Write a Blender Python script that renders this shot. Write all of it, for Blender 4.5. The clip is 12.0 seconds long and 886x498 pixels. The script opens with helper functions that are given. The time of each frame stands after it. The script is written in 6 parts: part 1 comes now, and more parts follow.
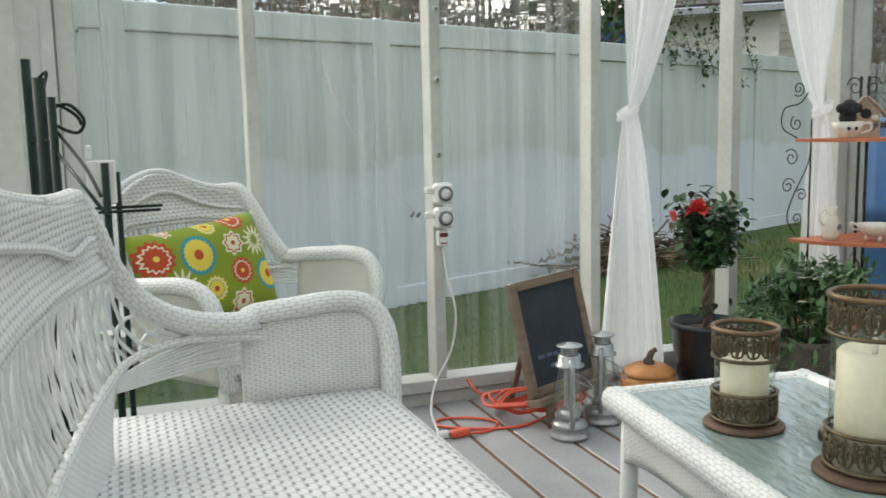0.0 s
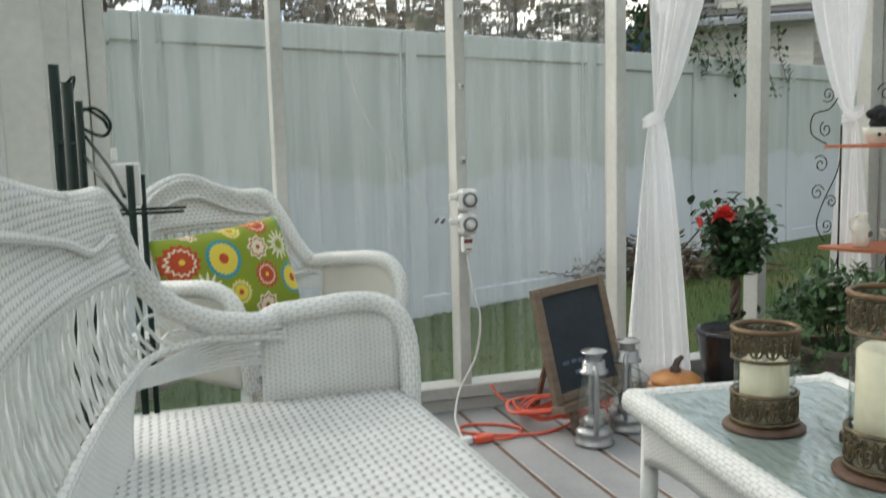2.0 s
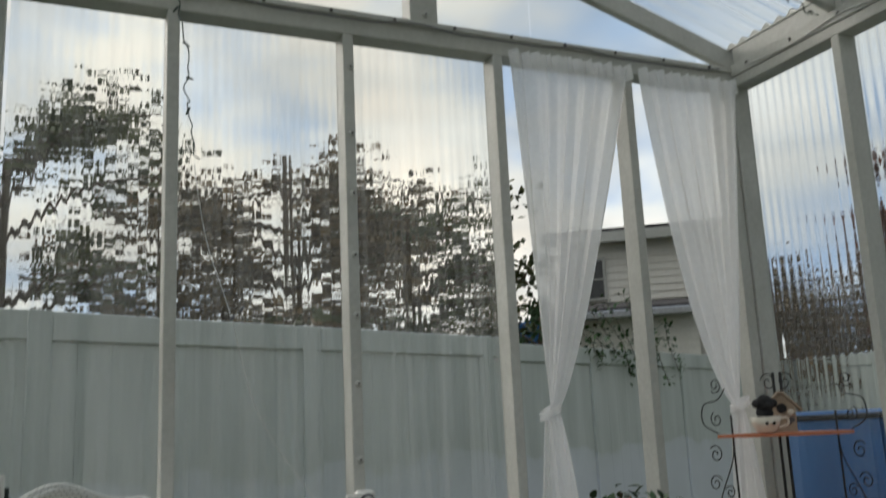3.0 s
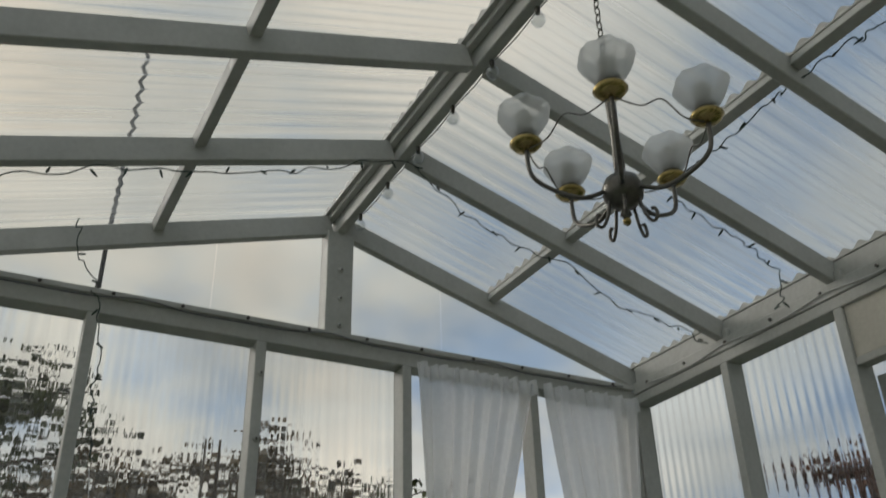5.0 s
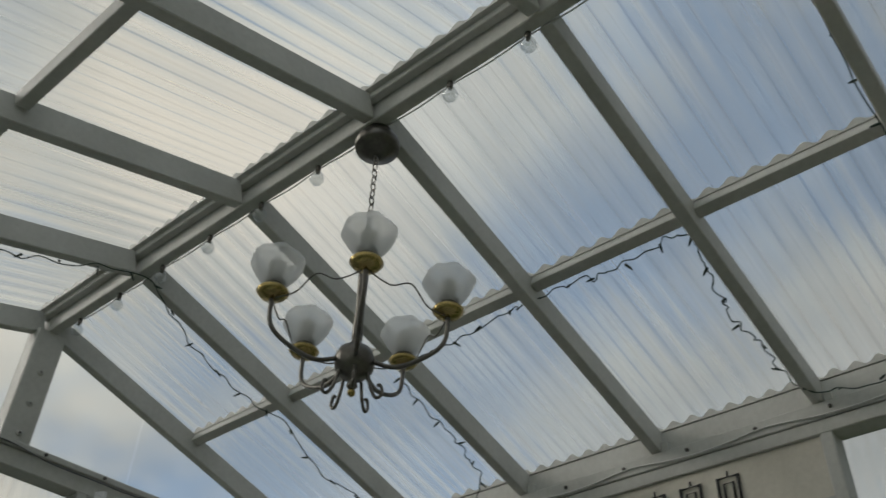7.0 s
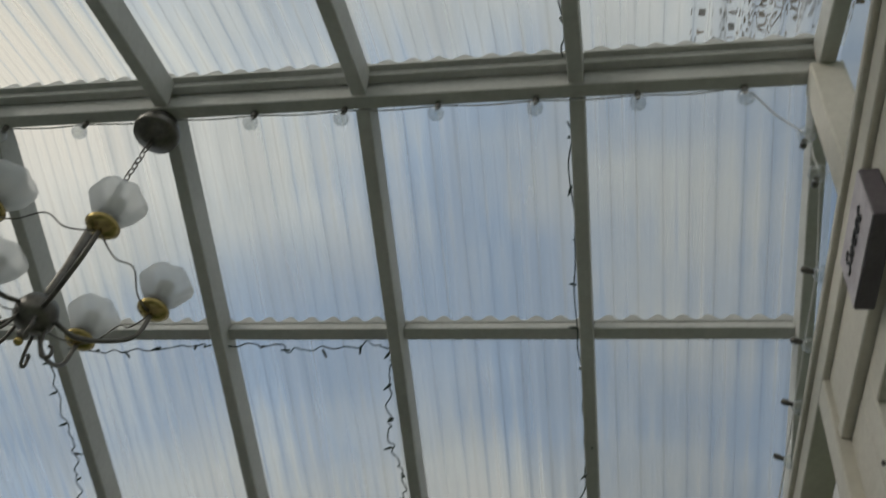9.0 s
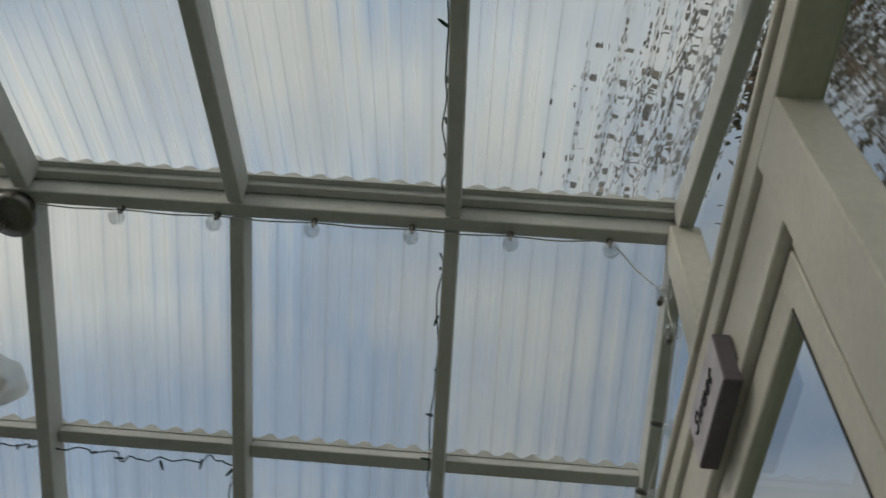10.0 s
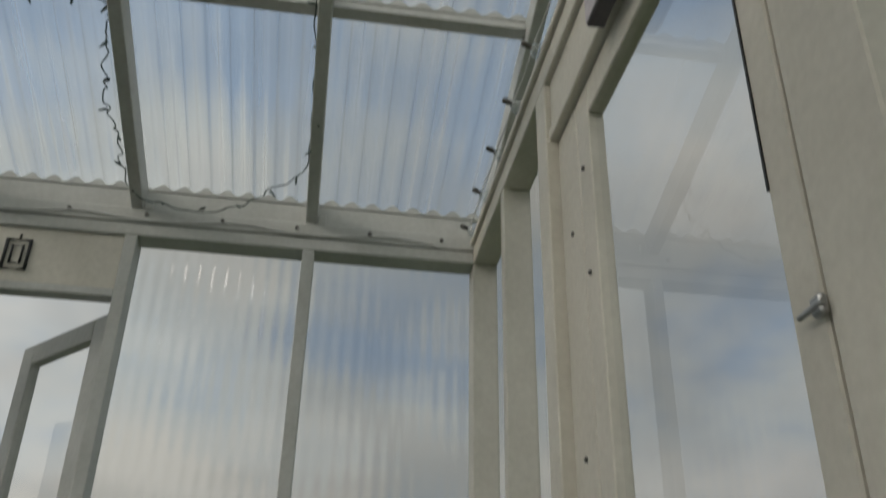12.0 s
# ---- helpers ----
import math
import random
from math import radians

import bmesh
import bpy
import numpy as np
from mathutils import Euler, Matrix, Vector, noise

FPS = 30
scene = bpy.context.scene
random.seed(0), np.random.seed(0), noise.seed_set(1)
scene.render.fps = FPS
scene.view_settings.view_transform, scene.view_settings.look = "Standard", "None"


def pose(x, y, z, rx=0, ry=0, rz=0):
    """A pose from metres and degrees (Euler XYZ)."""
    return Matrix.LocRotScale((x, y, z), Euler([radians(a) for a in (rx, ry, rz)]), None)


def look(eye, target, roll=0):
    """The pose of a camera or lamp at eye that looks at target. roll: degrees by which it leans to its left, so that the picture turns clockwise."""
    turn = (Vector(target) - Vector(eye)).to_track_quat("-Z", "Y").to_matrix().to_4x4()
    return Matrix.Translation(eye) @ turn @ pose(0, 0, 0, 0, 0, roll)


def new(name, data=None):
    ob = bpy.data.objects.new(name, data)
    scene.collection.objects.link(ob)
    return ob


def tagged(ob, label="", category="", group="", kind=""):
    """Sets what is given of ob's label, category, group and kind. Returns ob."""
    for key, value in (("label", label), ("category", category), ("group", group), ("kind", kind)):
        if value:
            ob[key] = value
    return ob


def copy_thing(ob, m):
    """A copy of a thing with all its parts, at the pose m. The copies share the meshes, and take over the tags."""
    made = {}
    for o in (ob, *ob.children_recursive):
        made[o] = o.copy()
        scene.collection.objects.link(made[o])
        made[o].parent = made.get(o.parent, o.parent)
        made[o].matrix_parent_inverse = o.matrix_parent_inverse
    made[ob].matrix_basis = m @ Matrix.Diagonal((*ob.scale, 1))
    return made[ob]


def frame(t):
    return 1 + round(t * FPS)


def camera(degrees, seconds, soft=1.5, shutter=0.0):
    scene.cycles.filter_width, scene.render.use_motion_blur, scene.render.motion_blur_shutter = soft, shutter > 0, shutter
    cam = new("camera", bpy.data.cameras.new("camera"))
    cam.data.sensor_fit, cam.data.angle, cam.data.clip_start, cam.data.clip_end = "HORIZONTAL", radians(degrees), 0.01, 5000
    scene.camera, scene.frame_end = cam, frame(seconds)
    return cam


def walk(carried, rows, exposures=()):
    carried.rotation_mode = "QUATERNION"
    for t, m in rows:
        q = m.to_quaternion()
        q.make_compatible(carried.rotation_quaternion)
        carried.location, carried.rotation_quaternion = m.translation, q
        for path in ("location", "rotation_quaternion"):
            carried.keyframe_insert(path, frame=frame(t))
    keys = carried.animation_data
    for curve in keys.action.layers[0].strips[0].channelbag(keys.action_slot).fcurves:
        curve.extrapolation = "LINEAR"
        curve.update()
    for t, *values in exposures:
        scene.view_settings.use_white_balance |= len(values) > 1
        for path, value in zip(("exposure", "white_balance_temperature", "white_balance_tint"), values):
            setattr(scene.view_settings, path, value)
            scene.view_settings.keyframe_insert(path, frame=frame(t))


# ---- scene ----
cam = camera(52.36, 12.0, shutter=0.35)
PATH = [
    (0.0, -1.331, -1.160, 0.959, 82.327, 1.266, -19.930),
    (0.5, -1.329, -1.162, 0.951, 81.537, 1.094, -17.339),
    (1.0, -1.327, -1.165, 0.944, 80.919, 1.330, -16.739),
    (1.5, -1.326, -1.170, 0.934, 80.964, 0.812, -17.324),
    (2.0, -1.311, -1.176, 0.937, 83.180, 1.438, -17.917),
    (2.5, -1.301, -1.195, 0.940, 93.257, 1.782, -20.960),
    (3.0, -1.279, -1.176, 0.957, 101.298, 2.590, -23.770),
    (3.5, -1.238, -1.261, 0.961, 107.905, 1.965, -25.294),
    (3.7, -1.233, -1.274, 0.968, 110.055, 0.944, -26.071),
    (5.3, -1.203, -1.358, 1.017, 122.327, 1.365, -29.525),
    (5.5, -1.209, -1.349, 0.987, 124.874, 1.170, -32.724),
    (6.0, -1.218, -1.368, 1.028, 127.057, 0.017, -38.522),
    (6.5, -1.202, -1.362, 1.012, 128.731, -3.596, -43.321),
    (6.7, -1.192, -1.363, 1.023, 128.795, -2.515, -45.846),
    (8.3, -1.285, -1.275, 0.905, 133.248, -6.316, -70.886),
    (8.5, -1.270, -1.271, 0.890, 134.367, -7.658, -75.417),
    (9.0, -1.238, -1.278, 0.867, 138.667, -7.759, -81.629),
    (9.5, -1.262, -1.251, 0.872, 145.625, -6.380, -86.923),
    (10.0, -1.257, -1.244, 0.888, 146.964, -4.121, -92.038),
    (10.5, -1.253, -1.270, 0.887, 145.957, -2.882, -98.997),
    (11.0, -1.238, -1.259, 0.890, 139.794, -3.455, -100.986),
    (11.5, -1.225, -1.201, 0.896, 129.467, -1.923, -100.517),
    (12.0, -1.246, -1.242, 0.915, 118.806, -0.989, -98.575),
]
EXPOSURES = [(0.0, 1.16), (0.5, 1.07), (1.8, 1.04), (2.6, 0.64), (3.1, -0.18), (3.6, -0.5), (5.5, -0.6), (8.5, -0.47), (9.0, -0.47), (11.0, -0.32), (11.5, -0.2), (12.0, -0.3)]
walk(cam, [(t, pose(*p)) for t, *p in PATH], EXPOSURES)

# node helpers
def ramp_of(n, l, fac, stops):
    r = n.new("ShaderNodeValToRGB")
    e = r.color_ramp.elements
    while len(e) < len(stops):
        e.new(0.5)
    for el, (p, c) in zip(e, stops):
        el.position, el.color = p, (*c, 1)
    l.new(fac, r.inputs[0])
    return r.outputs[0]


def mix_of(n, l, mode, fac, a, b):
    m = n.new("ShaderNodeMix")
    m.data_type, m.blend_type = "RGBA", mode
    for sock, v in ((m.inputs[0], fac), (m.inputs[6], a), (m.inputs[7], b)):
        if isinstance(v, (float, int)):
            sock.default_value = v
        elif isinstance(v, tuple):
            sock.default_value = (*v, 1)
        else:
            l.new(v, sock)
    return m.outputs[2]


# world: evening sky with broken cloud, one soft sun
world = bpy.data.worlds.new("sky")
scene.world = world
world.use_nodes = True
wn, wl = world.node_tree.nodes, world.node_tree.links
wn.clear()
w_out = wn.new("ShaderNodeOutputWorld")
w_sky = wn.new("ShaderNodeTexSky")
w_sky.sky_type, w_sky.sun_disc = "NISHITA", False
w_sky.sun_elevation, w_sky.sun_rotation = radians(28), radians(-31)
w_bg = wn.new("ShaderNodeBackground")
w_bg.inputs[1].default_value = 0.115
w_cloud = wn.new("ShaderNodeBackground")
w_mix = wn.new("ShaderNodeMixShader")
w_co = wn.new("ShaderNodeTexCoord")
w_sep = wn.new("ShaderNodeSeparateXYZ")
wl.new(w_co.outputs["Generated"], w_sep.inputs[0])
w_add = wn.new("ShaderNodeMath")
w_add.operation = "ADD"
w_add.inputs[1].default_value = 0.45
wl.new(w_sep.outputs[2], w_add.inputs[0])
w_div = wn.new("ShaderNodeVectorMath")
w_div.operation = "DIVIDE"
wl.new(w_co.outputs["Generated"], w_div.inputs[0])
wl.new(w_add.outputs[0], w_div.inputs[1])


def sky_noise(scale, detail, lo, hi, a, b, mid=None):
    n = wn.new("ShaderNodeTexNoise")
    n.inputs["Scale"].default_value, n.inputs["Detail"].default_value = scale, detail
    n.inputs["Roughness"].default_value = 0.55
    wl.new(w_div.outputs[0], n.inputs["Vector"])
    r = wn.new("ShaderNodeValToRGB")
    r.color_ramp.elements[0].position, r.color_ramp.elements[1].position = lo, hi
    r.color_ramp.elements[0].color, r.color_ramp.elements[1].color = (*a, 1), (*b, 1)
    if mid:
        el = r.color_ramp.elements.new((lo + hi) / 2)
        el.color = (*mid, 1)
    wl.new(n.outputs[0], r.inputs[0])
    return r.outputs[0]


w_cover = sky_noise(2.6, 3, 0.4, 0.6, (0.7,) * 3, (1,) * 3)
w_tone = sky_noise(2.3, 4, 0.36, 0.64, (0.42, 0.56, 0.78), (1.0, 0.94, 0.86), (0.80, 0.82, 0.815))
w_dot, w_fade = wn.new("ShaderNodeVectorMath"), wn.new("ShaderNodeMapRange")
w_dot.operation, w_dot.inputs[1].default_value = "DOT_PRODUCT", (-0.45, 0.75, 0.48)
wl.new(w_co.outputs["Generated"], w_dot.inputs[0])
w_warm = ramp_of(wn, wl, w_dot.outputs["Value"], [(0.3, (0.97, 1.0, 1.0)), (0.9, (1.0, 0.955, 0.86))])
wl.new(mix_of(wn, wl, "MULTIPLY", 1.0, w_tone, w_warm), w_cloud.inputs[0])
w_fade.inputs["From Min"].default_value, w_fade.inputs["From Max"].default_value = -0.5, 0.6
w_fade.inputs["To Min"].default_value, w_fade.inputs["To Max"].default_value = 0.5, 1.22
w_fade.interpolation_type = "SMOOTHSTEP"
wl.new(w_dot.outputs["Value"], w_fade.inputs["Value"])
wl.new(w_fade.outputs[0], w_cloud.inputs[1])
wl.new(w_cover, w_mix.inputs[0])
wl.new(w_bg.outputs[0], w_mix.inputs[1])
wl.new(w_cloud.outputs[0], w_mix.inputs[2])
wl.new(w_mix.outputs[0], w_out.inputs[0])

sun_data = bpy.data.lights.new("sun", "SUN")
sun_data.energy, sun_data.angle, sun_data.color = 0.7, radians(18), (1.0, 0.95, 0.88)
sun = new("sun", sun_data)
sun.matrix_basis = look((-4.5, 7.5, 4.8), (0, 0, 0))


# ---- materials ----
def make_mat(name):
    m = bpy.data.materials.new(name)
    m.use_nodes = True
    nt = m.node_tree
    return m, nt.nodes, nt.links, nt.nodes["Principled BSDF"]


def noise_of(n, l, scale, detail=3.0, stretch=(1, 1, 1), coord="Object"):
    tc, mp, tx = n.new("ShaderNodeTexCoord"), n.new("ShaderNodeMapping"), n.new("ShaderNodeTexNoise")
    mp.inputs["Scale"].default_value = stretch
    tx.inputs["Scale"].default_value, tx.inputs["Detail"].default_value = scale, detail
    l.new(tc.outputs[coord], mp.inputs[0])
    l.new(mp.outputs[0], tx.inputs["Vector"])
    return tx.outputs[0]


def bump_of(n, l, b, height, strength, dist):
    u = n.new("ShaderNodeBump")
    u.inputs["Strength"].default_value, u.inputs["Distance"].default_value = strength, dist
    l.new(height, u.inputs["Height"])
    l.new(u.outputs[0], b.inputs["Normal"])


def plain(name, dark, light, rough=0.6, metal=0.0, scale=12.0, fine=90.0, bump=0.2, dist=0.002, stretch=(1, 1, 1), spec=0.5):
    """A surface whose colour wanders between two tones at two scales, with fine relief."""
    m, n, l, b = make_mat(name)
    big, small = noise_of(n, l, scale, 4, stretch), noise_of(n, l, fine, 3, stretch)
    c1 = ramp_of(n, l, big, [(0.3, dark), (0.7, light)])
    c2 = ramp_of(n, l, small, [(0.25, tuple(v * 0.82 for v in dark)), (0.75, light)])
    l.new(mix_of(n, l, "MIX", 0.35, c1, c2), b.inputs["Base Color"])
    b.inputs["Roughness"].default_value, b.inputs["Metallic"].default_value = rough, metal
    b.inputs["Specular IOR Level"].default_value = spec
    bump_of(n, l, b, small, bump, dist)
    return m


WHITE_WOOD = plain("white_painted_wood", (0.43, 0.435, 0.405), (0.56, 0.565, 0.535), 0.55, scale=5, fine=55, bump=0.25, stretch=(1, 1, 1))
HEADER_WOOD = plain("cream_painted_board", (0.56, 0.53, 0.455), (0.66, 0.63, 0.55), 0.6, scale=6, fine=60)
DECK_PAINT = plain("grey_deck_paint", (0.255, 0.258, 0.262), (0.35, 0.35, 0.348), 0.5, scale=6, fine=70, stretch=(1, 1, 1), bump=0.3)
DECK_GAP = plain("rusty_deck_gap", (0.09, 0.05, 0.03), (0.18, 0.1, 0.06), 0.9)
def fence_mat():
    """White vinyl, patchily darker and green-grey on the upper half."""
    m, n, l, b = make_mat("mottled_white_vinyl")
    tc, sp, ad = n.new("ShaderNodeTexCoord"), n.new("ShaderNodeSeparateXYZ"), n.new("ShaderNodeMath")
    l.new(tc.outputs["Object"], sp.inputs[0])
    ad.operation = "MULTIPLY_ADD"
    l.new(noise_of(n, l, 1.9, 6), ad.inputs[0])
    ad.inputs[1].default_value = 0.55
    l.new(sp.outputs[2], ad.inputs[2])
    overlay = ramp_of(n, l, ad.outputs[0], [(0.72, (0, 0, 0)), (0.95, (0.35,) * 3), (1.0, (0.8,) * 3), (1.3, (1,) * 3)])
    base_tone = ramp_of(n, l, noise_of(n, l, 1.1, 4), [(0.3, (0.66, 0.7, 0.75)), (0.7, (0.74, 0.78, 0.84))])
    green = ramp_of(n, l, noise_of(n, l, 6.0, 4, (1, 1, 0.12)), [(0.3, (0.5, 0.545, 0.525)), (0.7, (0.64, 0.68, 0.665))])
    l.new(mix_of(n, l, "MIX", overlay, base_tone, green), b.inputs["Base Color"])
    b.inputs["Roughness"].default_value = 0.45
    bump_of(n, l, b, noise_of(n, l, 25, 3), 0.05, 0.002)
    return m


SCREW = plain("dark_screw", (0.08, 0.075, 0.07), (0.16, 0.15, 0.14), 0.5, 0.6)
BLACK_WIRE = plain("black_wire", (0.012, 0.013, 0.012), (0.03, 0.03, 0.03), 0.5)
GREEN_WIRE = plain("dark_green_cable", (0.012, 0.03, 0.02), (0.02, 0.05, 0.035), 0.45)
WHITE_CABLE = plain("white_cable", (0.6, 0.6, 0.58), (0.72, 0.72, 0.7), 0.5)


def grass_mat():
    m, n, l, b = make_mat("grass")
    big, small = noise_of(n, l, 0.9, 5), noise_of(n, l, 45, 4)
    c1 = ramp_of(n, l, big, [(0.35, (0.035, 0.085, 0.009)), (0.52, (0.06, 0.1, 0.014)), (0.7, (0.16, 0.13, 0.045))])
    c2 = ramp_of(n, l, small, [(0.3, (0.02, 0.05, 0.006)), (0.7, (0.1, 0.14, 0.022))])
    l.new(mix_of(n, l, "MIX", 0.45, c1, c2), b.inputs["Base Color"])
    b.inputs["Roughness"].default_value = 0.9
    bump_of(n, l, b, small, 0.8, 0.03)
    return m


GRASS = grass_mat()
FENCE_VINYL = fence_mat()


def facing_gloss(n, l, low, high):
    """Gloss that grows towards grazing views, the same from both sides."""
    lw, pw, mr = n.new("ShaderNodeLayerWeight"), n.new("ShaderNodeMath"), n.new("ShaderNodeMapRange")
    lw.inputs[0].default_value = 0.5
    pw.operation, pw.inputs[1].default_value = "POWER", 4.0
    l.new(lw.outputs["Facing"], pw.inputs[0])
    l.new(pw.outputs[0], mr.inputs["Value"])
    mr.inputs["To Min"].default_value, mr.inputs["To Max"].default_value = low, high
    return mr.outputs[0]


def sheet_mat(name, ior, haze, streak, stretch, rough=0.0, fine=3.0, spread=0.4, ribs=0.0):
    """Clear ribbed plastic: bends the view a little, with a thin milky film and a sheen."""
    m, n, l, b = make_mat(name)
    n.remove(b)
    out = n["Material Output"]
    refr, tr, df, gl = n.new("ShaderNodeBsdfRefraction"), n.new("ShaderNodeBsdfTranslucent"), n.new("ShaderNodeBsdfDiffuse"), n.new("ShaderNodeBsdfGlossy")
    refr.inputs["IOR"].default_value, refr.inputs["Roughness"].default_value = ior, rough
    refr.inputs["Color"].default_value = (0.95, 0.965, 0.96, 1)
    tr.inputs[0].default_value = df.inputs[0].default_value = (0.85, 0.87, 0.86, 1)
    gl.inputs["Roughness"].default_value = 0.12
    h = noise_of(n, l, streak, 3, stretch)
    u = n.new("ShaderNodeBump")
    u.inputs["Strength"].default_value, u.inputs["Distance"].default_value = 0.5, 0.004
    l.new(h, u.inputs["Height"])
    for s in (refr, gl):
        l.new(u.outputs[0], s.inputs["Normal"])
    overlay, body, top = n.new("ShaderNodeMixShader"), n.new("ShaderNodeMixShader"), n.new("ShaderNodeMixShader")
    overlay.inputs[0].default_value = 0.35
    l.new(tr.outputs[0], overlay.inputs[1])
    l.new(df.outputs[0], overlay.inputs[2])
    hz = noise_of(n, l, fine, 4, stretch)
    mr = n.new("ShaderNodeMapRange")
    mr.inputs["From Min"].default_value, mr.inputs["From Max"].default_value = 0.3, 0.7
    mr.inputs["To Min"].default_value, mr.inputs["To Max"].default_value = haze * (1 - spread), haze * (1 + spread)
    l.new(hz, mr.inputs["Value"])
    l.new(mr.outputs[0], body.inputs[0])
    l.new(refr.outputs[0], body.inputs[1])
    l.new(overlay.outputs[0], body.inputs[2])
    l.new(facing_gloss(n, l, 0.03, 0.18), top.inputs[0])
    if ribs:
        # shade lines painted into the sheet along both edges of every rib
        tc, sp, grime_and_shade, line_mix = n.new("ShaderNodeTexCoord"), n.new("ShaderNodeSeparateXYZ"), n.new("ShaderNodeBsdfDiffuse"), n.new("ShaderNodeMixShader")
        l.new(tc.outputs["Object"], sp.inputs[0])
        grime_and_shade.inputs[0].default_value = (0.2, 0.2, 0.19, 1)

        def calc(op, *a):
            k = n.new("ShaderNodeMath")
            k.operation = op
            for q, v in enumerate(a):
                if isinstance(v, (int, float)):
                    k.inputs[q].default_value = v
                else:
                    l.new(v, k.inputs[q])
            return k.outputs[0]
        run = calc("FRACT", calc("ADD", calc("DIVIDE", sp.outputs[1], ribs), 20.25))
        thin = calc("MULTIPLY", calc("LESS_THAN", run, 0.05), 0.17)
        faint = calc("MULTIPLY", calc("LESS_THAN", calc("ABSOLUTE", calc("SUBTRACT", run, 0.52)), 0.03), 0.1)
        l.new(calc("MULTIPLY", calc("ADD", thin, faint), calc("ADD", 0.35, noise_of(n, l, 5.0, 4, (0.5, 3.0, 1.0)))), line_mix.inputs[0])
        l.new(body.outputs[0], line_mix.inputs[1])
        l.new(grime_and_shade.outputs[0], line_mix.inputs[2])
        body = line_mix
    l.new(body.outputs[0], top.inputs[1])
    l.new(gl.outputs[0], top.inputs[2])
    l.new(top.outputs[0], out.inputs[0])
    return m


ROOF_SHEET = sheet_mat("clear_roof_sheet", 1.045, 0.25, 9.0, (0.1, 2.0, 0.1), ribs=0.0723)
WALL_SHEET = sheet_mat("clear_wall_sheet_x", 1.07, 0.095, 16.0, (3.0, 3.0, 0.05), 0.02, 12.0, 0.9)
SIDE_SHEET = sheet_mat("clear_wall_sheet_y", 1.05, 0.06, 12.0, (3.0, 3.0, 0.1))
FLAT_SHEET = sheet_mat("clear_flat_sheet", 1.01, 0.05, 3.0, (1, 1, 0.3))


def glass_mat(name, rough=0.0, tint=(0.97, 0.98, 0.98), gloss=0.05):
    m, n, l, b = make_mat(name)
    n.remove(b)
    out = n["Material Output"]
    tr, gl, mx = n.new("ShaderNodeBsdfTransparent"), n.new("ShaderNodeBsdfGlossy"), n.new("ShaderNodeMixShader")
    tr.inputs[0].default_value = (*tint, 1)
    gl.inputs["Roughness"].default_value = rough
    l.new(facing_gloss(n, l, gloss, 0.8), mx.inputs[0])
    l.new(tr.outputs[0], mx.inputs[1])
    l.new(gl.outputs[0], mx.inputs[2])
    l.new(mx.outputs[0], out.inputs[0])
    return m


PANE_GLASS = glass_mat("window_glass", gloss=0.06)


# ---- mesh helpers ----
def quad_box(bm, x0, x1, y0, y1, z0, z1, m=None):
    vs = [bm.verts.new((x, y, z)) for x in (x0, x1) for y in (y0, y1) for z in (z0, z1)]
    for f in ((0, 1, 3, 2), (4, 6, 7, 5), (0, 4, 5, 1), (2, 3, 7, 6), (0, 2, 6, 4), (1, 5, 7, 3)):
        bm.faces.new([vs[i] for i in f])
    if m is not None:
        bmesh.ops.transform(bm, matrix=m, verts=vs)
    return vs


def box_bm(x0, x1, y0, y1, z0, z1, bevel=0.003, m=None):
    bm = bmesh.new()
    quad_box(bm, x0, x1, y0, y1, z0, z1)
    if bevel:
        bmesh.ops.bevel(bm, geom=bm.edges[:], offset=bevel, segments=1, affect="EDGES")
    if m is not None:
        bmesh.ops.transform(bm, matrix=m, verts=bm.verts[:])
    return bm


def beam_bm(a, b, wide, high, up=(0, 0, 1), bevel=0.003):
    """A timber from a to b; a and b run along the middle of its lower face."""
    a, b, up = Vector(a), Vector(b), Vector(up)
    d = (b - a).normalized()
    side = d.cross(up).normalized()
    top = side.cross(d).normalized()
    bm = bmesh.new()
    vs = []
    for p in (a, b):
        for s, t in ((-1, 0), (1, 0), (1, 1), (-1, 1)):
            vs.append(bm.verts.new(p + side * s * wide / 2 + top * t * high))
    for f in ((3, 2, 1, 0), (4, 5, 6, 7), (0, 1, 5, 4), (1, 2, 6, 5), (2, 3, 7, 6), (3, 0, 4, 7)):
        bm.faces.new([vs[i] for i in f])
    if bevel:
        bmesh.ops.bevel(bm, geom=bm.edges[:], offset=bevel, segments=1, affect="EDGES")
    return bm


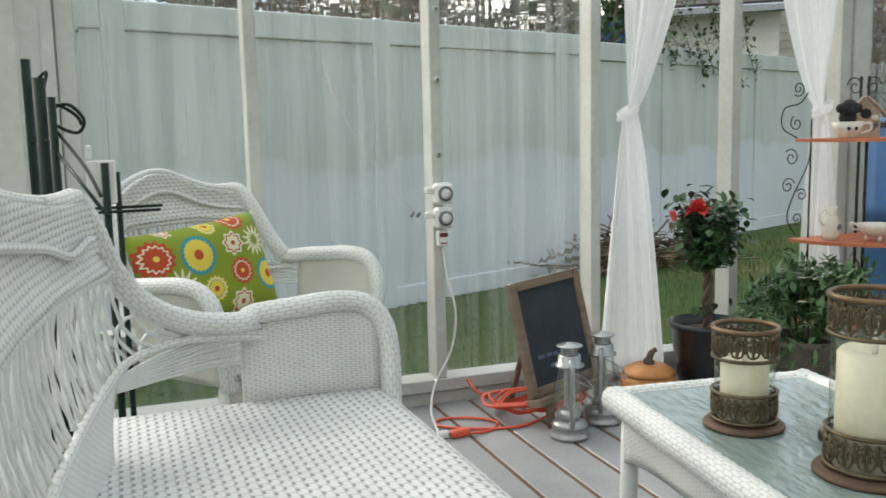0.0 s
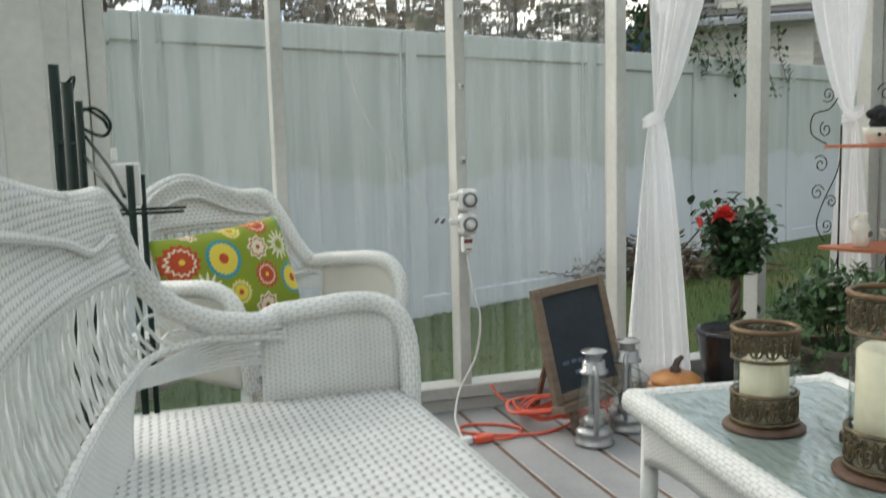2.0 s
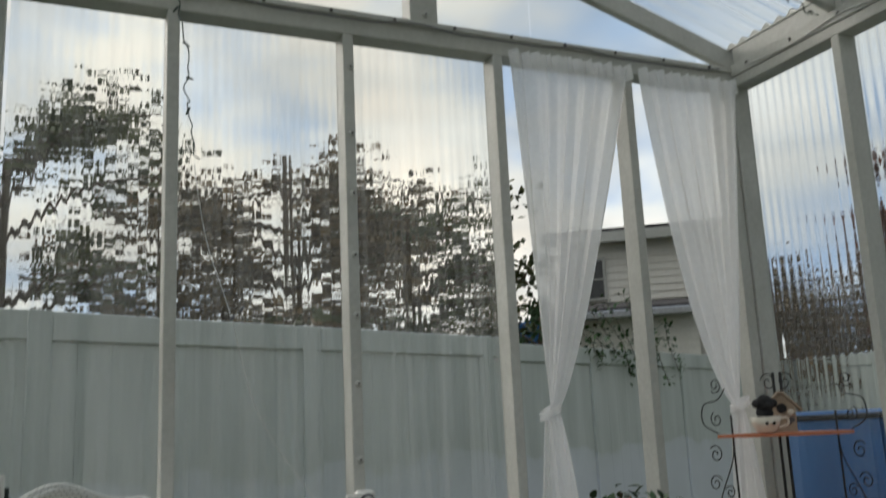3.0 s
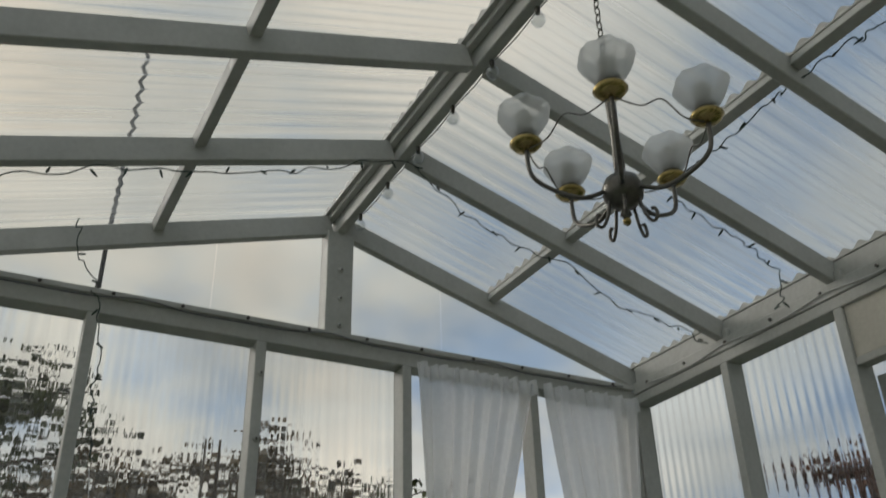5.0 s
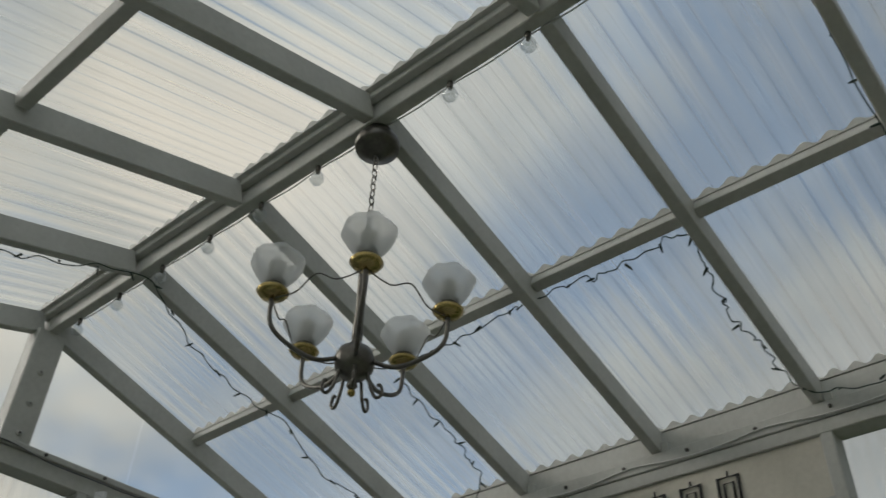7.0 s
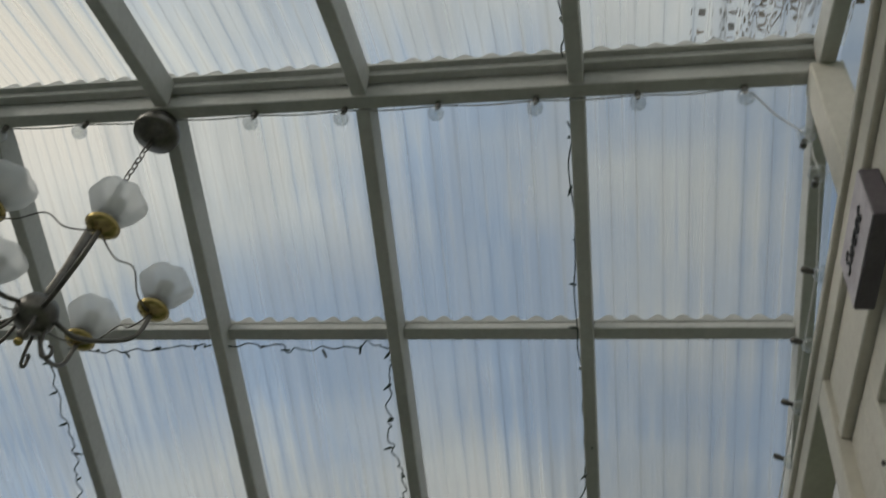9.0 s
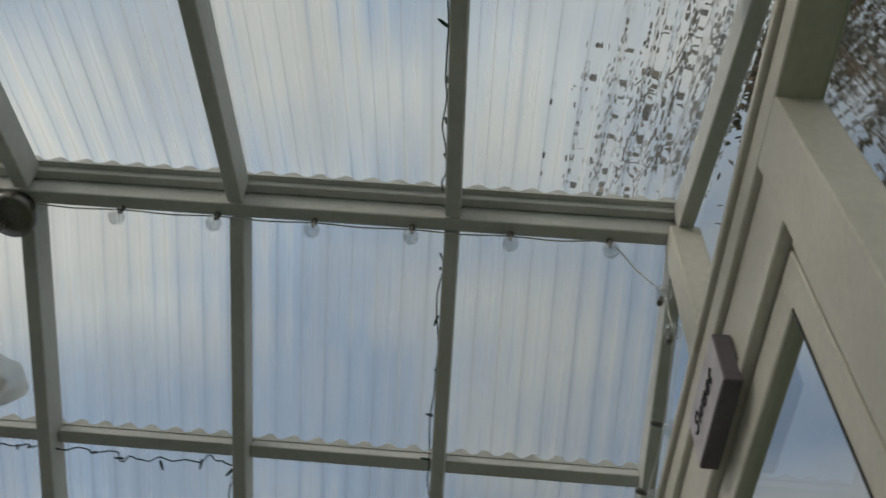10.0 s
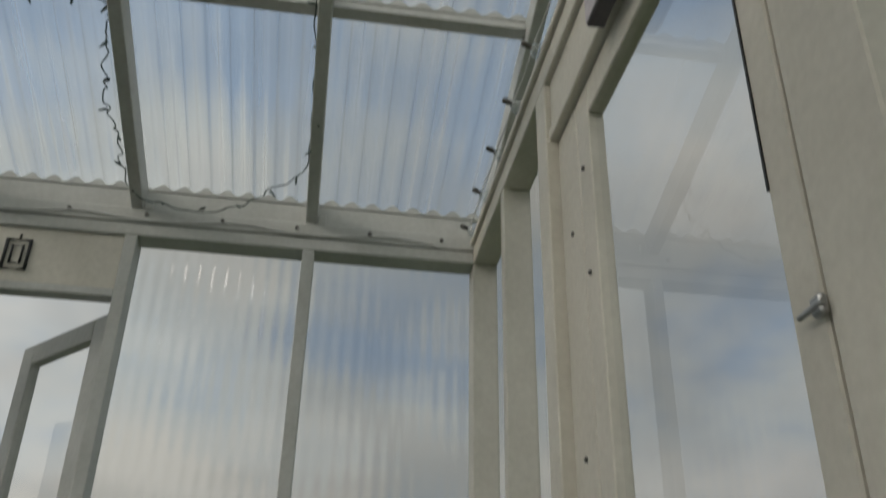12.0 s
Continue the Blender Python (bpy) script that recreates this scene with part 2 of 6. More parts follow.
def tube(bm, pts, r, n=8, closed=False, caps=True, twist=0.0, lobes=0, depth=0.0):
    """A tube along pts; r is a radius or one per point. lobes/depth/twist give a plaited relief."""
    pts = [Vector(p) for p in pts]
    k = len(pts)
    rs = r if isinstance(r, (list, tuple)) else [r] * k
    uv = bm.loops.layers.uv.verify()
    rings, run, prev = [], [0.0], None
    for i, p in enumerate(pts):
        if closed:
            t = pts[(i + 1) % k] - pts[i - 1]
        else:
            t = pts[min(i + 1, k - 1)] - pts[max(i - 1, 0)]
        t = t.normalized() if t.length > 1e-9 else Vector((0, 0, 1))
        if prev is None:
            ref = Vector((0, 0, 1)) if abs(t.z) < 0.9 else Vector((1, 0, 0))
            nrm = (ref - t * ref.dot(t)).normalized()
        else:
            nrm = prev - t * prev.dot(t)
            nrm = nrm.normalized() if nrm.length > 1e-6 else prev
        prev = nrm
        bi = t.cross(nrm)
        if i:
            run.append(run[-1] + (pts[i] - pts[i - 1]).length)
        ring = []
        for j in range(n):
            a = 2 * math.pi * j / n
            q = rs[i] * (1 + depth * (abs(math.sin(lobes * a / 2 + twist * run[i])) - 0.6)) if lobes else rs[i]
            ring.append(bm.verts.new(p + (nrm * math.cos(a) + bi * math.sin(a)) * q))
        rings.append(ring)
    for i in range(k if closed else k - 1):
        A, B = rings[i], rings[(i + 1) % k]
        for j in range(n):
            f = bm.faces.new((A[j], A[(j + 1) % n], B[(j + 1) % n], B[j]))
            f.smooth = True
            u0, u1 = run[i], run[i + 1] if i + 1 < k else run[i] + 0.01
            c = 2 * math.pi * rs[i] / n
            for lp, (uu, vv) in zip(f.loops, ((u0, j * c), (u0, (j + 1) * c), (u1, (j + 1) * c), (u1, j * c))):
                lp[uv].uv = (uu, vv)
    if caps and not closed:
        bm.faces.new(rings[0][::-1])
        bm.faces.new(rings[-1])


def tube_bm(pts, r, n=8, **k):
    bm = bmesh.new()
    tube(bm, pts, r, n, **k)
    return bm


def lathe_bm(profile, n=24, center=(0, 0, 0), wave=None):
    """profile: (radius, height) from the bottom up."""
    bm = bmesh.new()
    lathe(bm, profile, n, center, wave)
    return bm


def lathe(bm, profile, n=24, center=(0, 0, 0), wave=None):
    c = Vector(center)
    rings = []
    for r, z in profile:
        ring = []
        for j in range(n):
            a = 2 * math.pi * j / n
            q = r * (wave(a, z) if wave else 1)
            ring.append(bm.verts.new(c + Vector((q * math.cos(a), q * math.sin(a), z))))
        rings.append(ring)
    for A, B in zip(rings, rings[1:]):
        for j in range(n):
            f = bm.faces.new((A[j], A[(j + 1) % n], B[(j + 1) % n], B[j]))
            f.smooth = True
    if profile[0][0] > 1e-4:
        bm.faces.new(rings[0][::-1])
    if profile[-1][0] > 1e-4:
        bm.faces.new(rings[-1])


def grid(bm, fn, nu, nv, su=1.0, sv=1.0, thick=0.0, smooth=True):
    """A sheet fn(u, v), u and v from 0 to 1, with UV in metres (su by sv); with thick it is closed to a slab."""
    uv = bm.loops.layers.uv.verify()
    P = [[Vector(fn(i / nu, j / nv)) for j in range(nv + 1)] for i in range(nu + 1)]
    layers = [[[bm.verts.new(p) for p in row] for row in P]]
    if thick:
        back = []
        for i in range(nu + 1):
            row = []
            for j in range(nv + 1):
                du = P[min(i + 1, nu)][j] - P[max(i - 1, 0)][j]
                dv = P[i][min(j + 1, nv)] - P[i][max(j - 1, 0)]
                nn = du.cross(dv)
                nn = nn.normalized() if nn.length > 1e-12 else Vector((0, 0, 1))
                row.append(bm.verts.new(P[i][j] - nn * thick))
            back.append(row)
        layers.append(back)
    for k, L in enumerate(layers):
        for i in range(nu):
            for j in range(nv):
                vs = [L[i][j], L[i + 1][j], L[i + 1][j + 1], L[i][j + 1]]
                st = [(i, j), (i + 1, j), (i + 1, j + 1), (i, j + 1)]
                if k:
                    vs, st = vs[::-1], st[::-1]
                f = bm.faces.new(vs)
                f.smooth = smooth
                for lp, (a, b) in zip(f.loops, st):
                    lp[uv].uv = (a / nu * su, b / nv * sv)
    if thick:
        A, B = layers
        edge = [(i, 0) for i in range(nu)] + [(nu, j) for j in range(nv)] + [(i, nv) for i in range(nu, 0, -1)] + [(0, j) for j in range(nv, 0, -1)]
        for (i, j), (a, b) in zip(edge, edge[1:] + edge[:1]):
            bm.faces.new((A[a][b], A[i][j], B[i][j], B[a][b]))


def grid_bm(fn, nu, nv, **k):
    bm = bmesh.new()
    grid(bm, fn, nu, nv, **k)
    return bm


def obj(name, bm, material):
    me = bpy.data.meshes.new(name)
    bm.to_mesh(me)
    bm.free()
    if material:
        me.materials.append(material)
    return new(name, me)


def part(name, bm, material, parent, label=""):
    ob = obj(name, bm, material)
    ob.parent = parent
    return tagged(ob, label)


def same_part(name, me, parent, m):
    ob = new(name, me)
    ob.parent = parent
    ob.matrix_basis = m
    return ob


def thing(name, m, label, category, group="", kind=""):
    ob = new(name)
    ob.empty_display_size = 0.1
    ob.matrix_basis = m if isinstance(m, Matrix) else pose(*m)
    return tagged(ob, label, category, group, kind)


def smooth_path(pts, per=8, closed=False):
    """Catmull-Rom through pts."""
    pts = [Vector(p) for p in pts]
    out, k = [], len(pts)
    for i in range(k if closed else k - 1):
        if closed:
            a, b, c, d = pts[i - 1], pts[i], pts[(i + 1) % k], pts[(i + 2) % k]
        else:
            a, b, c, d = pts[max(i - 1, 0)], pts[i], pts[i + 1], pts[min(i + 2, k - 1)]
        for j in range(per):
            t = j / per
            out.append(0.5 * ((2 * b) + (c - a) * t + (2 * a - 5 * b + 4 * c - d) * t * t + (3 * b - a - 3 * c + d) * t ** 3))
    if not closed:
        out.append(pts[-1])
    return out


# ---- the structure: a small ridge-roofed porch, 3.0 by 3.6 m ----
BAY, HALF_W, N_IN, S_IN = 0.583, 1.476, 1.734, -1.734
WALL_T = 0.09
PLATE_LO, PLATE_HI = 2.378, 2.468
RIDGE_LO = 2.928
SLOPE = (RIDGE_LO - 2.484) / (HALF_W - 0.03)
GROUND = -0.28
STUDS_N = (-0.915, -0.305, 0.305, 0.915)


def structure(name, label, category="wall"):
    return thing(name, Matrix(), label, category, kind="structure")


# ground and deck
ground = obj("ground", grid_bm(lambda u, v: (-60 + 120 * u, -60 + 120 * v, GROUND + (0.03 * noise.noise((u * 60, v * 60, 0)) if abs(u - 0.5) > 0.02 or abs(v - 0.5) > 0.02 else 0)), 120, 120, su=120, sv=120), GRASS)
tagged(ground, "patchy green lawn with worn brown spots", "lawn", kind="structure")
deck = structure("floor", "grey painted board deck with rusty gaps", "floor")
part("underlay", box_bm(-1.56, 1.56, -1.84, 1.84, -0.05, -0.004, 0), DECK_GAP, deck)

# north wall
wall_n = structure("wall_north", "white timber stud wall with clear ribbed panels")
for x in STUDS_N:
    part("stud", box_bm(x - 0.02, x + 0.02, N_IN, N_IN + WALL_T, 0.09, PLATE_LO), WHITE_WOOD, wall_n)
for s in (-1, 1):
    part("corner_post", box_bm(*sorted((s * (HALF_W - 0.0), s * (HALF_W + 0.09))), N_IN - 0.0, N_IN + WALL_T, 0.0, PLATE_LO), WHITE_WOOD, wall_n)
    part("corner_trim", box_bm(*sorted((s * (HALF_W - 0.055), s * (HALF_W - 0.002))), N_IN + 0.01, N_IN + WALL_T, 0.09, PLATE_LO), WHITE_WOOD, wall_n)
part("sill", box_bm(-HALF_W, HALF_W, N_IN - 0.012, N_IN + WALL_T, 0.045, 0.09), WHITE_WOOD, wall_n)
part("base_board", box_bm(-HALF_W, HALF_W, N_IN, N_IN + WALL_T, -0.02, 0.043), WHITE_WOOD, wall_n)
part("tie_beam", box_bm(-HALF_W - 0.09, HALF_W + 0.09, N_IN, N_IN + WALL_T, PLATE_LO, PLATE_HI - 0.025), WHITE_WOOD, wall_n)
part("batten", box_bm(-HALF_W, HALF_W, N_IN - 0.012, N_IN + 0.02, PLATE_HI - 0.023, PLATE_HI), WHITE_WOOD, wall_n)
part("king_post", box_bm(-0.057, 0.057, N_IN, N_IN + 0.08, PLATE_HI, RIDGE_LO + 0.002), WHITE_WOOD, wall_n)
for i in range(12):
    x = -1.35 + 0.245 * i
    part("screw", lathe_bm([(0.007, 0), (0.007, 0.006), (0.003, 0.009)], 8, wave=None), SCREW, wall_n).matrix_basis = pose(x, N_IN - 0.012, PLATE_HI - 0.012, 90)
for x, zs in ((-0.305, (1.119, 1.35, 1.56, 1.78, 2.0, 2.25, 0.87)), (0, (2.5, 2.62, 2.75))):
    for z in zs:
        w_ = part("washer", lathe_bm([(0.012, 0), (0.012, 0.003), (0.008, 0.008), (0.004, 0.009)], 16), WHITE_WOOD, wall_n)
        w_.matrix_basis = pose(x + 0.004, N_IN, z, 90)
        part("screw", lathe_bm([(0.0045, 0.008), (0.0045, 0.011), (0.002, 0.012)], 8), SCREW, w_)


def ribbed(x0, x1, z0, z1, y, pitch, amp, along="x"):
    n = max(24, int((x1 - x0) / pitch * 12))

    def fn(u, v):
        a = x0 + (x1 - x0) * u
        d = amp * math.sin(2 * math.pi * a / pitch)
        z = z0 + (z1 - z0) * v
        return (a, y + d, z) if along == "x" else (y + d, a, z)

    return grid_bm(fn, n, 1, su=x1 - x0, sv=z1 - z0)


def sheet(name, bm, material, parent, label=""):
    # every sheet turns its outer skin's face to the room
    f = bm.faces[0] if not bm.faces.ensure_lookup_table() else None
    f.normal_update()
    if f.normal.dot(Vector((0, 0, 1.3)) - f.calc_center_median()) < 0:
        bmesh.ops.reverse_faces(bm, faces=bm.faces[:])
    ob = part(name, bm, material, parent, label)
    ob.visible_shadow = False
    return ob


for x0, x1 in ((-1.41, -0.935), (-0.895, -0.325), (-0.285, 0.285)):
    sheet("ribbed_panel", ribbed(x0, x1, 0.09, PLATE_LO, N_IN + 0.075, 0.034, 0.0005), WALL_SHEET, wall_n)
# gable glazing, in three lengths with fine seams
for x0, x1 in ((-1.35, -0.5), (-0.495, -0.058), (0.058, 0.5), (0.505, 1.35)):
    def gable(u, v, x0=x0, x1=x1):
        x = x0 + (x1 - x0) * u
        return (x, N_IN + 0.07, PLATE_HI + max(0.0, RIDGE_LO + 0.02 - SLOPE * abs(x) - PLATE_HI) * v)
    sheet("gable_panel", grid_bm(gable, 8, 2), FLAT_SHEET, wall_n)

# east wall with the double doorway
wall_e = structure("wall_east", "white timber stud wall with open doorway")
E_IN = HALF_W
for y in (2 * BAY, BAY, -BAY, -2 * BAY):
    part("stud", box_bm(E_IN, E_IN + WALL_T, y - 0.02, y + 0.02, 0.0 if abs(y) < 0.7 else 0.09, PLATE_LO), WHITE_WOOD, wall_e)
for y0, y1 in ((-N_IN, -BAY - 0.02), (BAY + 0.02, N_IN)):
    part("sill", box_bm(E_IN - 0.012, E_IN + WALL_T, y0, y1, 0.045, 0.09), WHITE_WOOD, wall_e)
    part("base_board", box_bm(E_IN, E_IN + WALL_T, y0, y1, -0.02, 0.043), WHITE_WOOD, wall_e)
part("top_plate", box_bm(E_IN, E_IN + WALL_T, -N_IN, N_IN, PLATE_LO, PLATE_HI - 0.045), WHITE_WOOD, wall_e)
part("upper_plate", box_bm(E_IN - 0.004, E_IN + WALL_T, -N_IN, N_IN, PLATE_HI - 0.042, PLATE_HI + 0.012), WHITE_WOOD, wall_e)
part("header_board", box_bm(E_IN + 0.012, E_IN + 0.035, -BAY + 0.02, BAY - 0.02, 2.18, PLATE_LO), HEADER_WOOD, wall_e)
part("header_lip", box_bm(E_IN + 0.002, E_IN + 0.06, -BAY + 0.02, BAY - 0.02, 2.15, 2.178), WHITE_WOOD, wall_e)
for y0, y1 in ((-N_IN, -2 * BAY - 0.02), (-2 * BAY + 0.02, -BAY - 0.02), (BAY + 0.02, 2 * BAY - 0.02), (2 * BAY + 0.02, N_IN)):
    sheet("ribbed_panel", ribbed(y0, y1, 0.09, PLATE_LO, E_IN + 0.075, 0.045, 0.0032, "y"), SIDE_SHEET, wall_e)
for i in range(14):
    y = -1.62 + 0.25 * i
    part("screw", lathe_bm([(0.007, 0), (0.007, 0.006), (0.003, 0.009)], 8), SCREW, wall_e).matrix_basis = pose(E_IN - 0.004, y, PLATE_HI - 0.012, 0, -90)

# west wall, seen only at its north end
wall_w = structure("wall_west", "white timber stud wall with pale panels")
for i in range(1, 6):
    y = (3 - i) * BAY
    part("stud", box_bm(-E_IN - WALL_T, -E_IN, y - 0.02, y + 0.02, 0.09, PLATE_LO), WHITE_WOOD, wall_w)
part("sill", box_bm(-E_IN - WALL_T, -E_IN + 0.012, -N_IN, N_IN, 0.045, 0.09), WHITE_WOOD, wall_w)
part("base_board", box_bm(-E_IN - WALL_T, -E_IN, -N_IN, N_IN, -0.02, 0.043), WHITE_WOOD, wall_w)
part("top_plate", box_bm(-E_IN - WALL_T, -E_IN, -N_IN, N_IN, PLATE_LO, PLATE_HI + 0.012), WHITE_WOOD, wall_w)
for i in range(6):
    y1, y0 = (3 - i) * BAY - 0.02, (2 - i) * BAY + 0.02
    sheet("ribbed_panel", ribbed(y0, y1, 0.09, PLATE_LO, -E_IN - 0.075, 0.045, 0.0032, "y"), SIDE_SHEET, wall_w)

# south wall with the glazed door
wall_s = structure("wall_south", "white timber stud wall beside a glazed door")
DOOR_X0, DOOR_X1 = -0.455, 0.345
for x, w in ((-1.05, 0.02), (-0.578, 0.068), (0.533, 0.0425), (1.0, 0.02)):
    part("stud", box_bm(x - w, x + w, S_IN - WALL_T, S_IN, 0.0, PLATE_LO), HEADER_WOOD, wall_s)
for s in (-1, 1):
    part("corner_post", box_bm(*sorted((s * HALF_W, s * (HALF_W + 0.09))), S_IN - WALL_T, S_IN, 0.0, PLATE_LO), HEADER_WOOD, wall_s)
part("tie_beam", box_bm(-HALF_W - 0.09, HALF_W + 0.09, S_IN - WALL_T, S_IN, PLATE_LO, PLATE_HI - 0.025), HEADER_WOOD, wall_s)
part("batten", box_bm(-HALF_W, HALF_W, S_IN - 0.02, S_IN + 0.012, PLATE_HI - 0.023, PLATE_HI), HEADER_WOOD, wall_s)
part("king_post", box_bm(-0.045, 0.045, S_IN - 0.08, S_IN, PLATE_HI, RIDGE_LO + 0.002), HEADER_WOOD, wall_s)
part("header_board", box_bm(-0.509, 0.49, S_IN - 0.04, S_IN - 0.015, 2.235, PLATE_LO), HEADER_WOOD, wall_s)
part("header_trim", box_bm(-0.509, 0.49, S_IN - 0.066, S_IN - 0.008, 2.203, 2.233), HEADER_WOOD, wall_s)
part("jamb", box_bm(DOOR_X1 + 0.001, 0.49, S_IN - 0.07, S_IN - 0.03, 0.0, 2.2), HEADER_WOOD, wall_s)
part("jamb", box_bm(-0.509, DOOR_X0 - 0.001, S_IN - 0.07, S_IN - 0.03, 0.0, 2.2), HEADER_WOOD, wall_s)
for x, z in ((0.41, 1.4), (0.41, 1.9), (0.3, 1.75), (0.3, 2.0)):
    part("screw", lathe_bm([(0.006, 0), (0.006, 0.004), (0.002, 0.006)], 8), SCREW, wall_s).matrix_basis = pose(x, S_IN - (0.03 if x > 0.35 else 0.027), z, -90)
for x0, x1 in ((-HALF_W, -0.648), (0.577, HALF_W)):
    part("sill", box_bm(x0, x1, S_IN - WALL_T, S_IN + 0.012, 0.045, 0.09), HEADER_WOOD, wall_s)
    part("base_board", box_bm(x0, x1, S_IN - WALL_T, S_IN, -0.02, 0.043), HEADER_WOOD, wall_s)
    sheet("ribbed_panel", ribbed(x0, x1, 0.09, PLATE_LO, S_IN - 0.078, 0.034, 0.0003), WALL_SHEET, wall_s)

# roof: ridge, rafters, purlins, sheets
roof = structure("roof", "white timber rafters under clear ribbed roof sheets", "roof")
part("ridge_beam", box_bm(-0.02, 0.02, S_IN - 0.06, N_IN + 0.06, RIDGE_LO, RIDGE_LO + 0.085), WHITE_WOOD, roof)
for s in (-1, 1):
    part("ridge_ledge", box_bm(*sorted((s * 0.022, s * 0.05)), S_IN - 0.06, N_IN + 0.06, RIDGE_LO + 0.062, RIDGE_LO + 0.1), WHITE_WOOD, roof)
RAFTER_H = 0.088
for i in range(7):
    y = (3 - i) * BAY
    if i in (0, 6):
        y += 0.025 * (1 if i == 0 else -1)
    for s in (-1, 1):
        part("rafter", beam_bm((s * 1.62, y, RIDGE_LO - SLOPE * (1.62 - 0.03)), (s * 0.024, y, RIDGE_LO - 0.001), 0.04, RAFTER_H), WHITE_WOOD, roof)
        if 0 < i < 6:
            part("birdsmouth_block", box_bm(*sorted((s * (E_IN + 0.0), s * (E_IN + 0.06))), y - 0.05, y - 0.022, PLATE_HI + 0.012, PLATE_HI + 0.05), WHITE_WOOD, roof)
PURLIN_X = 0.735
SHEET_PITCH = 0.0723


def roof_z(x):
    return RIDGE_LO + RAFTER_H * 1.03 - SLOPE * (abs(x) - 0.03)


def closure_bm(x0, y0, y1, s, h):
    """A foam closure strip: flat below, scalloped above to fit under the ribs."""
    bm = bmesh.new()
    n = int((y1 - y0) / SHEET_PITCH * 8)
    rows = []
    for k in range(n + 1):
        y = y0 + (y1 - y0) * k / n
        top = h + 0.011 * math.cos(2 * math.pi * y / SHEET_PITCH)
        z = roof_z(x0)
        rows.append([bm.verts.new((x0 + s * dx, y, z + dz)) for dx, dz in ((-0.012, 0), (0.012, 0), (0.012, top), (-0.012, top))])
    for A, B in zip(rows, rows[1:]):
        for j in range(4):
            bm.faces.new((A[j], A[(j + 1) % 4], B[(j + 1) % 4], B[j]))
    bm.faces.new(rows[0])
    bm.faces.new(rows[-1][::-1])
    return bm


for s in (-1, 1):
    for i in range(6):
        y1, y0 = (3 - i) * BAY - 0.021 + (0.026 if i == 0 else 0), (2 - i) * BAY + 0.021 - (0.026 if i == 5 else 0)
        m = pose(s * PURLIN_X, 0, roof_z(PURLIN_X) - 0.04, 0, s * math.degrees(math.atan(SLOPE)))
        part("purlin", box_bm(-0.02, 0.02, y0, y1, 0, 0.038, 0.002, m), WHITE_WOOD, roof)
    for x in (0.055, PURLIN_X, E_IN + 0.03):
        part("closure_strip", closure_bm(s * x, S_IN - 0.06, N_IN + 0.06, s, 0.017), WHITE_WOOD, roof)
    part("eave_blocking", box_bm(*sorted((s * (E_IN + 0.02), s * (E_IN + 0.05))), S_IN, N_IN, PLATE_HI + 0.012, roof_z(E_IN + 0.04)), WHITE_WOOD, roof)

    def roof_fn(u, v, s=s):
        y = S_IN - 0.11 + (N_IN - S_IN + 0.22) * u
        x = 0.02 + 1.68 * v
        return (s * x, y, roof_z(x) + 0.026 + 0.0052 * math.tanh(1.8 * math.cos(2 * math.pi * y / SHEET_PITCH)))
    sheet("roof_sheet", grid_bm(roof_fn, 1300, 1, su=3.7, sv=1.7), ROOF_SHEET, roof)
for x0, x1 in ((-1.35, -0.046), (0.046, 1.35)):
    def gable_s(u, v, x0=x0, x1=x1):
        x = x0 + (x1 - x0) * u
        return (x, S_IN - 0.07, PLATE_HI + max(0.0, RIDGE_LO + 0.02 - SLOPE * abs(x) - PLATE_HI) * v)
    sheet("gable_panel", grid_bm(gable_s, 8, 2), FLAT_SHEET, wall_s)


def glazed_leaf(name, w, h, m, label, left=0.075, st=0.075, wood=WHITE_WOOD):
    d = thing(name, m, label, "door", kind="structure")
    part("stile", box_bm(0, left, -0.018, 0.018, 0, h), wood, d)
    part("stile", box_bm(w - st, w, -0.018, 0.018, 0, h), wood, d)
    part("rail", box_bm(left, w - st, -0.018, 0.018, h - st, h), wood, d)
    part("rail", box_bm(left, w - st, -0.018, 0.018, 0, 0.16), wood, d)
    g = part("pane", grid_bm(lambda u, v: (left + (w - left - st) * u, 0.0, 0.16 + (h - st - 0.16) * v), 1, 1), PANE_GLASS, d)
    g.visible_shadow = False
    return d


door_s = glazed_leaf("door_1", DOOR_X1 - DOOR_X0 - 0.012, 2.185, pose(DOOR_X0 + 0.006, S_IN - 0.048, 0.012), "closed cream door with one tall glass pane", 0.066, 0.08, HEADER_WOOD)
part("glazing_bead", box_bm(0.061, 0.065, 0.0185, 0.021, 1.5, 2.1, 0), BLACK_WIRE, door_s, "black rubber bead")
door_e = glazed_leaf("door_2", 0.52, 2.12, pose(E_IN + 0.11, -BAY + 0.03, 0.012, 0, 0, 43), "white glazed door leaf standing open outwards")
door_f = glazed_leaf("door_3", 0.545, 2.12, pose(E_IN + 0.11, BAY - 0.03, 0.012, 0, 0, 12), "white glazed door leaf standing open outwards")


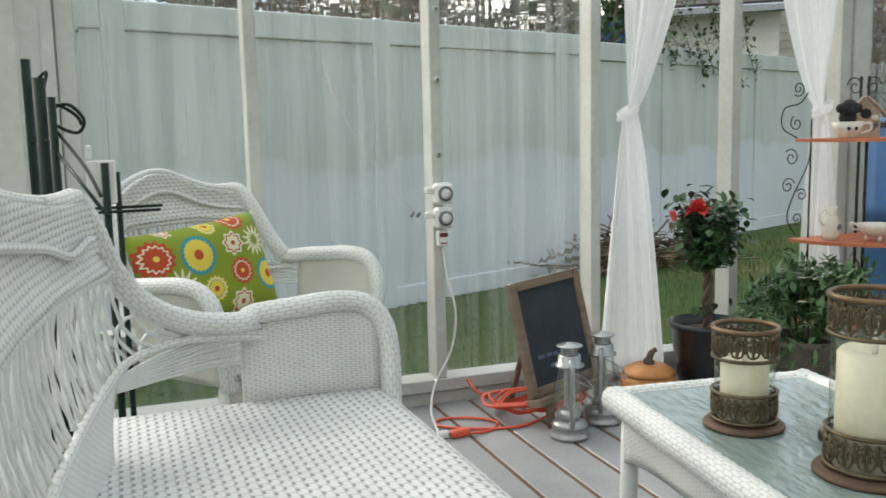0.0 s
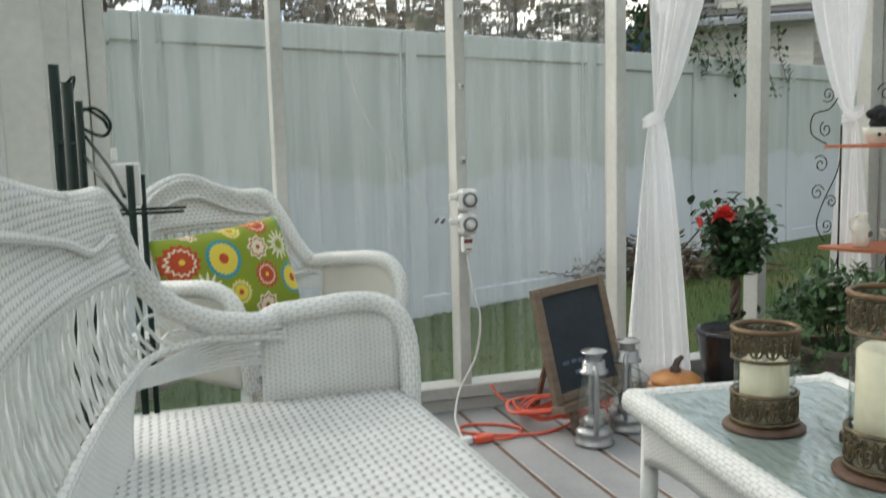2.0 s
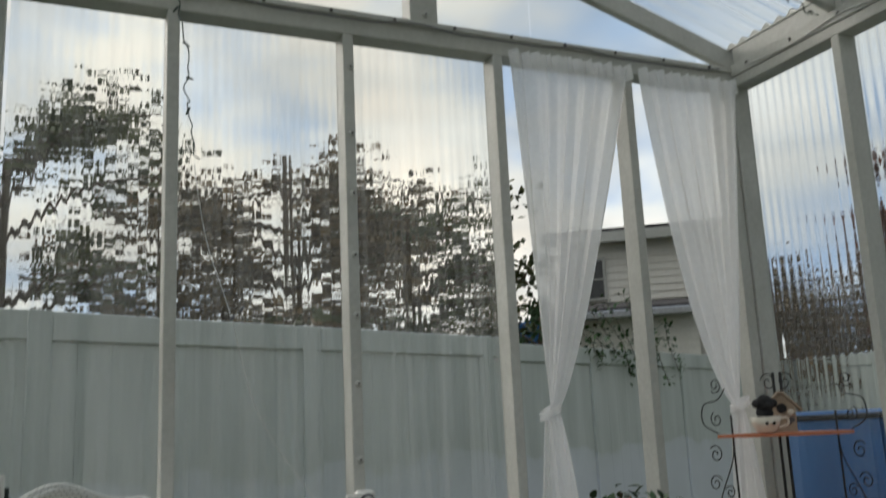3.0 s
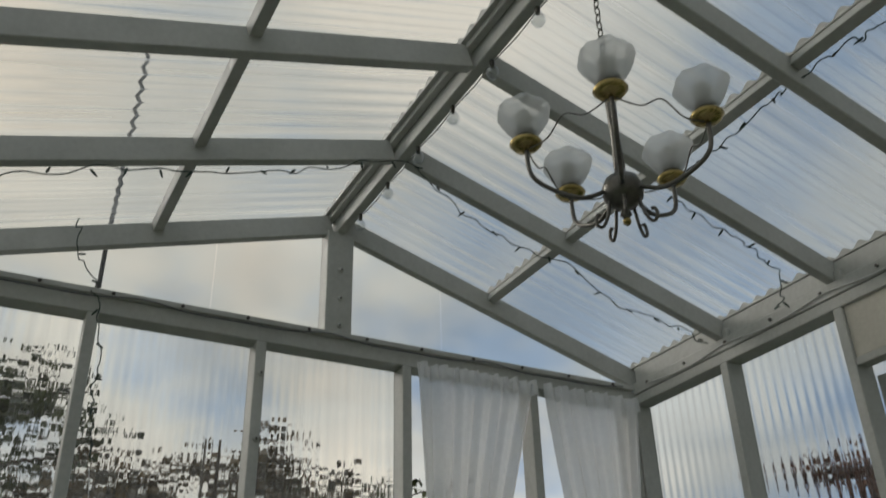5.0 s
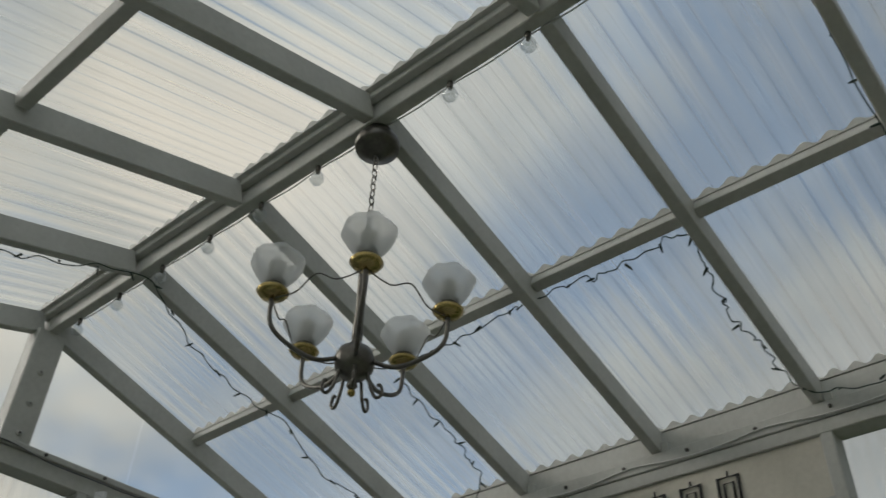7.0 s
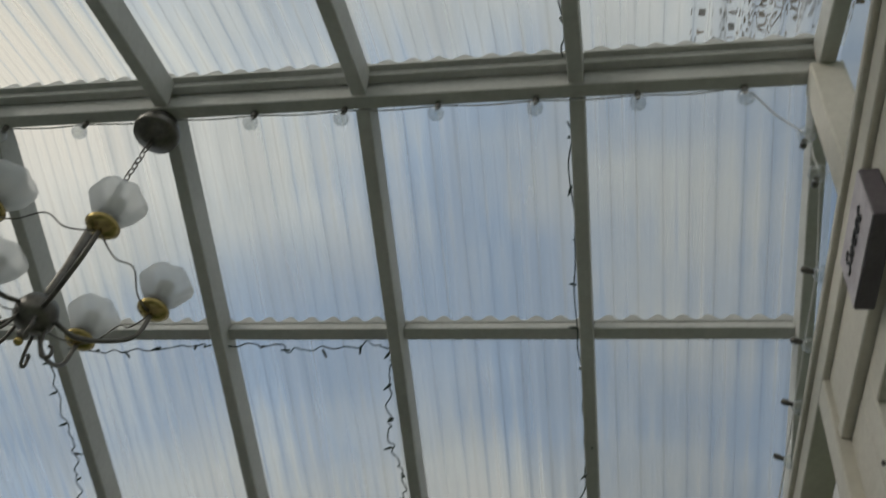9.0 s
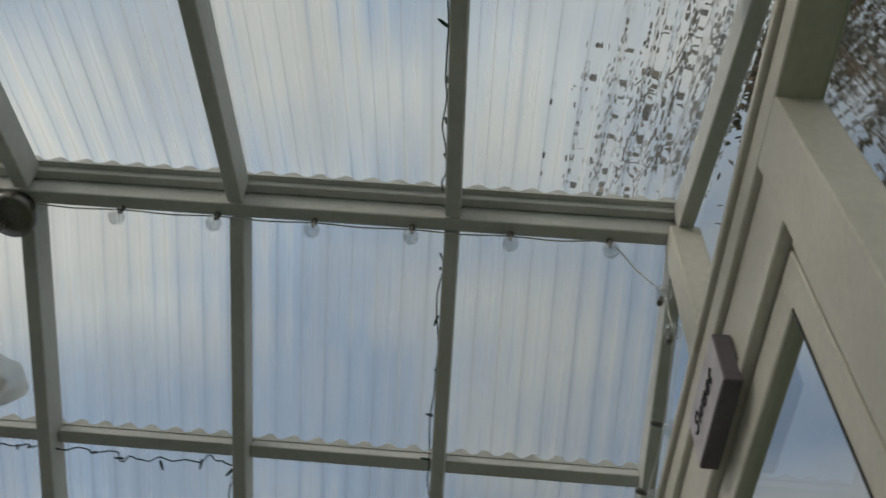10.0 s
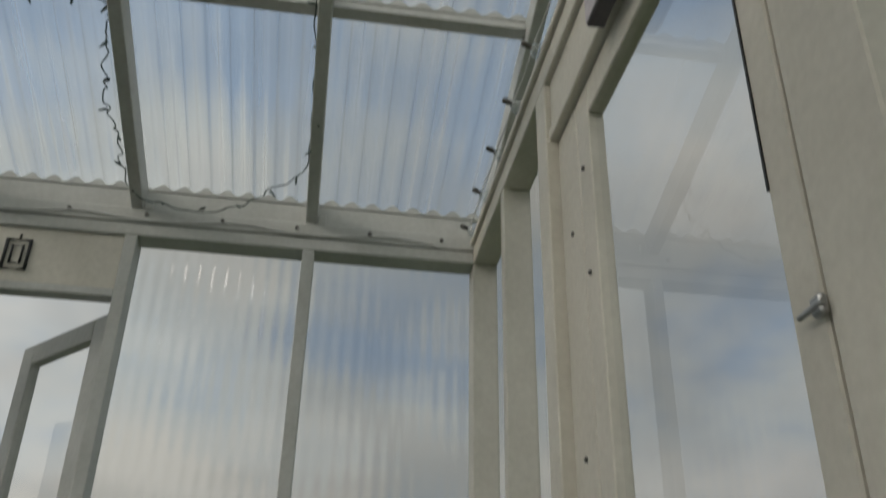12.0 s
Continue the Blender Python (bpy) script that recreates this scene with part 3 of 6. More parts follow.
# ---- outside: fence, neighbours ----
fence = thing("fence", pose(0.63, 5.13, 0, 0, 0, 23.5), "tall white vinyl privacy fence with top rail", "fence", kind="structure")
FENCE_TOP = 1.69
for i in range(-5, 9):
    x = 1.83 * i - 0.28
    part("post", box_bm(x - 0.063, x + 0.063, -0.045, 0.063, GROUND, FENCE_TOP - 0.008, 0.004), FENCE_VINYL, fence)
    part("top_rail", box_bm(x + 0.065, x + 1.765, -0.04, 0.04, FENCE_TOP - 0.17, FENCE_TOP - 0.01, 0.006), FENCE_VINYL, fence)
    part("bottom_rail", box_bm(x + 0.065, x + 1.765, -0.03, 0.03, GROUND + 0.0, GROUND + 0.14, 0.006), FENCE_VINYL, fence)
    for k in range(10):
        a = x + 0.065 + 0.17 * k
        part("board", box_bm(a + 0.0004, a + 0.1696, -0.018, 0.018, GROUND + 0.141, FENCE_TOP - 0.177, 0.0007), FENCE_VINYL, fence)


# ---- more materials ----
def wicker_mat(name, pu, pv, gap_u, gap_v, white=(0.74, 0.75, 0.73), relief=0.4, slot_shade=(0.2, 0.205, 0.2)):
    """Painted wicker: staggered strands of pu by pv metres with dark slots between them."""
    m, n, l, b = make_mat(name)
    tc, sp = n.new("ShaderNodeTexCoord"), n.new("ShaderNodeSeparateXYZ")
    l.new(tc.outputs["UV"], sp.inputs[0])

    def mth(op, a, c=None):
        k = n.new("ShaderNodeMath")
        k.operation = op
        for i, v in enumerate((a, c)):
            if v is None:
                continue
            if isinstance(v, (int, float)):
                k.inputs[i].default_value = v
            else:
                l.new(v, k.inputs[i])
        return k.outputs[0]

    wob = noise_of(n, l, 30, 2, coord="UV")
    U = mth("ADD", mth("DIVIDE", sp.outputs[0], pu), mth("MULTIPLY", wob, 0.5))
    V = mth("ADD", mth("DIVIDE", sp.outputs[1], pv), mth("MULTIPLY", wob, 0.4))
    row = mth("MODULO", mth("FLOOR", V), 2.0)
    fu = mth("FRACT", mth("ADD", U, mth("MULTIPLY", row, 0.5)))
    fv = mth("FRACT", V)
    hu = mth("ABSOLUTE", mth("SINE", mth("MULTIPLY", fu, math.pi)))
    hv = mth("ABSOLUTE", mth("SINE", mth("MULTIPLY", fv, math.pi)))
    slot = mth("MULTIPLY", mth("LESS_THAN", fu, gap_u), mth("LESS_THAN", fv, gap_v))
    grime_and_shade = ramp_of(n, l, noise_of(n, l, 9, 4), [(0.3, tuple(c * 0.86 for c in white)), (0.7, white)])
    # shade between strands is put into the colour: darker grooves and slots
    groove_shade = ramp_of(n, l, mth("MULTIPLY", hv, hu), [(0.0, (0.7, 0.7, 0.69)), (0.35, (1, 1, 1))])
    col = mix_of(n, l, "MULTIPLY", 1.0, grime_and_shade, groove_shade)
    l.new(mix_of(n, l, "MIX", slot, col, slot_shade), b.inputs["Base Color"])
    b.inputs["Roughness"].default_value = 0.5
    h = mth("SUBTRACT", mth("ADD", mth("MULTIPLY", hv, 0.7), mth("MULTIPLY", hu, 0.5)), mth("MULTIPLY", slot, 1.2))
    bump_of(n, l, b, h, relief, 0.0022)
    return m


WICKER_SEAT = wicker_mat("white_wicker_seat", 0.026, 0.0125, 0.42, 0.32, slot_shade=(0.28, 0.285, 0.28))
WICKER_BACK = wicker_mat("white_wicker_back", 0.018, 0.0105, 0.3, 0.34, slot_shade=(0.36, 0.37, 0.36))
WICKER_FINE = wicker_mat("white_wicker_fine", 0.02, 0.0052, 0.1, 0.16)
WICKER_EDGE = wicker_mat("white_wicker_edge", 0.024, 0.0075, 0.14, 0.25, slot_shade=(0.42, 0.43, 0.42))
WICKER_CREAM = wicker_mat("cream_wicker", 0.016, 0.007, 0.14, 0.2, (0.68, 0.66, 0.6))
CANE = plain("white_painted_cane", (0.62, 0.64, 0.63), (0.74, 0.76, 0.75), 0.5, scale=20, fine=150)
DARK_GREEN = plain("dark_green_metal", (0.003, 0.012, 0.008), (0.008, 0.022, 0.015), 0.45, 0.0, spec=0.25)
IRON = plain("black_iron", (0.012, 0.012, 0.013), (0.03, 0.03, 0.03), 0.5, 0.4)
GALV = plain("galvanised_metal", (0.3, 0.305, 0.31), (0.46, 0.465, 0.47), 0.38, 0.9, scale=25, fine=180)
BRONZE = plain("aged_bronze", (0.07, 0.055, 0.035), (0.17, 0.13, 0.075), 0.45, 0.75, scale=40, fine=220, bump=0.4)
BRONZE_RIM = plain("worn_bronze_rim", (0.1, 0.062, 0.034), (0.2, 0.125, 0.068), 0.45, 0.6, scale=40, fine=220)
RUST_PLATE = plain("brown_iron_plate", (0.065, 0.036, 0.023), (0.135, 0.078, 0.05), 0.6, 0.3, scale=30)
BRASS = plain("polished_brass", (0.35, 0.27, 0.1), (0.55, 0.43, 0.18), 0.25, 1.0, scale=30)
PEWTER = plain("dark_pewter", (0.10, 0.095, 0.085), (0.2, 0.19, 0.17), 0.35, 0.9, scale=30)
WAX = plain("cream_wax", (0.80, 0.72, 0.52), (0.86, 0.8, 0.62), 0.45, scale=10, fine=80, bump=0.1)
FLAME_TIP = plain("ivory_plastic", (0.8, 0.76, 0.66), (0.86, 0.83, 0.74), 0.4)
FRAME_WOOD = plain("weathered_wood", (0.13, 0.09, 0.065), (0.24, 0.18, 0.13), 0.75, scale=8, fine=90, stretch=(1, 1, 6))
SLATE = plain("chalkboard", (0.016, 0.022, 0.03), (0.03, 0.04, 0.05), 0.75, scale=9, fine=60)
CHALK = plain("pale_chalk", (0.08, 0.11, 0.17), (0.16, 0.2, 0.28), 0.9)
ORANGE_CORD = plain("orange_cord", (0.62, 0.07, 0.03), (0.78, 0.13, 0.07), 0.4)
PUMPKIN_SKIN = plain("orange_ceramic", (0.42, 0.17, 0.05), (0.58, 0.27, 0.09), 0.55, scale=14)
STEM_BROWN = plain("dark_stem", (0.06, 0.045, 0.035), (0.13, 0.1, 0.08), 0.8)
POT_BLACK = plain("dark_glazed_pot", (0.006, 0.006, 0.008), (0.014, 0.014, 0.017), 0.22)
POT_CLAY = plain("grey_clay_pot", (0.12, 0.1, 0.08), (0.2, 0.17, 0.14), 0.8)
SOIL = plain("potting_soil", (0.02, 0.014, 0.01), (0.05, 0.035, 0.025), 0.95, bump=0.8, dist=0.01)
BARK = plain("grey_brown_bark", (0.07, 0.05, 0.035), (0.16, 0.12, 0.085), 0.9, scale=10, fine=60, bump=0.7, dist=0.01)
TERRA_SHELF = plain("terracotta_shelf", (0.42, 0.12, 0.05), (0.56, 0.19, 0.09), 0.5, scale=18)
CERAMIC = plain("cream_ceramic", (0.68, 0.63, 0.54), (0.78, 0.74, 0.66), 0.25, scale=20)
BLACK_MATTE = plain("matte_black", (0.008, 0.008, 0.01), (0.02, 0.02, 0.022), 0.8)
HUT_WOOD = plain("pale_birdhouse_wood", (0.34, 0.27, 0.2), (0.5, 0.42, 0.33), 0.8, scale=12)
RED_PETAL = plain("red_petal", (0.62, 0.03, 0.03), (0.8, 0.08, 0.07), 0.55, scale=40)
PINK_PETAL = plain("pink_petal", (0.75, 0.28, 0.4), (0.85, 0.45, 0.55), 0.6)
PLASTIC = plain("white_plastic", (0.68, 0.68, 0.66), (0.76, 0.76, 0.74), 0.35)
DIAL_GREY = plain("grey_dial", (0.11, 0.11, 0.12), (0.17, 0.17, 0.18), 0.5)
DIAL_PALE = plain("pale_dial", (0.55, 0.55, 0.54), (0.66, 0.66, 0.65), 0.5)
RED_LABEL = plain("dark_red_label", (0.12, 0.015, 0.015), (0.2, 0.03, 0.03), 0.5)
BLUE_TARP = plain("blue_plastic", (0.02, 0.10, 0.30), (0.04, 0.17, 0.42), 0.4, scale=3)
SIGN_FACE = plain("pale_lilac_sign", (0.42, 0.38, 0.42), (0.62, 0.58, 0.6), 0.7, scale=18)
SIGN_EDGE = plain("grey_violet_edge", (0.10, 0.085, 0.10), (0.16, 0.14, 0.155), 0.7)
INK = plain("black_ink", (0.01, 0.01, 0.012), (0.02, 0.02, 0.02), 0.7)
BULB_GLASS = glass_mat("bulb_glass", gloss=0.06)
CLEAR_GLASS = glass_mat("clear_glass", gloss=0.11, tint=(0.93, 0.96, 0.95))


def leaf_mat(name, dark, light):
    m, n, l, b = make_mat(name)
    ge = n.new("ShaderNodeNewGeometry")
    c = ramp_of(n, l, ge.outputs["Random Per Island"], [(0.0, dark), (1.0, light)])
    l.new(c, b.inputs["Base Color"])
    b.inputs["Roughness"].default_value = 0.5
    b.inputs["Subsurface Weight"].default_value = 0.0
    return m


LEAF_DARK = leaf_mat("dark_glossy_leaf", (0.015, 0.045, 0.015), (0.05, 0.11, 0.04))
LEAF_BUSH = leaf_mat("green_leaf", (0.03, 0.075, 0.025), (0.1, 0.18, 0.07))
LEAF_TREE = leaf_mat("tree_leaf", (0.03, 0.045, 0.015), (0.13, 0.14, 0.05))
LEAF_RUST = leaf_mat("autumn_leaf", (0.06, 0.042, 0.018), (0.19, 0.12, 0.045))
LEAF_RED = leaf_mat("red_autumn_leaf", (0.09, 0.035, 0.02), (0.24, 0.09, 0.045))
TWIGS = leaf_mat("dry_twig", (0.05, 0.035, 0.025), (0.2, 0.14, 0.09))


def sheer_mat():
    m, n, l, b = make_mat("sheer_white_voile")
    n.remove(b)
    out = n["Material Output"]
    t, d, s = n.new("ShaderNodeBsdfTransparent"), n.new("ShaderNodeBsdfDiffuse"), n.new("ShaderNodeBsdfTranslucent")
    d.inputs[0].default_value = s.inputs[0].default_value = (0.93, 0.93, 0.94, 1)
    a, c = n.new("ShaderNodeMixShader"), n.new("ShaderNodeMixShader")
    a.inputs[0].default_value = 0.62
    l.new(d.outputs[0], a.inputs[1])
    l.new(s.outputs[0], a.inputs[2])
    w = noise_of(n, l, 40, 3)
    mr = n.new("ShaderNodeMapRange")
    mr.inputs["To Min"].default_value, mr.inputs["To Max"].default_value = 0.82, 0.92
    l.new(w, mr.inputs["Value"])
    l.new(mr.outputs[0], c.inputs[0])
    l.new(t.outputs[0], c.inputs[1])
    l.new(a.outputs[0], c.inputs[2])
    l.new(c.outputs[0], out.inputs[0])
    return m


VOILE = sheer_mat()


def frosted_mat():
    m, n, l, b = make_mat("frosted_glass")
    n.remove(b)
    out = n["Material Output"]
    s, d, g, t = (n.new("ShaderNodeBsdf" + k) for k in ("Translucent", "Diffuse", "Glossy", "Transparent"))
    s.inputs[0].default_value = d.inputs[0].default_value = (0.66, 0.68, 0.68, 1)
    g.inputs["Roughness"].default_value = 0.25
    a, c, e = (n.new("ShaderNodeMixShader") for _ in range(3))
    for k, f, p, q in ((a, 0.35, s, d), (c, 0.06, a, g), (e, 0.28, c, t)):
        k.inputs[0].default_value = f
        l.new(p.outputs[0], k.inputs[1])
        l.new(q.outputs[0], k.inputs[2])
    l.new(e.outputs[0], out.inputs[0])
    return m


FROSTED = frosted_mat()


def rippled_glass():
    m, n, l, b = make_mat("rippled_table_glass")
    h = noise_of(n, l, 60, 2, (1.0, 0.3, 1))
    b.inputs["Base Color"].default_value = (0.2, 0.25, 0.235, 1)
    b.inputs["Roughness"].default_value, b.inputs["IOR"].default_value = 0.08, 1.5
    b.inputs["Specular IOR Level"].default_value = 0.9
    bump_of(n, l, b, h, 0.8, 0.006)
    return m


TABLE_GLASS = rippled_glass()


def pillow_mat():
    """Lime cotton printed with large single flowers in red, gold, white and blue."""
    m, n, l, b = make_mat("printed_lime_cotton")
    tc, sp = n.new("ShaderNodeTexCoord"), n.new("ShaderNodeSeparateXYZ")
    l.new(tc.outputs["UV"], sp.inputs[0])

    def mth(op, *a):
        k = n.new("ShaderNodeMath")
        k.operation = op
        for q, v in enumerate(a):
            if isinstance(v, (int, float)):
                k.inputs[q].default_value = v
            else:
                l.new(v, k.inputs[q])
        return k.outputs[0]
    lime, red, gold, white, blue = (0.2, 0.26, 0.014), (0.42, 0.055, 0.015), (0.66, 0.52, 0.06), (0.66, 0.62, 0.45), (0.04, 0.25, 0.3)
    # kinds: rings out to a radius of 1, then a petal count and depth
    suns = ([(0, red), (0.27, gold), (0.8, blue), (1.0, lime)], 22, 0.04)
    wheel = ([(0, gold), (0.16, red), (0.62, white), (0.72, red), (0.95, lime)], 14, 0.09)
    daisy = ([(0, red), (0.2, white), (0.62, red), (0.74, white), (0.92, lime)], 8, 0.12)
    rays = ([(0, lime), (0.45, white), (0.95, lime)], 13, 0.3)
    dial = ([(0, red), (0.22, gold), (0.6, lime), (0.68, white), (0.78, gold), (0.9, lime)], 16, 0.08)
    blooms = [(0.165, 0.185, 0.066, suns), (0.045, 0.2, 0.06, wheel), (0.285, 0.195, 0.042, daisy), (0.315, 0.268, 0.045, wheel), (0.365, 0.19, 0.04, rays), (0.09, 0.11, 0.045, rays), (0.19, 0.085, 0.045, dial), (0.29, 0.115, 0.046, wheel), (0.385, 0.09, 0.055, suns), (0.225, 0.262, 0.036, dial), (0.12, 0.025, 0.05, suns), (0.27, 0.03, 0.045, daisy), (0.43, 0.25, 0.045, suns), (0.44, 0.16, 0.03, daisy), (0.03, 0.04, 0.04, daisy), (0.1, 0.275, 0.03, daisy)]
    col = lime
    for cx, cy, rad, (rings, count, depth) in blooms:
        dx, dy = mth("SUBTRACT", sp.outputs[0], cx), mth("SUBTRACT", sp.outputs[1], cy)
        rad *= 0.84
        dist = mth("DIVIDE", mth("SQRT", mth("ADD", mth("MULTIPLY", dx, dx), mth("MULTIPLY", dy, dy))), rad)
        wave = mth("ADD", 1.0, mth("MULTIPLY", mth("SINE", mth("MULTIPLY", mth("ARCTAN2", dy, dx), count)), depth))
        dist = mth("MULTIPLY", dist, wave)
        stops, last = [(0.0, rings[0][1])], rings[0][1]
        for at, c in rings[1:]:
            stops += [(at - 0.012, last), (at - 0.002, c)]
            last = c
        col = mix_of(n, l, "MIX", mth("LESS_THAN", dist, rings[-1][0]), col, ramp_of(n, l, dist, stops))
    l.new(col, b.inputs["Base Color"])
    b.inputs["Roughness"].default_value = 0.85
    bump_of(n, l, b, noise_of(n, l, 400, 2), 0.2, 0.001)
    return m


PILLOW_PRINT = pillow_mat()
rng = random.Random(7)


def plait(pts, r, per=6, n=10, closed=False, taper=0.0):
    path = smooth_path(pts, per, closed)
    # even steps for a regular plait
    dense = [path[0]]
    for p in path[1:]:
        k = max(1, int((p - dense[-1]).length / 0.006))
        a = dense[-1]
        dense += [a.lerp(p, (j + 1) / k) for j in range(k)]
    if taper:
        r = [r * (taper + (1 - taper) * min(1.0, 5 * i / len(dense))) for i in range(len(dense))]
    return tube_bm(dense, r, n, closed=closed, twist=math.pi / 0.022, lobes=4, depth=0.07)


def true_uv(bm):
    """Lays the weave out in metres along y and z, however the sheet is stretched."""
    uv = bm.loops.layers.uv.verify()
    for f in bm.faces:
        for lp in f.loops:
            lp[uv].uv = (lp.vert.co.y + 2, lp.vert.co.z)
    return bm


# ---- wicker seats ----
def wicker_seat(name, m, half, top, arm, label, category, deep=0.0, cream=False):
    """Rolled-arm wicker seat, facing +x, its floor centre at the pose m; half: half its width."""
    t = thing(name, m, label, category)
    fine = WICKER_CREAM if cream else WICKER_FINE
    sz, arm_z, yb = 0.43, arm, half
    drop = top - 0.93
    sh, bend, low_end = max(0.72, 1 - 0.28 / half), max(0.35, 1 - 0.5 / half), max(0.68, 1 - 0.23 / half)

    def zt(s):
        a = abs(s)
        if a < sh:
            return 0.925 + drop - 0.06 * (1 - math.cos(min(a / sh, 1) * math.pi)) / 2
        f = (a - sh) / (1 - sh)
        return 0.865 + drop - (0.865 + drop - arm_z) * (f * f * (3 - 2 * f))

    def xb(s, z):
        a = max(0.0, (abs(s) - bend) / (1 - bend))
        if deep:
            # a long shallow arc that tightens into the arms
            p, q = max(0.0, (abs(s) - 0.1) / 0.9), max(0.0, (abs(s) - 0.8) / 0.2)
            return -0.205 - deep - 0.03 * (z - sz) / 0.48 + 0.14 * p ** 2 + (0.09 + deep) * q ** 3
        return -0.205 - 0.075 * (z - sz) / 0.48 + (0.17 + 0.07 * (z - sz)) * a ** 1.7

    def back(z0, z1, end=1.0, slant=0.0):
        def fn(u, v):
            s = (1 - 2 * u) * end
            if slant:
                s *= 1 - slant * (1 - v)
            a, b2 = z0(s), z1(s)
            z = a + (b2 - a) * v
            return (xb(s, z) - 0.012 * math.sin(v * math.pi), yb * s * 0.985, z)
        return fn

    zl = lambda s: min(0.55 + 0.045 * s * s + drop * 0.5, zt(s) - 0.03)
    zu = lambda s: min(0.752 - 0.025 * s * s + drop * 0.6, zt(s) - 0.02)
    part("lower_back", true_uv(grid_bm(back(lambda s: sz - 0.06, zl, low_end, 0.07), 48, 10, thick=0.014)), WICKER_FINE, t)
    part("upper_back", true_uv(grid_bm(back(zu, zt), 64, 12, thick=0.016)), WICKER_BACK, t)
    # open lattice of crossing canes between two plaited bands
    bm = bmesh.new()
    fn = back(zl, zu)
    k = int(2 * half / (0.026 if cream else 0.036))
    for i in range(k):
        u = (i + 0.5 + rng.uniform(-0.25, 0.25)) / k
        for dv in (-1, 1):
            lean = ((0.022 if cream else 0.034) * dv + 0.012 + rng.uniform(-0.008, 0.008)) / (2 * half)
            pts = [Vector(fn(min(0.999, max(0.001, u + lean * (q - 0.5) * 2)), q)) + Vector((0.004 * dv, 0, 0)) for q in (0, 0.25, 0.5, 0.75, 1)]
            tube(bm, pts, 0.0034, 6, caps=False)
    part("lattice", bm, CANE, t)
    for zf, r in ((zl, 0.008), (zu, 0.007)):
        pts = [(xb(1 - 2 * i / 40, zf(1 - 2 * i / 40)) + 0.008, yb * 0.985 * (1 - 2 * i / 40), zf(1 - 2 * i / 40)) for i in range(41)]
        part("plaited_band", plait(pts, r, 2, 6), WICKER_EDGE, t)
    # wavy raised band that follows the top edge
    dip = lambda s: 0.055 + (0.0 if cream else 0.018) * math.exp(-((abs(s) - sh + 0.14 / half * 0.7) / (0.09 / half)) ** 2) * min(1.0, half)
    ends = [(sh + 0.02) * (1 - 2 * i / 60) for i in range(61)]
    pts = [(xb(s, zt(s) - dip(s)) + 0.012, yb * 0.985 * s, zt(s) - dip(s)) for s in ends]
    part("wavy_band", plait(pts, 0.0065, 2, 6), WICKER_EDGE, t)
    # a thin folded edge along the top, and a thick rolled rim down each shoulder and along the arm
    pts = [(xb(s, zt(s)) - 0.006, yb * 0.985 * s, zt(s) + 0.002) for s in [sh + 0.01 - 2 * (sh + 0.01) * i / 36 for i in range(37)]]
    part("top_edge", plait(pts, 0.011, 2, 8), WICKER_EDGE, t)
    az = arm_z + 0.012
    for sg in (1, -1):
        pts = [(xb(s, zt(s)) - 0.002, sg * yb * 0.985 * s, zt(s) + 0.002) for s in [sh - 0.16 + (1.15 - sh) * i / 16 for i in range(17)]]
        pts += [(0.01, sg * yb, az), (0.08, sg * yb, az + 0.006), (0.16, sg * (yb + 0.004), az + 0.012), (0.225, sg * (yb + 0.004), az + 0.002), (0.262, sg * (yb + 0.002), az - 0.035), (0.274, sg * (yb - 0.004), az - 0.09), (0.272, sg * (yb - 0.02), 0.45), (0.264, sg * (yb - 0.035), 0.36)]
        rr = plait(pts, 0.0215, 3, 12, taper=0.45)
        part("rolled_rim", rr, WICKER_EDGE, t)
    for s in (-1, 1):
        x0 = -0.02

        def side(u, v, s=s):
            x = x0 + (0.255 - x0) * u
            lo = 0.37 if cream else 0.2
            return (x, s * (yb - 0.03 + 0.028 * v), lo + (arm_z + 0.005 - lo + 0.012 * math.sin(u * math.pi)) * v)
        part("side_panel", grid_bm(side, 12, 12, su=0.29, sv=0.44, thick=0.014 * s), fine, t)
        for q in range(9):
            f = q / 8
            part("brace_cane", tube_bm(smooth_path([(-0.02, s * (yb - 0.005), arm_z - 0.01 - 0.07 * f), (-0.1, s * (yb - 0.03), arm_z - 0.015 - 0.06 * f), (xb(low_end, 0.58), s * yb * low_end, arm_z - 0.03 - 0.02 * f)], 4), 0.003, 5), CANE, t)

    def seat(u, v):
        x = -0.2 - deep + (0.475 + deep) * v
        w = yb - 0.03
        z = sz + 0.012 * math.sin(u * math.pi) * math.sin(v * math.pi)
        if v > 0.92:
            z -= 0.05 * ((v - 0.92) / 0.08) ** 2
        return (x + 0.02 * math.sin(u * math.pi) * v, w - 2 * w * u, z)
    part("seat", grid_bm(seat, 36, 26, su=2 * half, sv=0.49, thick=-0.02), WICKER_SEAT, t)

    def apron(u, v):
        y = (yb - 0.03) * (1 - 2 * u)
        return (0.265 + 0.02 * math.sin(u * math.pi), y, 0.405 - (0.13 + 0.04 * (2 * u - 1) ** 2) * v)
    part("apron", grid_bm(apron, 24, 6, su=2 * half, sv=0.15, thick=0.012), fine, t)

    def apron_b(u, v):
        return (-0.21, (yb - 0.05) * (2 * u - 1), 0.405 - (0.11 + 0.05 * (2 * u - 1) ** 2) * v)
    part("back_apron", grid_bm(apron_b, 16, 6, su=2 * half, sv=0.15, thick=0.012), fine, t)
    for sx, sy in ((0.24, 1), (0.24, -1), (-0.2, 1), (-0.2, -1)):
        e = (0.0 if sx > 0 else -0.07, 0.03)
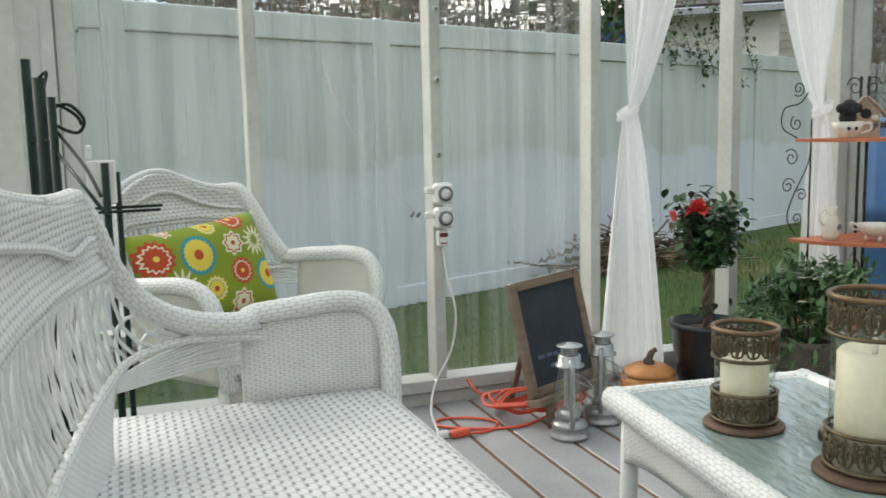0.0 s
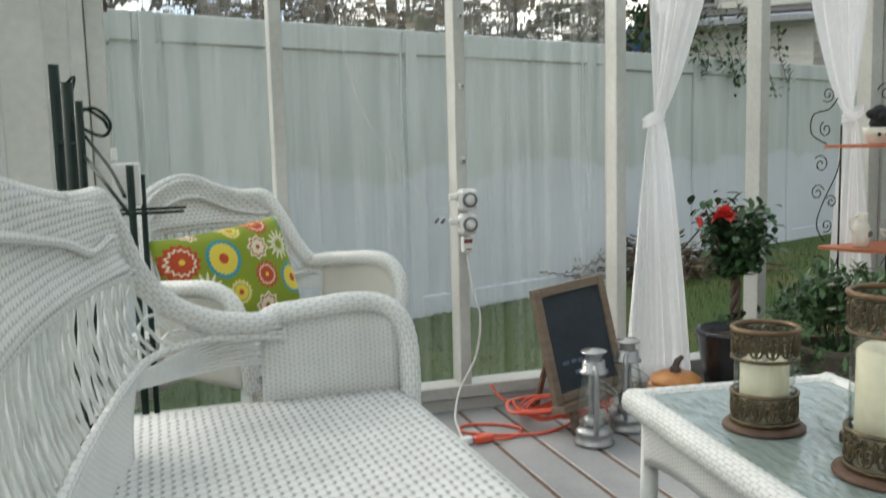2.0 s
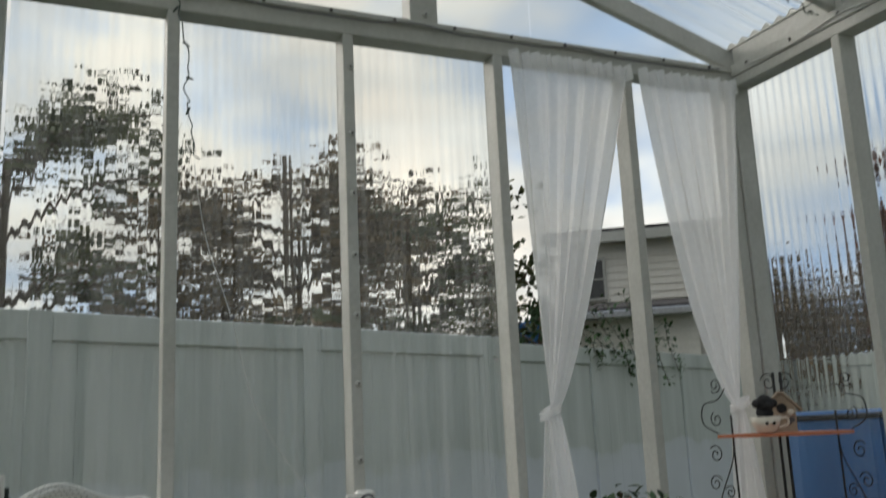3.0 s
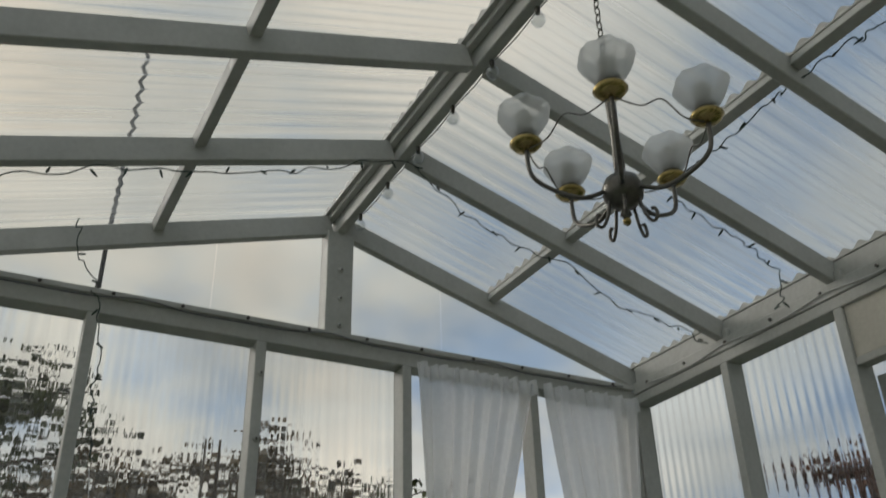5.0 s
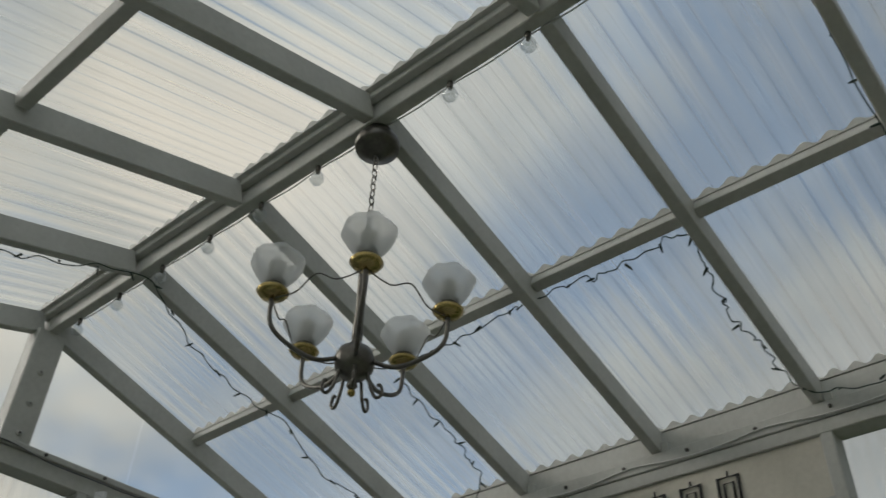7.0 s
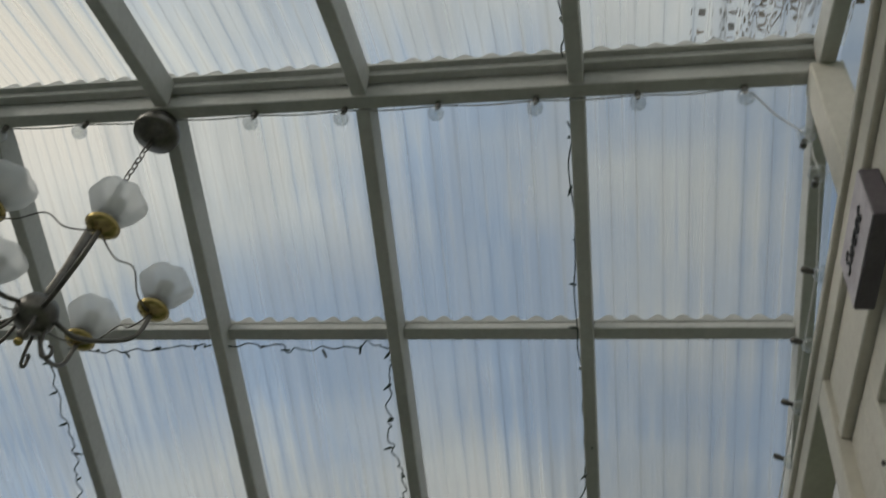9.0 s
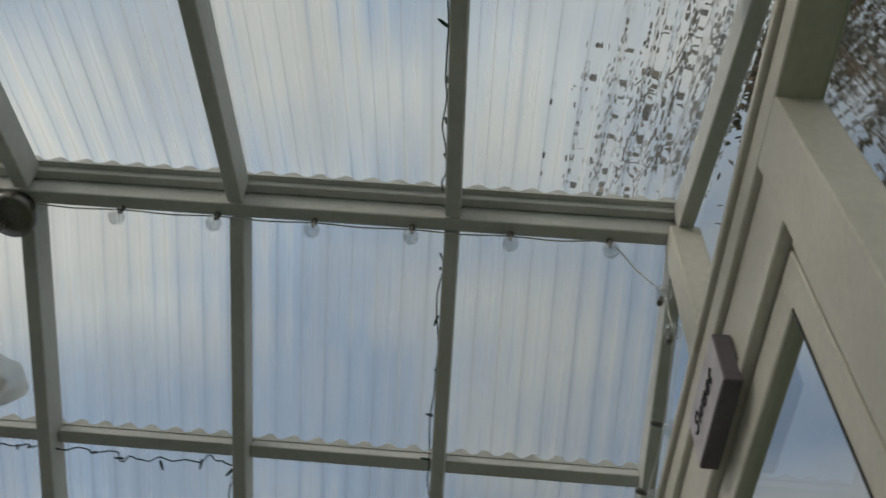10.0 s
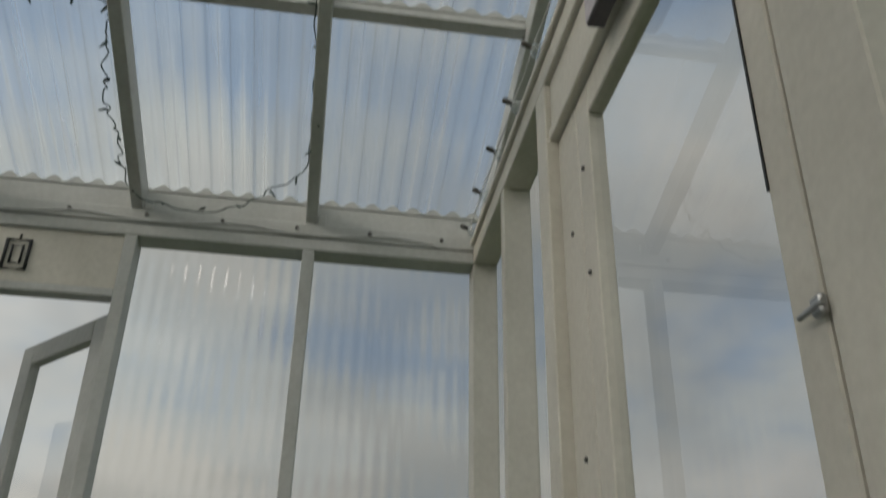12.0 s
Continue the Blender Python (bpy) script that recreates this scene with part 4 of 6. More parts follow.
        part("leg", tube_bm([(sx, sy * (yb - 0.05), 0.4), (sx + e[0], sy * (yb - 0.05 + e[1]), 0.0)], [0.02, 0.017], 10), CANE, t)
    return t


sofa = wicker_seat("wicker_loveseat", pose(-1.11, -0.47, 0), 1.03, 0.93, 0.60, "white painted wicker loveseat with rolled plaited arms", "sofa", 0.12)
armchair = wicker_seat("wicker_armchair", pose(-1.06, 1.32, 0, 0, 0, -52), 0.31, 0.855, 0.58, "white painted wicker armchair standing in the corner", "armchair", 0.0, True)


def pillow_bm(w, h, d):
    bm = bmesh.new()
    for s in (1, -1):
        def fn(u, v, s=s):
            a, b2 = 2 * u - 1, 2 * v - 1
            pin = 1 - 0.06 * (1 - a * a) * abs(b2) - 0.0
            puff = max(0.0, (1 - a ** 4) * (1 - b2 ** 4)) ** 0.5
            return (s * d / 2 * puff, s * w / 2 * a * (1 - 0.05 * (1 - b2 * b2)), h / 2 * b2 * pin)
        grid(bm, fn, 24, 18, su=w, sv=h)
    bmesh.ops.remove_doubles(bm, verts=bm.verts[:], dist=0.0005)
    return bm


cushion = obj("throw_pillow", pillow_bm(0.42, 0.275, 0.12), PILLOW_PRINT)
cushion.matrix_basis = pose(-1.125, 1.305, 0.588, 0, -16, -60) @ pose(0, 0, 0, 5)
tagged(cushion, "lime green pillow printed with bright round flowers", "pillow")


# ---- coffee table with candle lanterns ----
TABLE_Z = 0.45
table = thing("coffee_table", pose(-0.30, -0.10, 0, 0, 0, -7), "white wicker coffee table with rippled glass top", "table")
TW, TL = 0.205, 0.385
rim_pts = []
for cx, cy, a0 in ((TW - 0.04, TL - 0.04, 0), (-TW + 0.04, TL - 0.04, 90), (-TW + 0.04, -TL + 0.04, 180), (TW - 0.04, -TL + 0.04, 270)):
    for a in (0, 30, 60, 90):
        rim_pts.append((cx + 0.04 * math.cos(radians(a0 + a)), cy + 0.04 * math.sin(radians(a0 + a)), TABLE_Z - 0.018))
part("rolled_rim", plait(rim_pts, 0.026, 4, 12, True), WICKER_EDGE, table)
part("glass_top", box_bm(-TW + 0.012, TW - 0.012, -TL + 0.012, TL - 0.012, TABLE_Z - 0.014, TABLE_Z, 0.002), TABLE_GLASS, table, "rippled greenish glass")
for s in (-1, 1):
    part("side_apron", grid_bm(lambda u, v, s=s: (s * (TW - 0.004), (TL - 0.02) * (2 * u - 1) * s, TABLE_Z - 0.03 - (0.075 + 0.03 * (2 * u - 1) ** 4) * v), 20, 4, su=0.7, sv=0.1, thick=-0.012), WICKER_FINE, table)
    part("end_apron", grid_bm(lambda u, v, s=s: ((TW - 0.02) * (1 - 2 * u) * s, s * (TL - 0.004), TABLE_Z - 0.03 - (0.075 + 0.03 * (2 * u - 1) ** 4) * v), 14, 4, su=0.36, sv=0.1, thick=-0.012), WICKER_FINE, table)
    for t2 in (-1, 1):
        part("leg", tube_bm([(s * (TW - 0.02), t2 * (TL - 0.02), TABLE_Z - 0.03), (s * (TW - 0.015), t2 * (TL - 0.015), 0)], 0.017, 10), CANE, table)
part("lower_shelf", grid_bm(lambda u, v: (-TW + 0.03 + (2 * TW - 0.06) * u, -TL + 0.03 + (2 * TL - 0.06) * v, 0.2), 10, 18, su=0.36, sv=0.72, thick=0.012), WICKER_SEAT, table)


def filigree(bm, r, z0, z1, count):
    """Cut-metal scrollwork bent round a ring."""
    h = z1 - z0
    for k in range(count):
        a0 = 2 * math.pi * k / count
        w = 2 * math.pi / count

        def P(x, y):
            a = a0 + w * x
            return (r * math.cos(a), r * math.sin(a), z0 + h * y)
        for pts in (
            [(0.5, 0.12), (0.2, 0.2), (0.12, 0.5), (0.3, 0.62), (0.38, 0.45), (0.28, 0.38)],
            [(0.5, 0.12), (0.8, 0.2), (0.88, 0.5), (0.7, 0.62), (0.62, 0.45), (0.72, 0.38)],
            [(0.5, 0.1), (0.42, 0.5), (0.5, 0.9), (0.58, 0.5), (0.5, 0.1)],
            [(0.0, 0.92), (0.25, 0.75), (0.5, 0.92), (0.75, 0.75), (1.0, 0.92)],
            [(0.0, 0.3), (0.1, 0.85), (0.0, 0.6), (-0.1, 0.85), (0.0, 0.3)],
        ):
            tube(bm, smooth_path([P(*p) for p in pts], 3), 0.0019, 4, caps=False)


def candle_lantern(m, r, h, band, wax_r, wax_h, label):
    t = thing("candle_lantern", m, label, "candle holder", "candle lanterns on the table")
    part("base_plate", lathe_bm([(r * 1.25, 0), (r * 1.27, 0.003), (r * 1.23, 0.007), (r * 1.02, 0.011)], 40), RUST_PLATE, t)
    for z0, z1 in ((0.014, 0.014 + band), (h - band, h)):
        bm = bmesh.new()
        filigree(bm, r, z0 + 0.004, z1 - 0.004, 13)
        for z in (z0 + 0.002, z1 - 0.002):
            tube(bm, [(r * math.cos(a * math.pi / 20), r * math.sin(a * math.pi / 20), z) for a in range(40)], 0.0032, 6, closed=True)
        part("fretwork_band", bm, BRONZE, t)
    part("top_ring", tube_bm([(r * math.cos(a * math.pi / 20), r * math.sin(a * math.pi / 20), h) for a in range(40)], 0.0045, 8, closed=True), BRONZE_RIM, t)
    bm = bmesh.new()
    lathe(bm, [(r - 0.004, 0.012), (r - 0.004, h - 0.004)], 40)
    for f in [f for f in bm.faces if len(f.verts) > 4]:
        bm.faces.remove(f)
    g = part("glass_cylinder", bm, CLEAR_GLASS, t)
    g.visible_shadow = False
    part("candle", lathe_bm([(wax_r, 0.012), (wax_r, 0.012 + wax_h - 0.006), (wax_r - 0.005, 0.012 + wax_h), (wax_r * 0.55, 0.008 + wax_h), (0.001, 0.004 + wax_h)], 32, wave=lambda a, z: 1 + (0.012 * math.sin(3 * a) if z > wax_h else 0)), WAX, t)
    part("flame_tip", lathe_bm([(0.004, 0.005 + wax_h), (0.006, 0.016 + wax_h), (0.003, 0.03 + wax_h), (0.0005, 0.038 + wax_h)], 10), FLAME_TIP, t)
    return t


candle_lantern(pose(-0.365, 0.05, TABLE_Z + 0.001, 0, 0, 10), 0.0525, 0.168, 0.05, 0.039, 0.105, "short glass candle lantern with bronze fretwork bands")
candle_lantern(pose(-0.338, -0.195, TABLE_Z + 0.001, 0, 0, 40), 0.062, 0.262, 0.056, 0.05, 0.172, "tall glass candle lantern with bronze fretwork bands")
coin = obj("round_tin", lathe_bm([(0.018, 0), (0.018, 0.012), (0.015, 0.016)], 20, (0, 0, 0)), PEWTER)
coin.matrix_basis = pose(-0.285, -0.06, TABLE_Z + 0.001)
tagged(coin, "small round pewter tin lying on the glass", "tin")


# ---- along the north wall ----
board = thing("chalkboard_stand", pose(0.02, 1.43, 0.0, 0, 0, 21), "small chalkboard easel in a weathered wood frame", "chalkboard")
tilt = pose(0, 0, 0.1, -13, -3)
BW, BH = 0.166, 0.375
for n_, bx in (("frame_side", (-BW, -BW + 0.03, -0.012, 0.012, 0, BH)), ("frame_side", (BW - 0.03, BW, -0.012, 0.012, 0, BH)), ("frame_rail", (-BW + 0.031, BW - 0.031, -0.012, 0.012, 0, 0.03)), ("frame_rail", (-BW + 0.031, BW - 0.031, -0.012, 0.012, BH - 0.03, BH))):
    part(n_, box_bm(*bx, 0.002, tilt), FRAME_WOOD, board)
part("slate", box_bm(-BW + 0.025, BW - 0.025, -0.004, 0.006, 0.025, BH - 0.025, 0, tilt), SLATE, board)
part("ledge", box_bm(-BW - 0.01, BW + 0.01, -0.05, 0.012, -0.024, -0.002, 0.002, tilt), FRAME_WOOD, board)
for i, (x, z, w) in enumerate(((-0.1, 0.115, 0.03), (-0.06, 0.115, 0.024), (-0.028, 0.112, 0.022), (0.002, 0.112, 0.024), (-0.05, 0.078, 0.03))):
    part("chalk_mark", box_bm(x, x + w, -0.0055, -0.0045, z, z + 0.012, 0, tilt), CHALK, board)
for sx in (-1, 1):
    part("foot", tube_bm([(sx * 0.12, -0.03, 0.09), (sx * 0.12, -0.05, 0.0)], 0.014, 8), FRAME_WOOD, board)
part("rear_prop", beam_bm((0, 0.125, 0.38), (0, 0.25, 0.0), 0.025, 0.012, (0, 1, 0.3)), FRAME_WOOD, board)


def hurricane_lantern(m):
    t = thing("hurricane_lantern", m, "galvanised hurricane lantern with clear glass globe", "lantern", "lanterns by the chalkboard")
    part("tank", lathe_bm([(0.052, 0), (0.061, 0.003), (0.062, 0.012), (0.056, 0.016), (0.055, 0.036), (0.058, 0.04), (0.05, 0.05), (0.03, 0.06)], 28), GALV, t)
    part("burner", lathe_bm([(0.03, 0.06), (0.034, 0.07), (0.026, 0.085), (0.012, 0.09)], 20), GALV, t)
    bm = lathe_bm([(0.033, 0.066), (0.047, 0.082), (0.053, 0.108), (0.05, 0.14), (0.041, 0.185), (0.033, 0.226)], 28)
    bmesh.ops.delete(bm, geom=[f for f in bm.faces if len(f.verts) > 4], context="FACES_ONLY")
    g = part("globe", bm, CLEAR_GLASS, t)
    g.visible_shadow = False
    part("crown", lathe_bm([(0.034, 0.222), (0.045, 0.226), (0.045, 0.231), (0.036, 0.235), (0.035, 0.26), (0.03, 0.264)], 28), GALV, t)
    part("vent", lathe_bm([(0.024, 0.262), (0.027, 0.266), (0.022, 0.27), (0.027, 0.275), (0.022, 0.279), (0.027, 0.284), (0.023, 0.288)], 20), GALV, t)
    part("cap", lathe_bm([(0.039, 0.287), (0.041, 0.29), (0.037, 0.293), (0.016, 0.295), (0.012, 0.299), (0.001, 0.3)], 28), GALV, t)
    for s in (-1, 1):
        part("side_tube", tube_bm(smooth_path([(s * 0.045, 0, 0.04), (s * 0.065, 0, 0.08), (s * 0.064, 0, 0.16), (s * 0.056, 0, 0.23), (s * 0.036, 0, 0.25)], 5), 0.008, 10), GALV, t)
    part("bail_handle", tube_bm(smooth_path([(0.05, 0, 0.2), (0.05, -0.055, 0.17), (0.0, -0.075, 0.15), (-0.05, -0.055, 0.17), (-0.05, 0, 0.2)], 6), 0.002, 6), GALV, t)
    return t


lan = hurricane_lantern(pose(-0.063, 1.245, 0, 0, 0, 70))
copy_thing(lan, pose(0.10, 1.33, 0, 0, 0, 55))

pumpkin = thing("ceramic_pumpkin", pose(0.415, 1.55, 0), "orange ceramic pumpkin jar with dark stem", "pumpkin")
ribs = lambda a, z: 1 - 0.05 * abs(math.sin(a * 5)) ** 3
part("jar", lathe_bm([(0.07, 0), (0.095, 0.02), (0.1, 0.045), (0.092, 0.068)], 60, wave=ribs), PUMPKIN_SKIN, pumpkin)
part("lid", lathe_bm([(0.095, 0.07), (0.09, 0.085), (0.06, 0.102), (0.015, 0.106), (0.001, 0.104)], 60, wave=ribs), PUMPKIN_SKIN, pumpkin)
part("stem", tube_bm(smooth_path([(0, 0, 0.1), (0.002, 0, 0.125), (0.012, 0, 0.145), (0.03, 0, 0.155)], 4), [0.02] * 4 + [0.012] * 5 + [0.009] * 4, 8), STEM_BROWN, pumpkin)

cord = thing("extension_cord", pose(-0.03, 1.5, 0), "bright orange extension cord lying in a loose coil", "cable")
pts = []
for i in range(150):
    a = i / 150 * 2 * math.pi * 9
    rr = 0.122 + 0.03 * math.sin(i * 0.37) + 0.02 * math.sin(i * 0.11)
    pts.append((rr * 1.25 * math.cos(a) + 0.012 * math.sin(i * 0.23), rr * 0.72 * math.sin(a), 0.006 + 0.045 * abs(math.sin(i * 0.061)) + 0.004 * (i % 5)))
pts += [(x - 0.05, y + 0.05, z) for x, y, z in ((0.02, -0.12, 0.006), (-0.1, -0.17, 0.006), (-0.24, -0.13, 0.006), (-0.33, -0.06, 0.006), (-0.3, 0.0, 0.006), (-0.2, -0.03, 0.006), (-0.14, -0.1, 0.006), (-0.2, -0.17, 0.006), (-0.27, -0.17, 0.008))]
part("cord", tube_bm(smooth_path(pts, 3), 0.0048, 6), ORANGE_CORD, cord)
part("cord_end", tube_bm(smooth_path([(-0.13, 0.05, 0.03), (-0.2, 0.1, 0.07), (-0.225, 0.125, 0.11)], 5), 0.0048, 6), ORANGE_CORD, cord)
part("socket", box_bm(-0.032, 0.032, -0.014, 0.014, 0, 0.024, 0.005, pose(-0.345, -0.118, 0.001, 0, 0, 8)), ORANGE_CORD, cord)
part("plug", box_bm(-0.02, 0.02, -0.012, 0.012, 0, 0.022, 0.004, pose(-0.4, -0.112, 0.001, 0, 0, 8)), PLASTIC, cord)

timer = thing("plug_in_timer", pose(-0.297, N_IN - 0.001, 0), "two white plug-in dial timers over an outlet adaptor", "timer")
for z in (0.738, 0.655):
    b_ = part("timer_body", box_bm(-0.032, 0.032, -0.045, 0, z - 0.036, z + 0.036, 0.01), PLASTIC, timer)
    for nm, r0, r1, y, mt in (("dial_ring", 0.026, 0.017, -0.047, DIAL_GREY), ("dial_knob", 0.017, 0.006, -0.052, DIAL_PALE)):
        part(nm, lathe_bm([(r0, 0), (r0, 0.006), (r1, 0.007)], 24), mt, b_).matrix_basis = pose(0.002, y + 0.004, z, 90)
    part("timer_lug", box_bm(-0.062, -0.034, -0.03, -0.004, z + 0.0, z + 0.022, 0.004), PLASTIC, timer)
o_ = part("adaptor", box_bm(-0.02, 0.016, -0.03, 0, 0.558, 0.612, 0.004), PLASTIC, timer)
part("label_bar", box_bm(-0.016, 0.013, -0.0315, -0.0305, 0.59, 0.604, 0), RED_LABEL, o_)
part("label_bar", box_bm(-0.014, 0.011, -0.0315, -0.0305, 0.567, 0.571, 0), RED_LABEL, o_)
part("power_lead", tube_bm(smooth_path([(-0.002, -0.012, 0.558), (0.008, -0.03, 0.45), (0.03, -0.045, 0.33), (0.01, -0.05, 0.2), (-0.06, -0.08, 0.1), (-0.1, -0.14, 0.03), (-0.12, -0.24, 0.006), (-0.14, -0.34, 0.008)], 6), 0.0042, 8), WHITE_CABLE, timer)


# ---- plants ----
def leaf(bm, base, way, up, length, width, fold=0.15, cut=0):
    base, way, up = Vector(base), Vector(way).normalized(), Vector(up)
    side = way.cross(up)
    side = side.normalized() if side.length > 1e-4 else Vector((1, 0, 0))
    nrm = side.cross(way)
    prof = ((0.0, 0.08), (0.3, 0.9), (0.6, 1.0), (0.85, 0.5), (1.0, 0.02))
    rows = []
    for f, w in prof:
        c = base + way * length * f - nrm * length * 0.18 * f * f
        rows.append([bm.verts.new(c - side * width * w / 2 + nrm * fold * width * w), bm.verts.new(c), bm.verts.new(c + side * width * w / 2 + nrm * fold * width * w)])
    for A, B in zip(rows, rows[1:]):
        for j in (0, 1):
            f = bm.faces.new((A[j], A[j + 1], B[j + 1], B[j]))
            f.smooth = True


def rand_dir(r, lift=0.0):
    a, z = r.uniform(0, 2 * math.pi), r.uniform(-0.6, 1.0) + lift
    q = math.sqrt(max(0.05, 1 - min(1, z * z)))
    return Vector((q * math.cos(a), q * math.sin(a), z)).normalized()


hib = thing("hibiscus", pose(0.64, 1.52, 0), "red-flowering hibiscus standard in a dark glazed pot", "plant")
part("pot", lathe_bm([(0.085, 0), (0.1, 0.03), (0.125, 0.17), (0.135, 0.225), (0.14, 0.23), (0.14, 0.245), (0.128, 0.248), (0.122, 0.21)], 40), POT_BLACK, hib)
part("soil", lathe_bm([(0.122, 0.212), (0.06, 0.22), (0.001, 0.222)], 24), SOIL, hib)
bm = bmesh.new()
for k in range(3):
    tube(bm, [(0.012 * math.cos(a * 0.9 + k * 2.1), 0.012 * math.sin(a * 0.9 + k * 2.1), 0.21 + 0.022 * a) for a in range(11)], 0.009, 7)
r_ = random.Random(3)
tips = []
for k in range(16):
    a = r_.uniform(0, 6.28)
    q = r_.uniform(0.05, 0.14)
    z = r_.uniform(0.5, 0.7)
    tips.append(Vector((q * math.cos(a), q * math.sin(a), z)))
    tube(bm, smooth_path([(0, 0, 0.42), (q * 0.35 * math.cos(a), q * 0.35 * math.sin(a), 0.48), tips[-1]], 3), 0.004, 5)
part("trunk", bm, BARK, hib)
bm = bmesh.new()
for k in range(950):
    tp = r_.choice(tips)
    f = r_.uniform(0.25, 1.05)
    p = Vector((0, 0, 0.44)).lerp(tp, f) + Vector((r_.gauss(0, 0.022), r_.gauss(0, 0.022), r_.gauss(0, 0.022)))
    leaf(bm, p, rand_dir(r_), (0, 0, 1), r_.uniform(0.028, 0.055), r_.uniform(0.02, 0.036))
for k in range(14):
    leaf(bm, (r_.gauss(0, 0.02), r_.gauss(0, 0.02), 0.27 + 0.03 * r_.random()), rand_dir(r_), (0, 0, 1), 0.04, 0.028)
part("leaves", bm, LEAF_DARK, hib)
for name_, c, sz in (("flower", (-0.09, -0.06, 0.655), 0.05), ("bud", (-0.165, -0.02, 0.615), 0.0)):
    bm = bmesh.new()
    if sz:
        for k in range(26):
            d = rand_dir(r_, 0.3)
            leaf(bm, Vector(c), d, (0, 0, 1), sz * r_.uniform(0.7, 1.1), sz * 0.8, 0.25)
    else:
        for k in range(7):
            leaf(bm, Vector(c), Vector((0.25 * math.cos(k), 0.25 * math.sin(k), 1)), (1, 0, 0), 0.045, 0.018, 0.3)
    part(name_, bm, RED_PETAL, hib)

bush = thing("leafy_pot_plant", pose(0.93, 1.34, 0), "bushy green pot plant with faded small flowers", "plant")
part("pot", lathe_bm([(0.09, 0), (0.12, 0.12), (0.128, 0.17), (0.135, 0.175), (0.135, 0.2), (0.12, 0.2), (0.115, 0.17)], 36), POT_CLAY, bush)
part("soil", lathe_bm([(0.116, 0.17), (0.05, 0.18), (0.001, 0.18)], 24), SOIL, bush)
bm, bl = bmesh.new(), bmesh.new()
for k in range(46):
    a, q = r_.uniform(0, 6.28), math.sqrt(r_.random()) * 0.23
    top = Vector((q * math.cos(a), q * math.sin(a), r_.uniform(0.3, 0.47) - 0.35 * q * q))
    path = smooth_path([(0.03 * math.cos(a), 0.03 * math.sin(a), 0.17), top * 0.55 + Vector((0, 0, 0.13)), top], 4)
    tube(bm, path, 0.0025, 4, caps=False)
    for p in path[3:]:
        for _ in range(5):
            leaf(bl, p + Vector((r_.gauss(0, 0.012), r_.gauss(0, 0.012), r_.gauss(0, 0.012))), rand_dir(r_, 0.1), (0, 0, 1), r_.uniform(0.032, 0.062), r_.uniform(0.012, 0.022))
for k in range(900):
    # foliage spilling over the pot
    a, z = r_.uniform(0, 6.28), r_.uniform(0.05, 0.36)
    q = 0.15 + 0.08 * math.sin(z * 8) + r_.gauss(0, 0.025)
    leaf(bl, (q * math.cos(a), q * math.sin(a), z), rand_dir(r_, -0.1), (0, 0, 1), r_.uniform(0.03, 0.06), r_.uniform(0.012, 0.022))
tagged(part("stem_tangle", bm, LEAF_BUSH, bush), kind="stuff")
part("leaves", bl, LEAF_BUSH, bush)
FADED = plain("faded_petal", (0.5, 0.38, 0.3), (0.68, 0.58, 0.5), 0.8)
for c in ((-0.12, -0.1, 0.43), (0.02, -0.05, 0.47), (-0.16, -0.15, 0.36), (0.1, 0.0, 0.45)):
    bm = bmesh.new()
    for k in range(10):
        leaf(bm, c, Vector((math.cos(k * 0.63), math.sin(k * 0.63), 0.4)), (0, 0, 1), 0.018, 0.007)
    part("faded_flower", bm, FADED, bush)

# ---- corner shelf with its ornaments ----
shelf = thing("corner_shelf", pose(1.385, 1.57, 0), "black wrought-iron corner shelf with terracotta-coloured tiers", "shelf")


def tier_bm(z, r):
    bm = bmesh.new()
    corner = Vector((0.06, 0.06, z))
    n = 18
    ring = [Vector((0.08, 0.08, z))]
    for i in range(n + 1):
        a = radians(180 + 90 * i / n)
        ring.append(corner + Vector((r * math.cos(a), r * math.sin(a), 0)))
    lo = [bm.verts.new(p) for p in ring]
    hi = [bm.verts.new(p + Vector((0, 0, 0.012))) for p in ring]
    bm.faces.new(lo[::-1])
    bm.faces.new(hi)
    for i in range(len(ring)):
        j = (i + 1) % len(ring)
        bm.faces.new((lo[i], lo[j], hi[j], hi[i]))
    return bm


def spiral(c, r, turns, start, flip, plane):
    pts = []
    for i in range(22):
        f = i / 21
        a = start + flip * 2 * math.pi * turns * f
        q = r * (1 - 0.8 * f)
        d = Vector((0, 0, 1)) * math.sin(a) + plane * math.cos(a)
        pts.append(Vector(c) + d * q)
    return pts


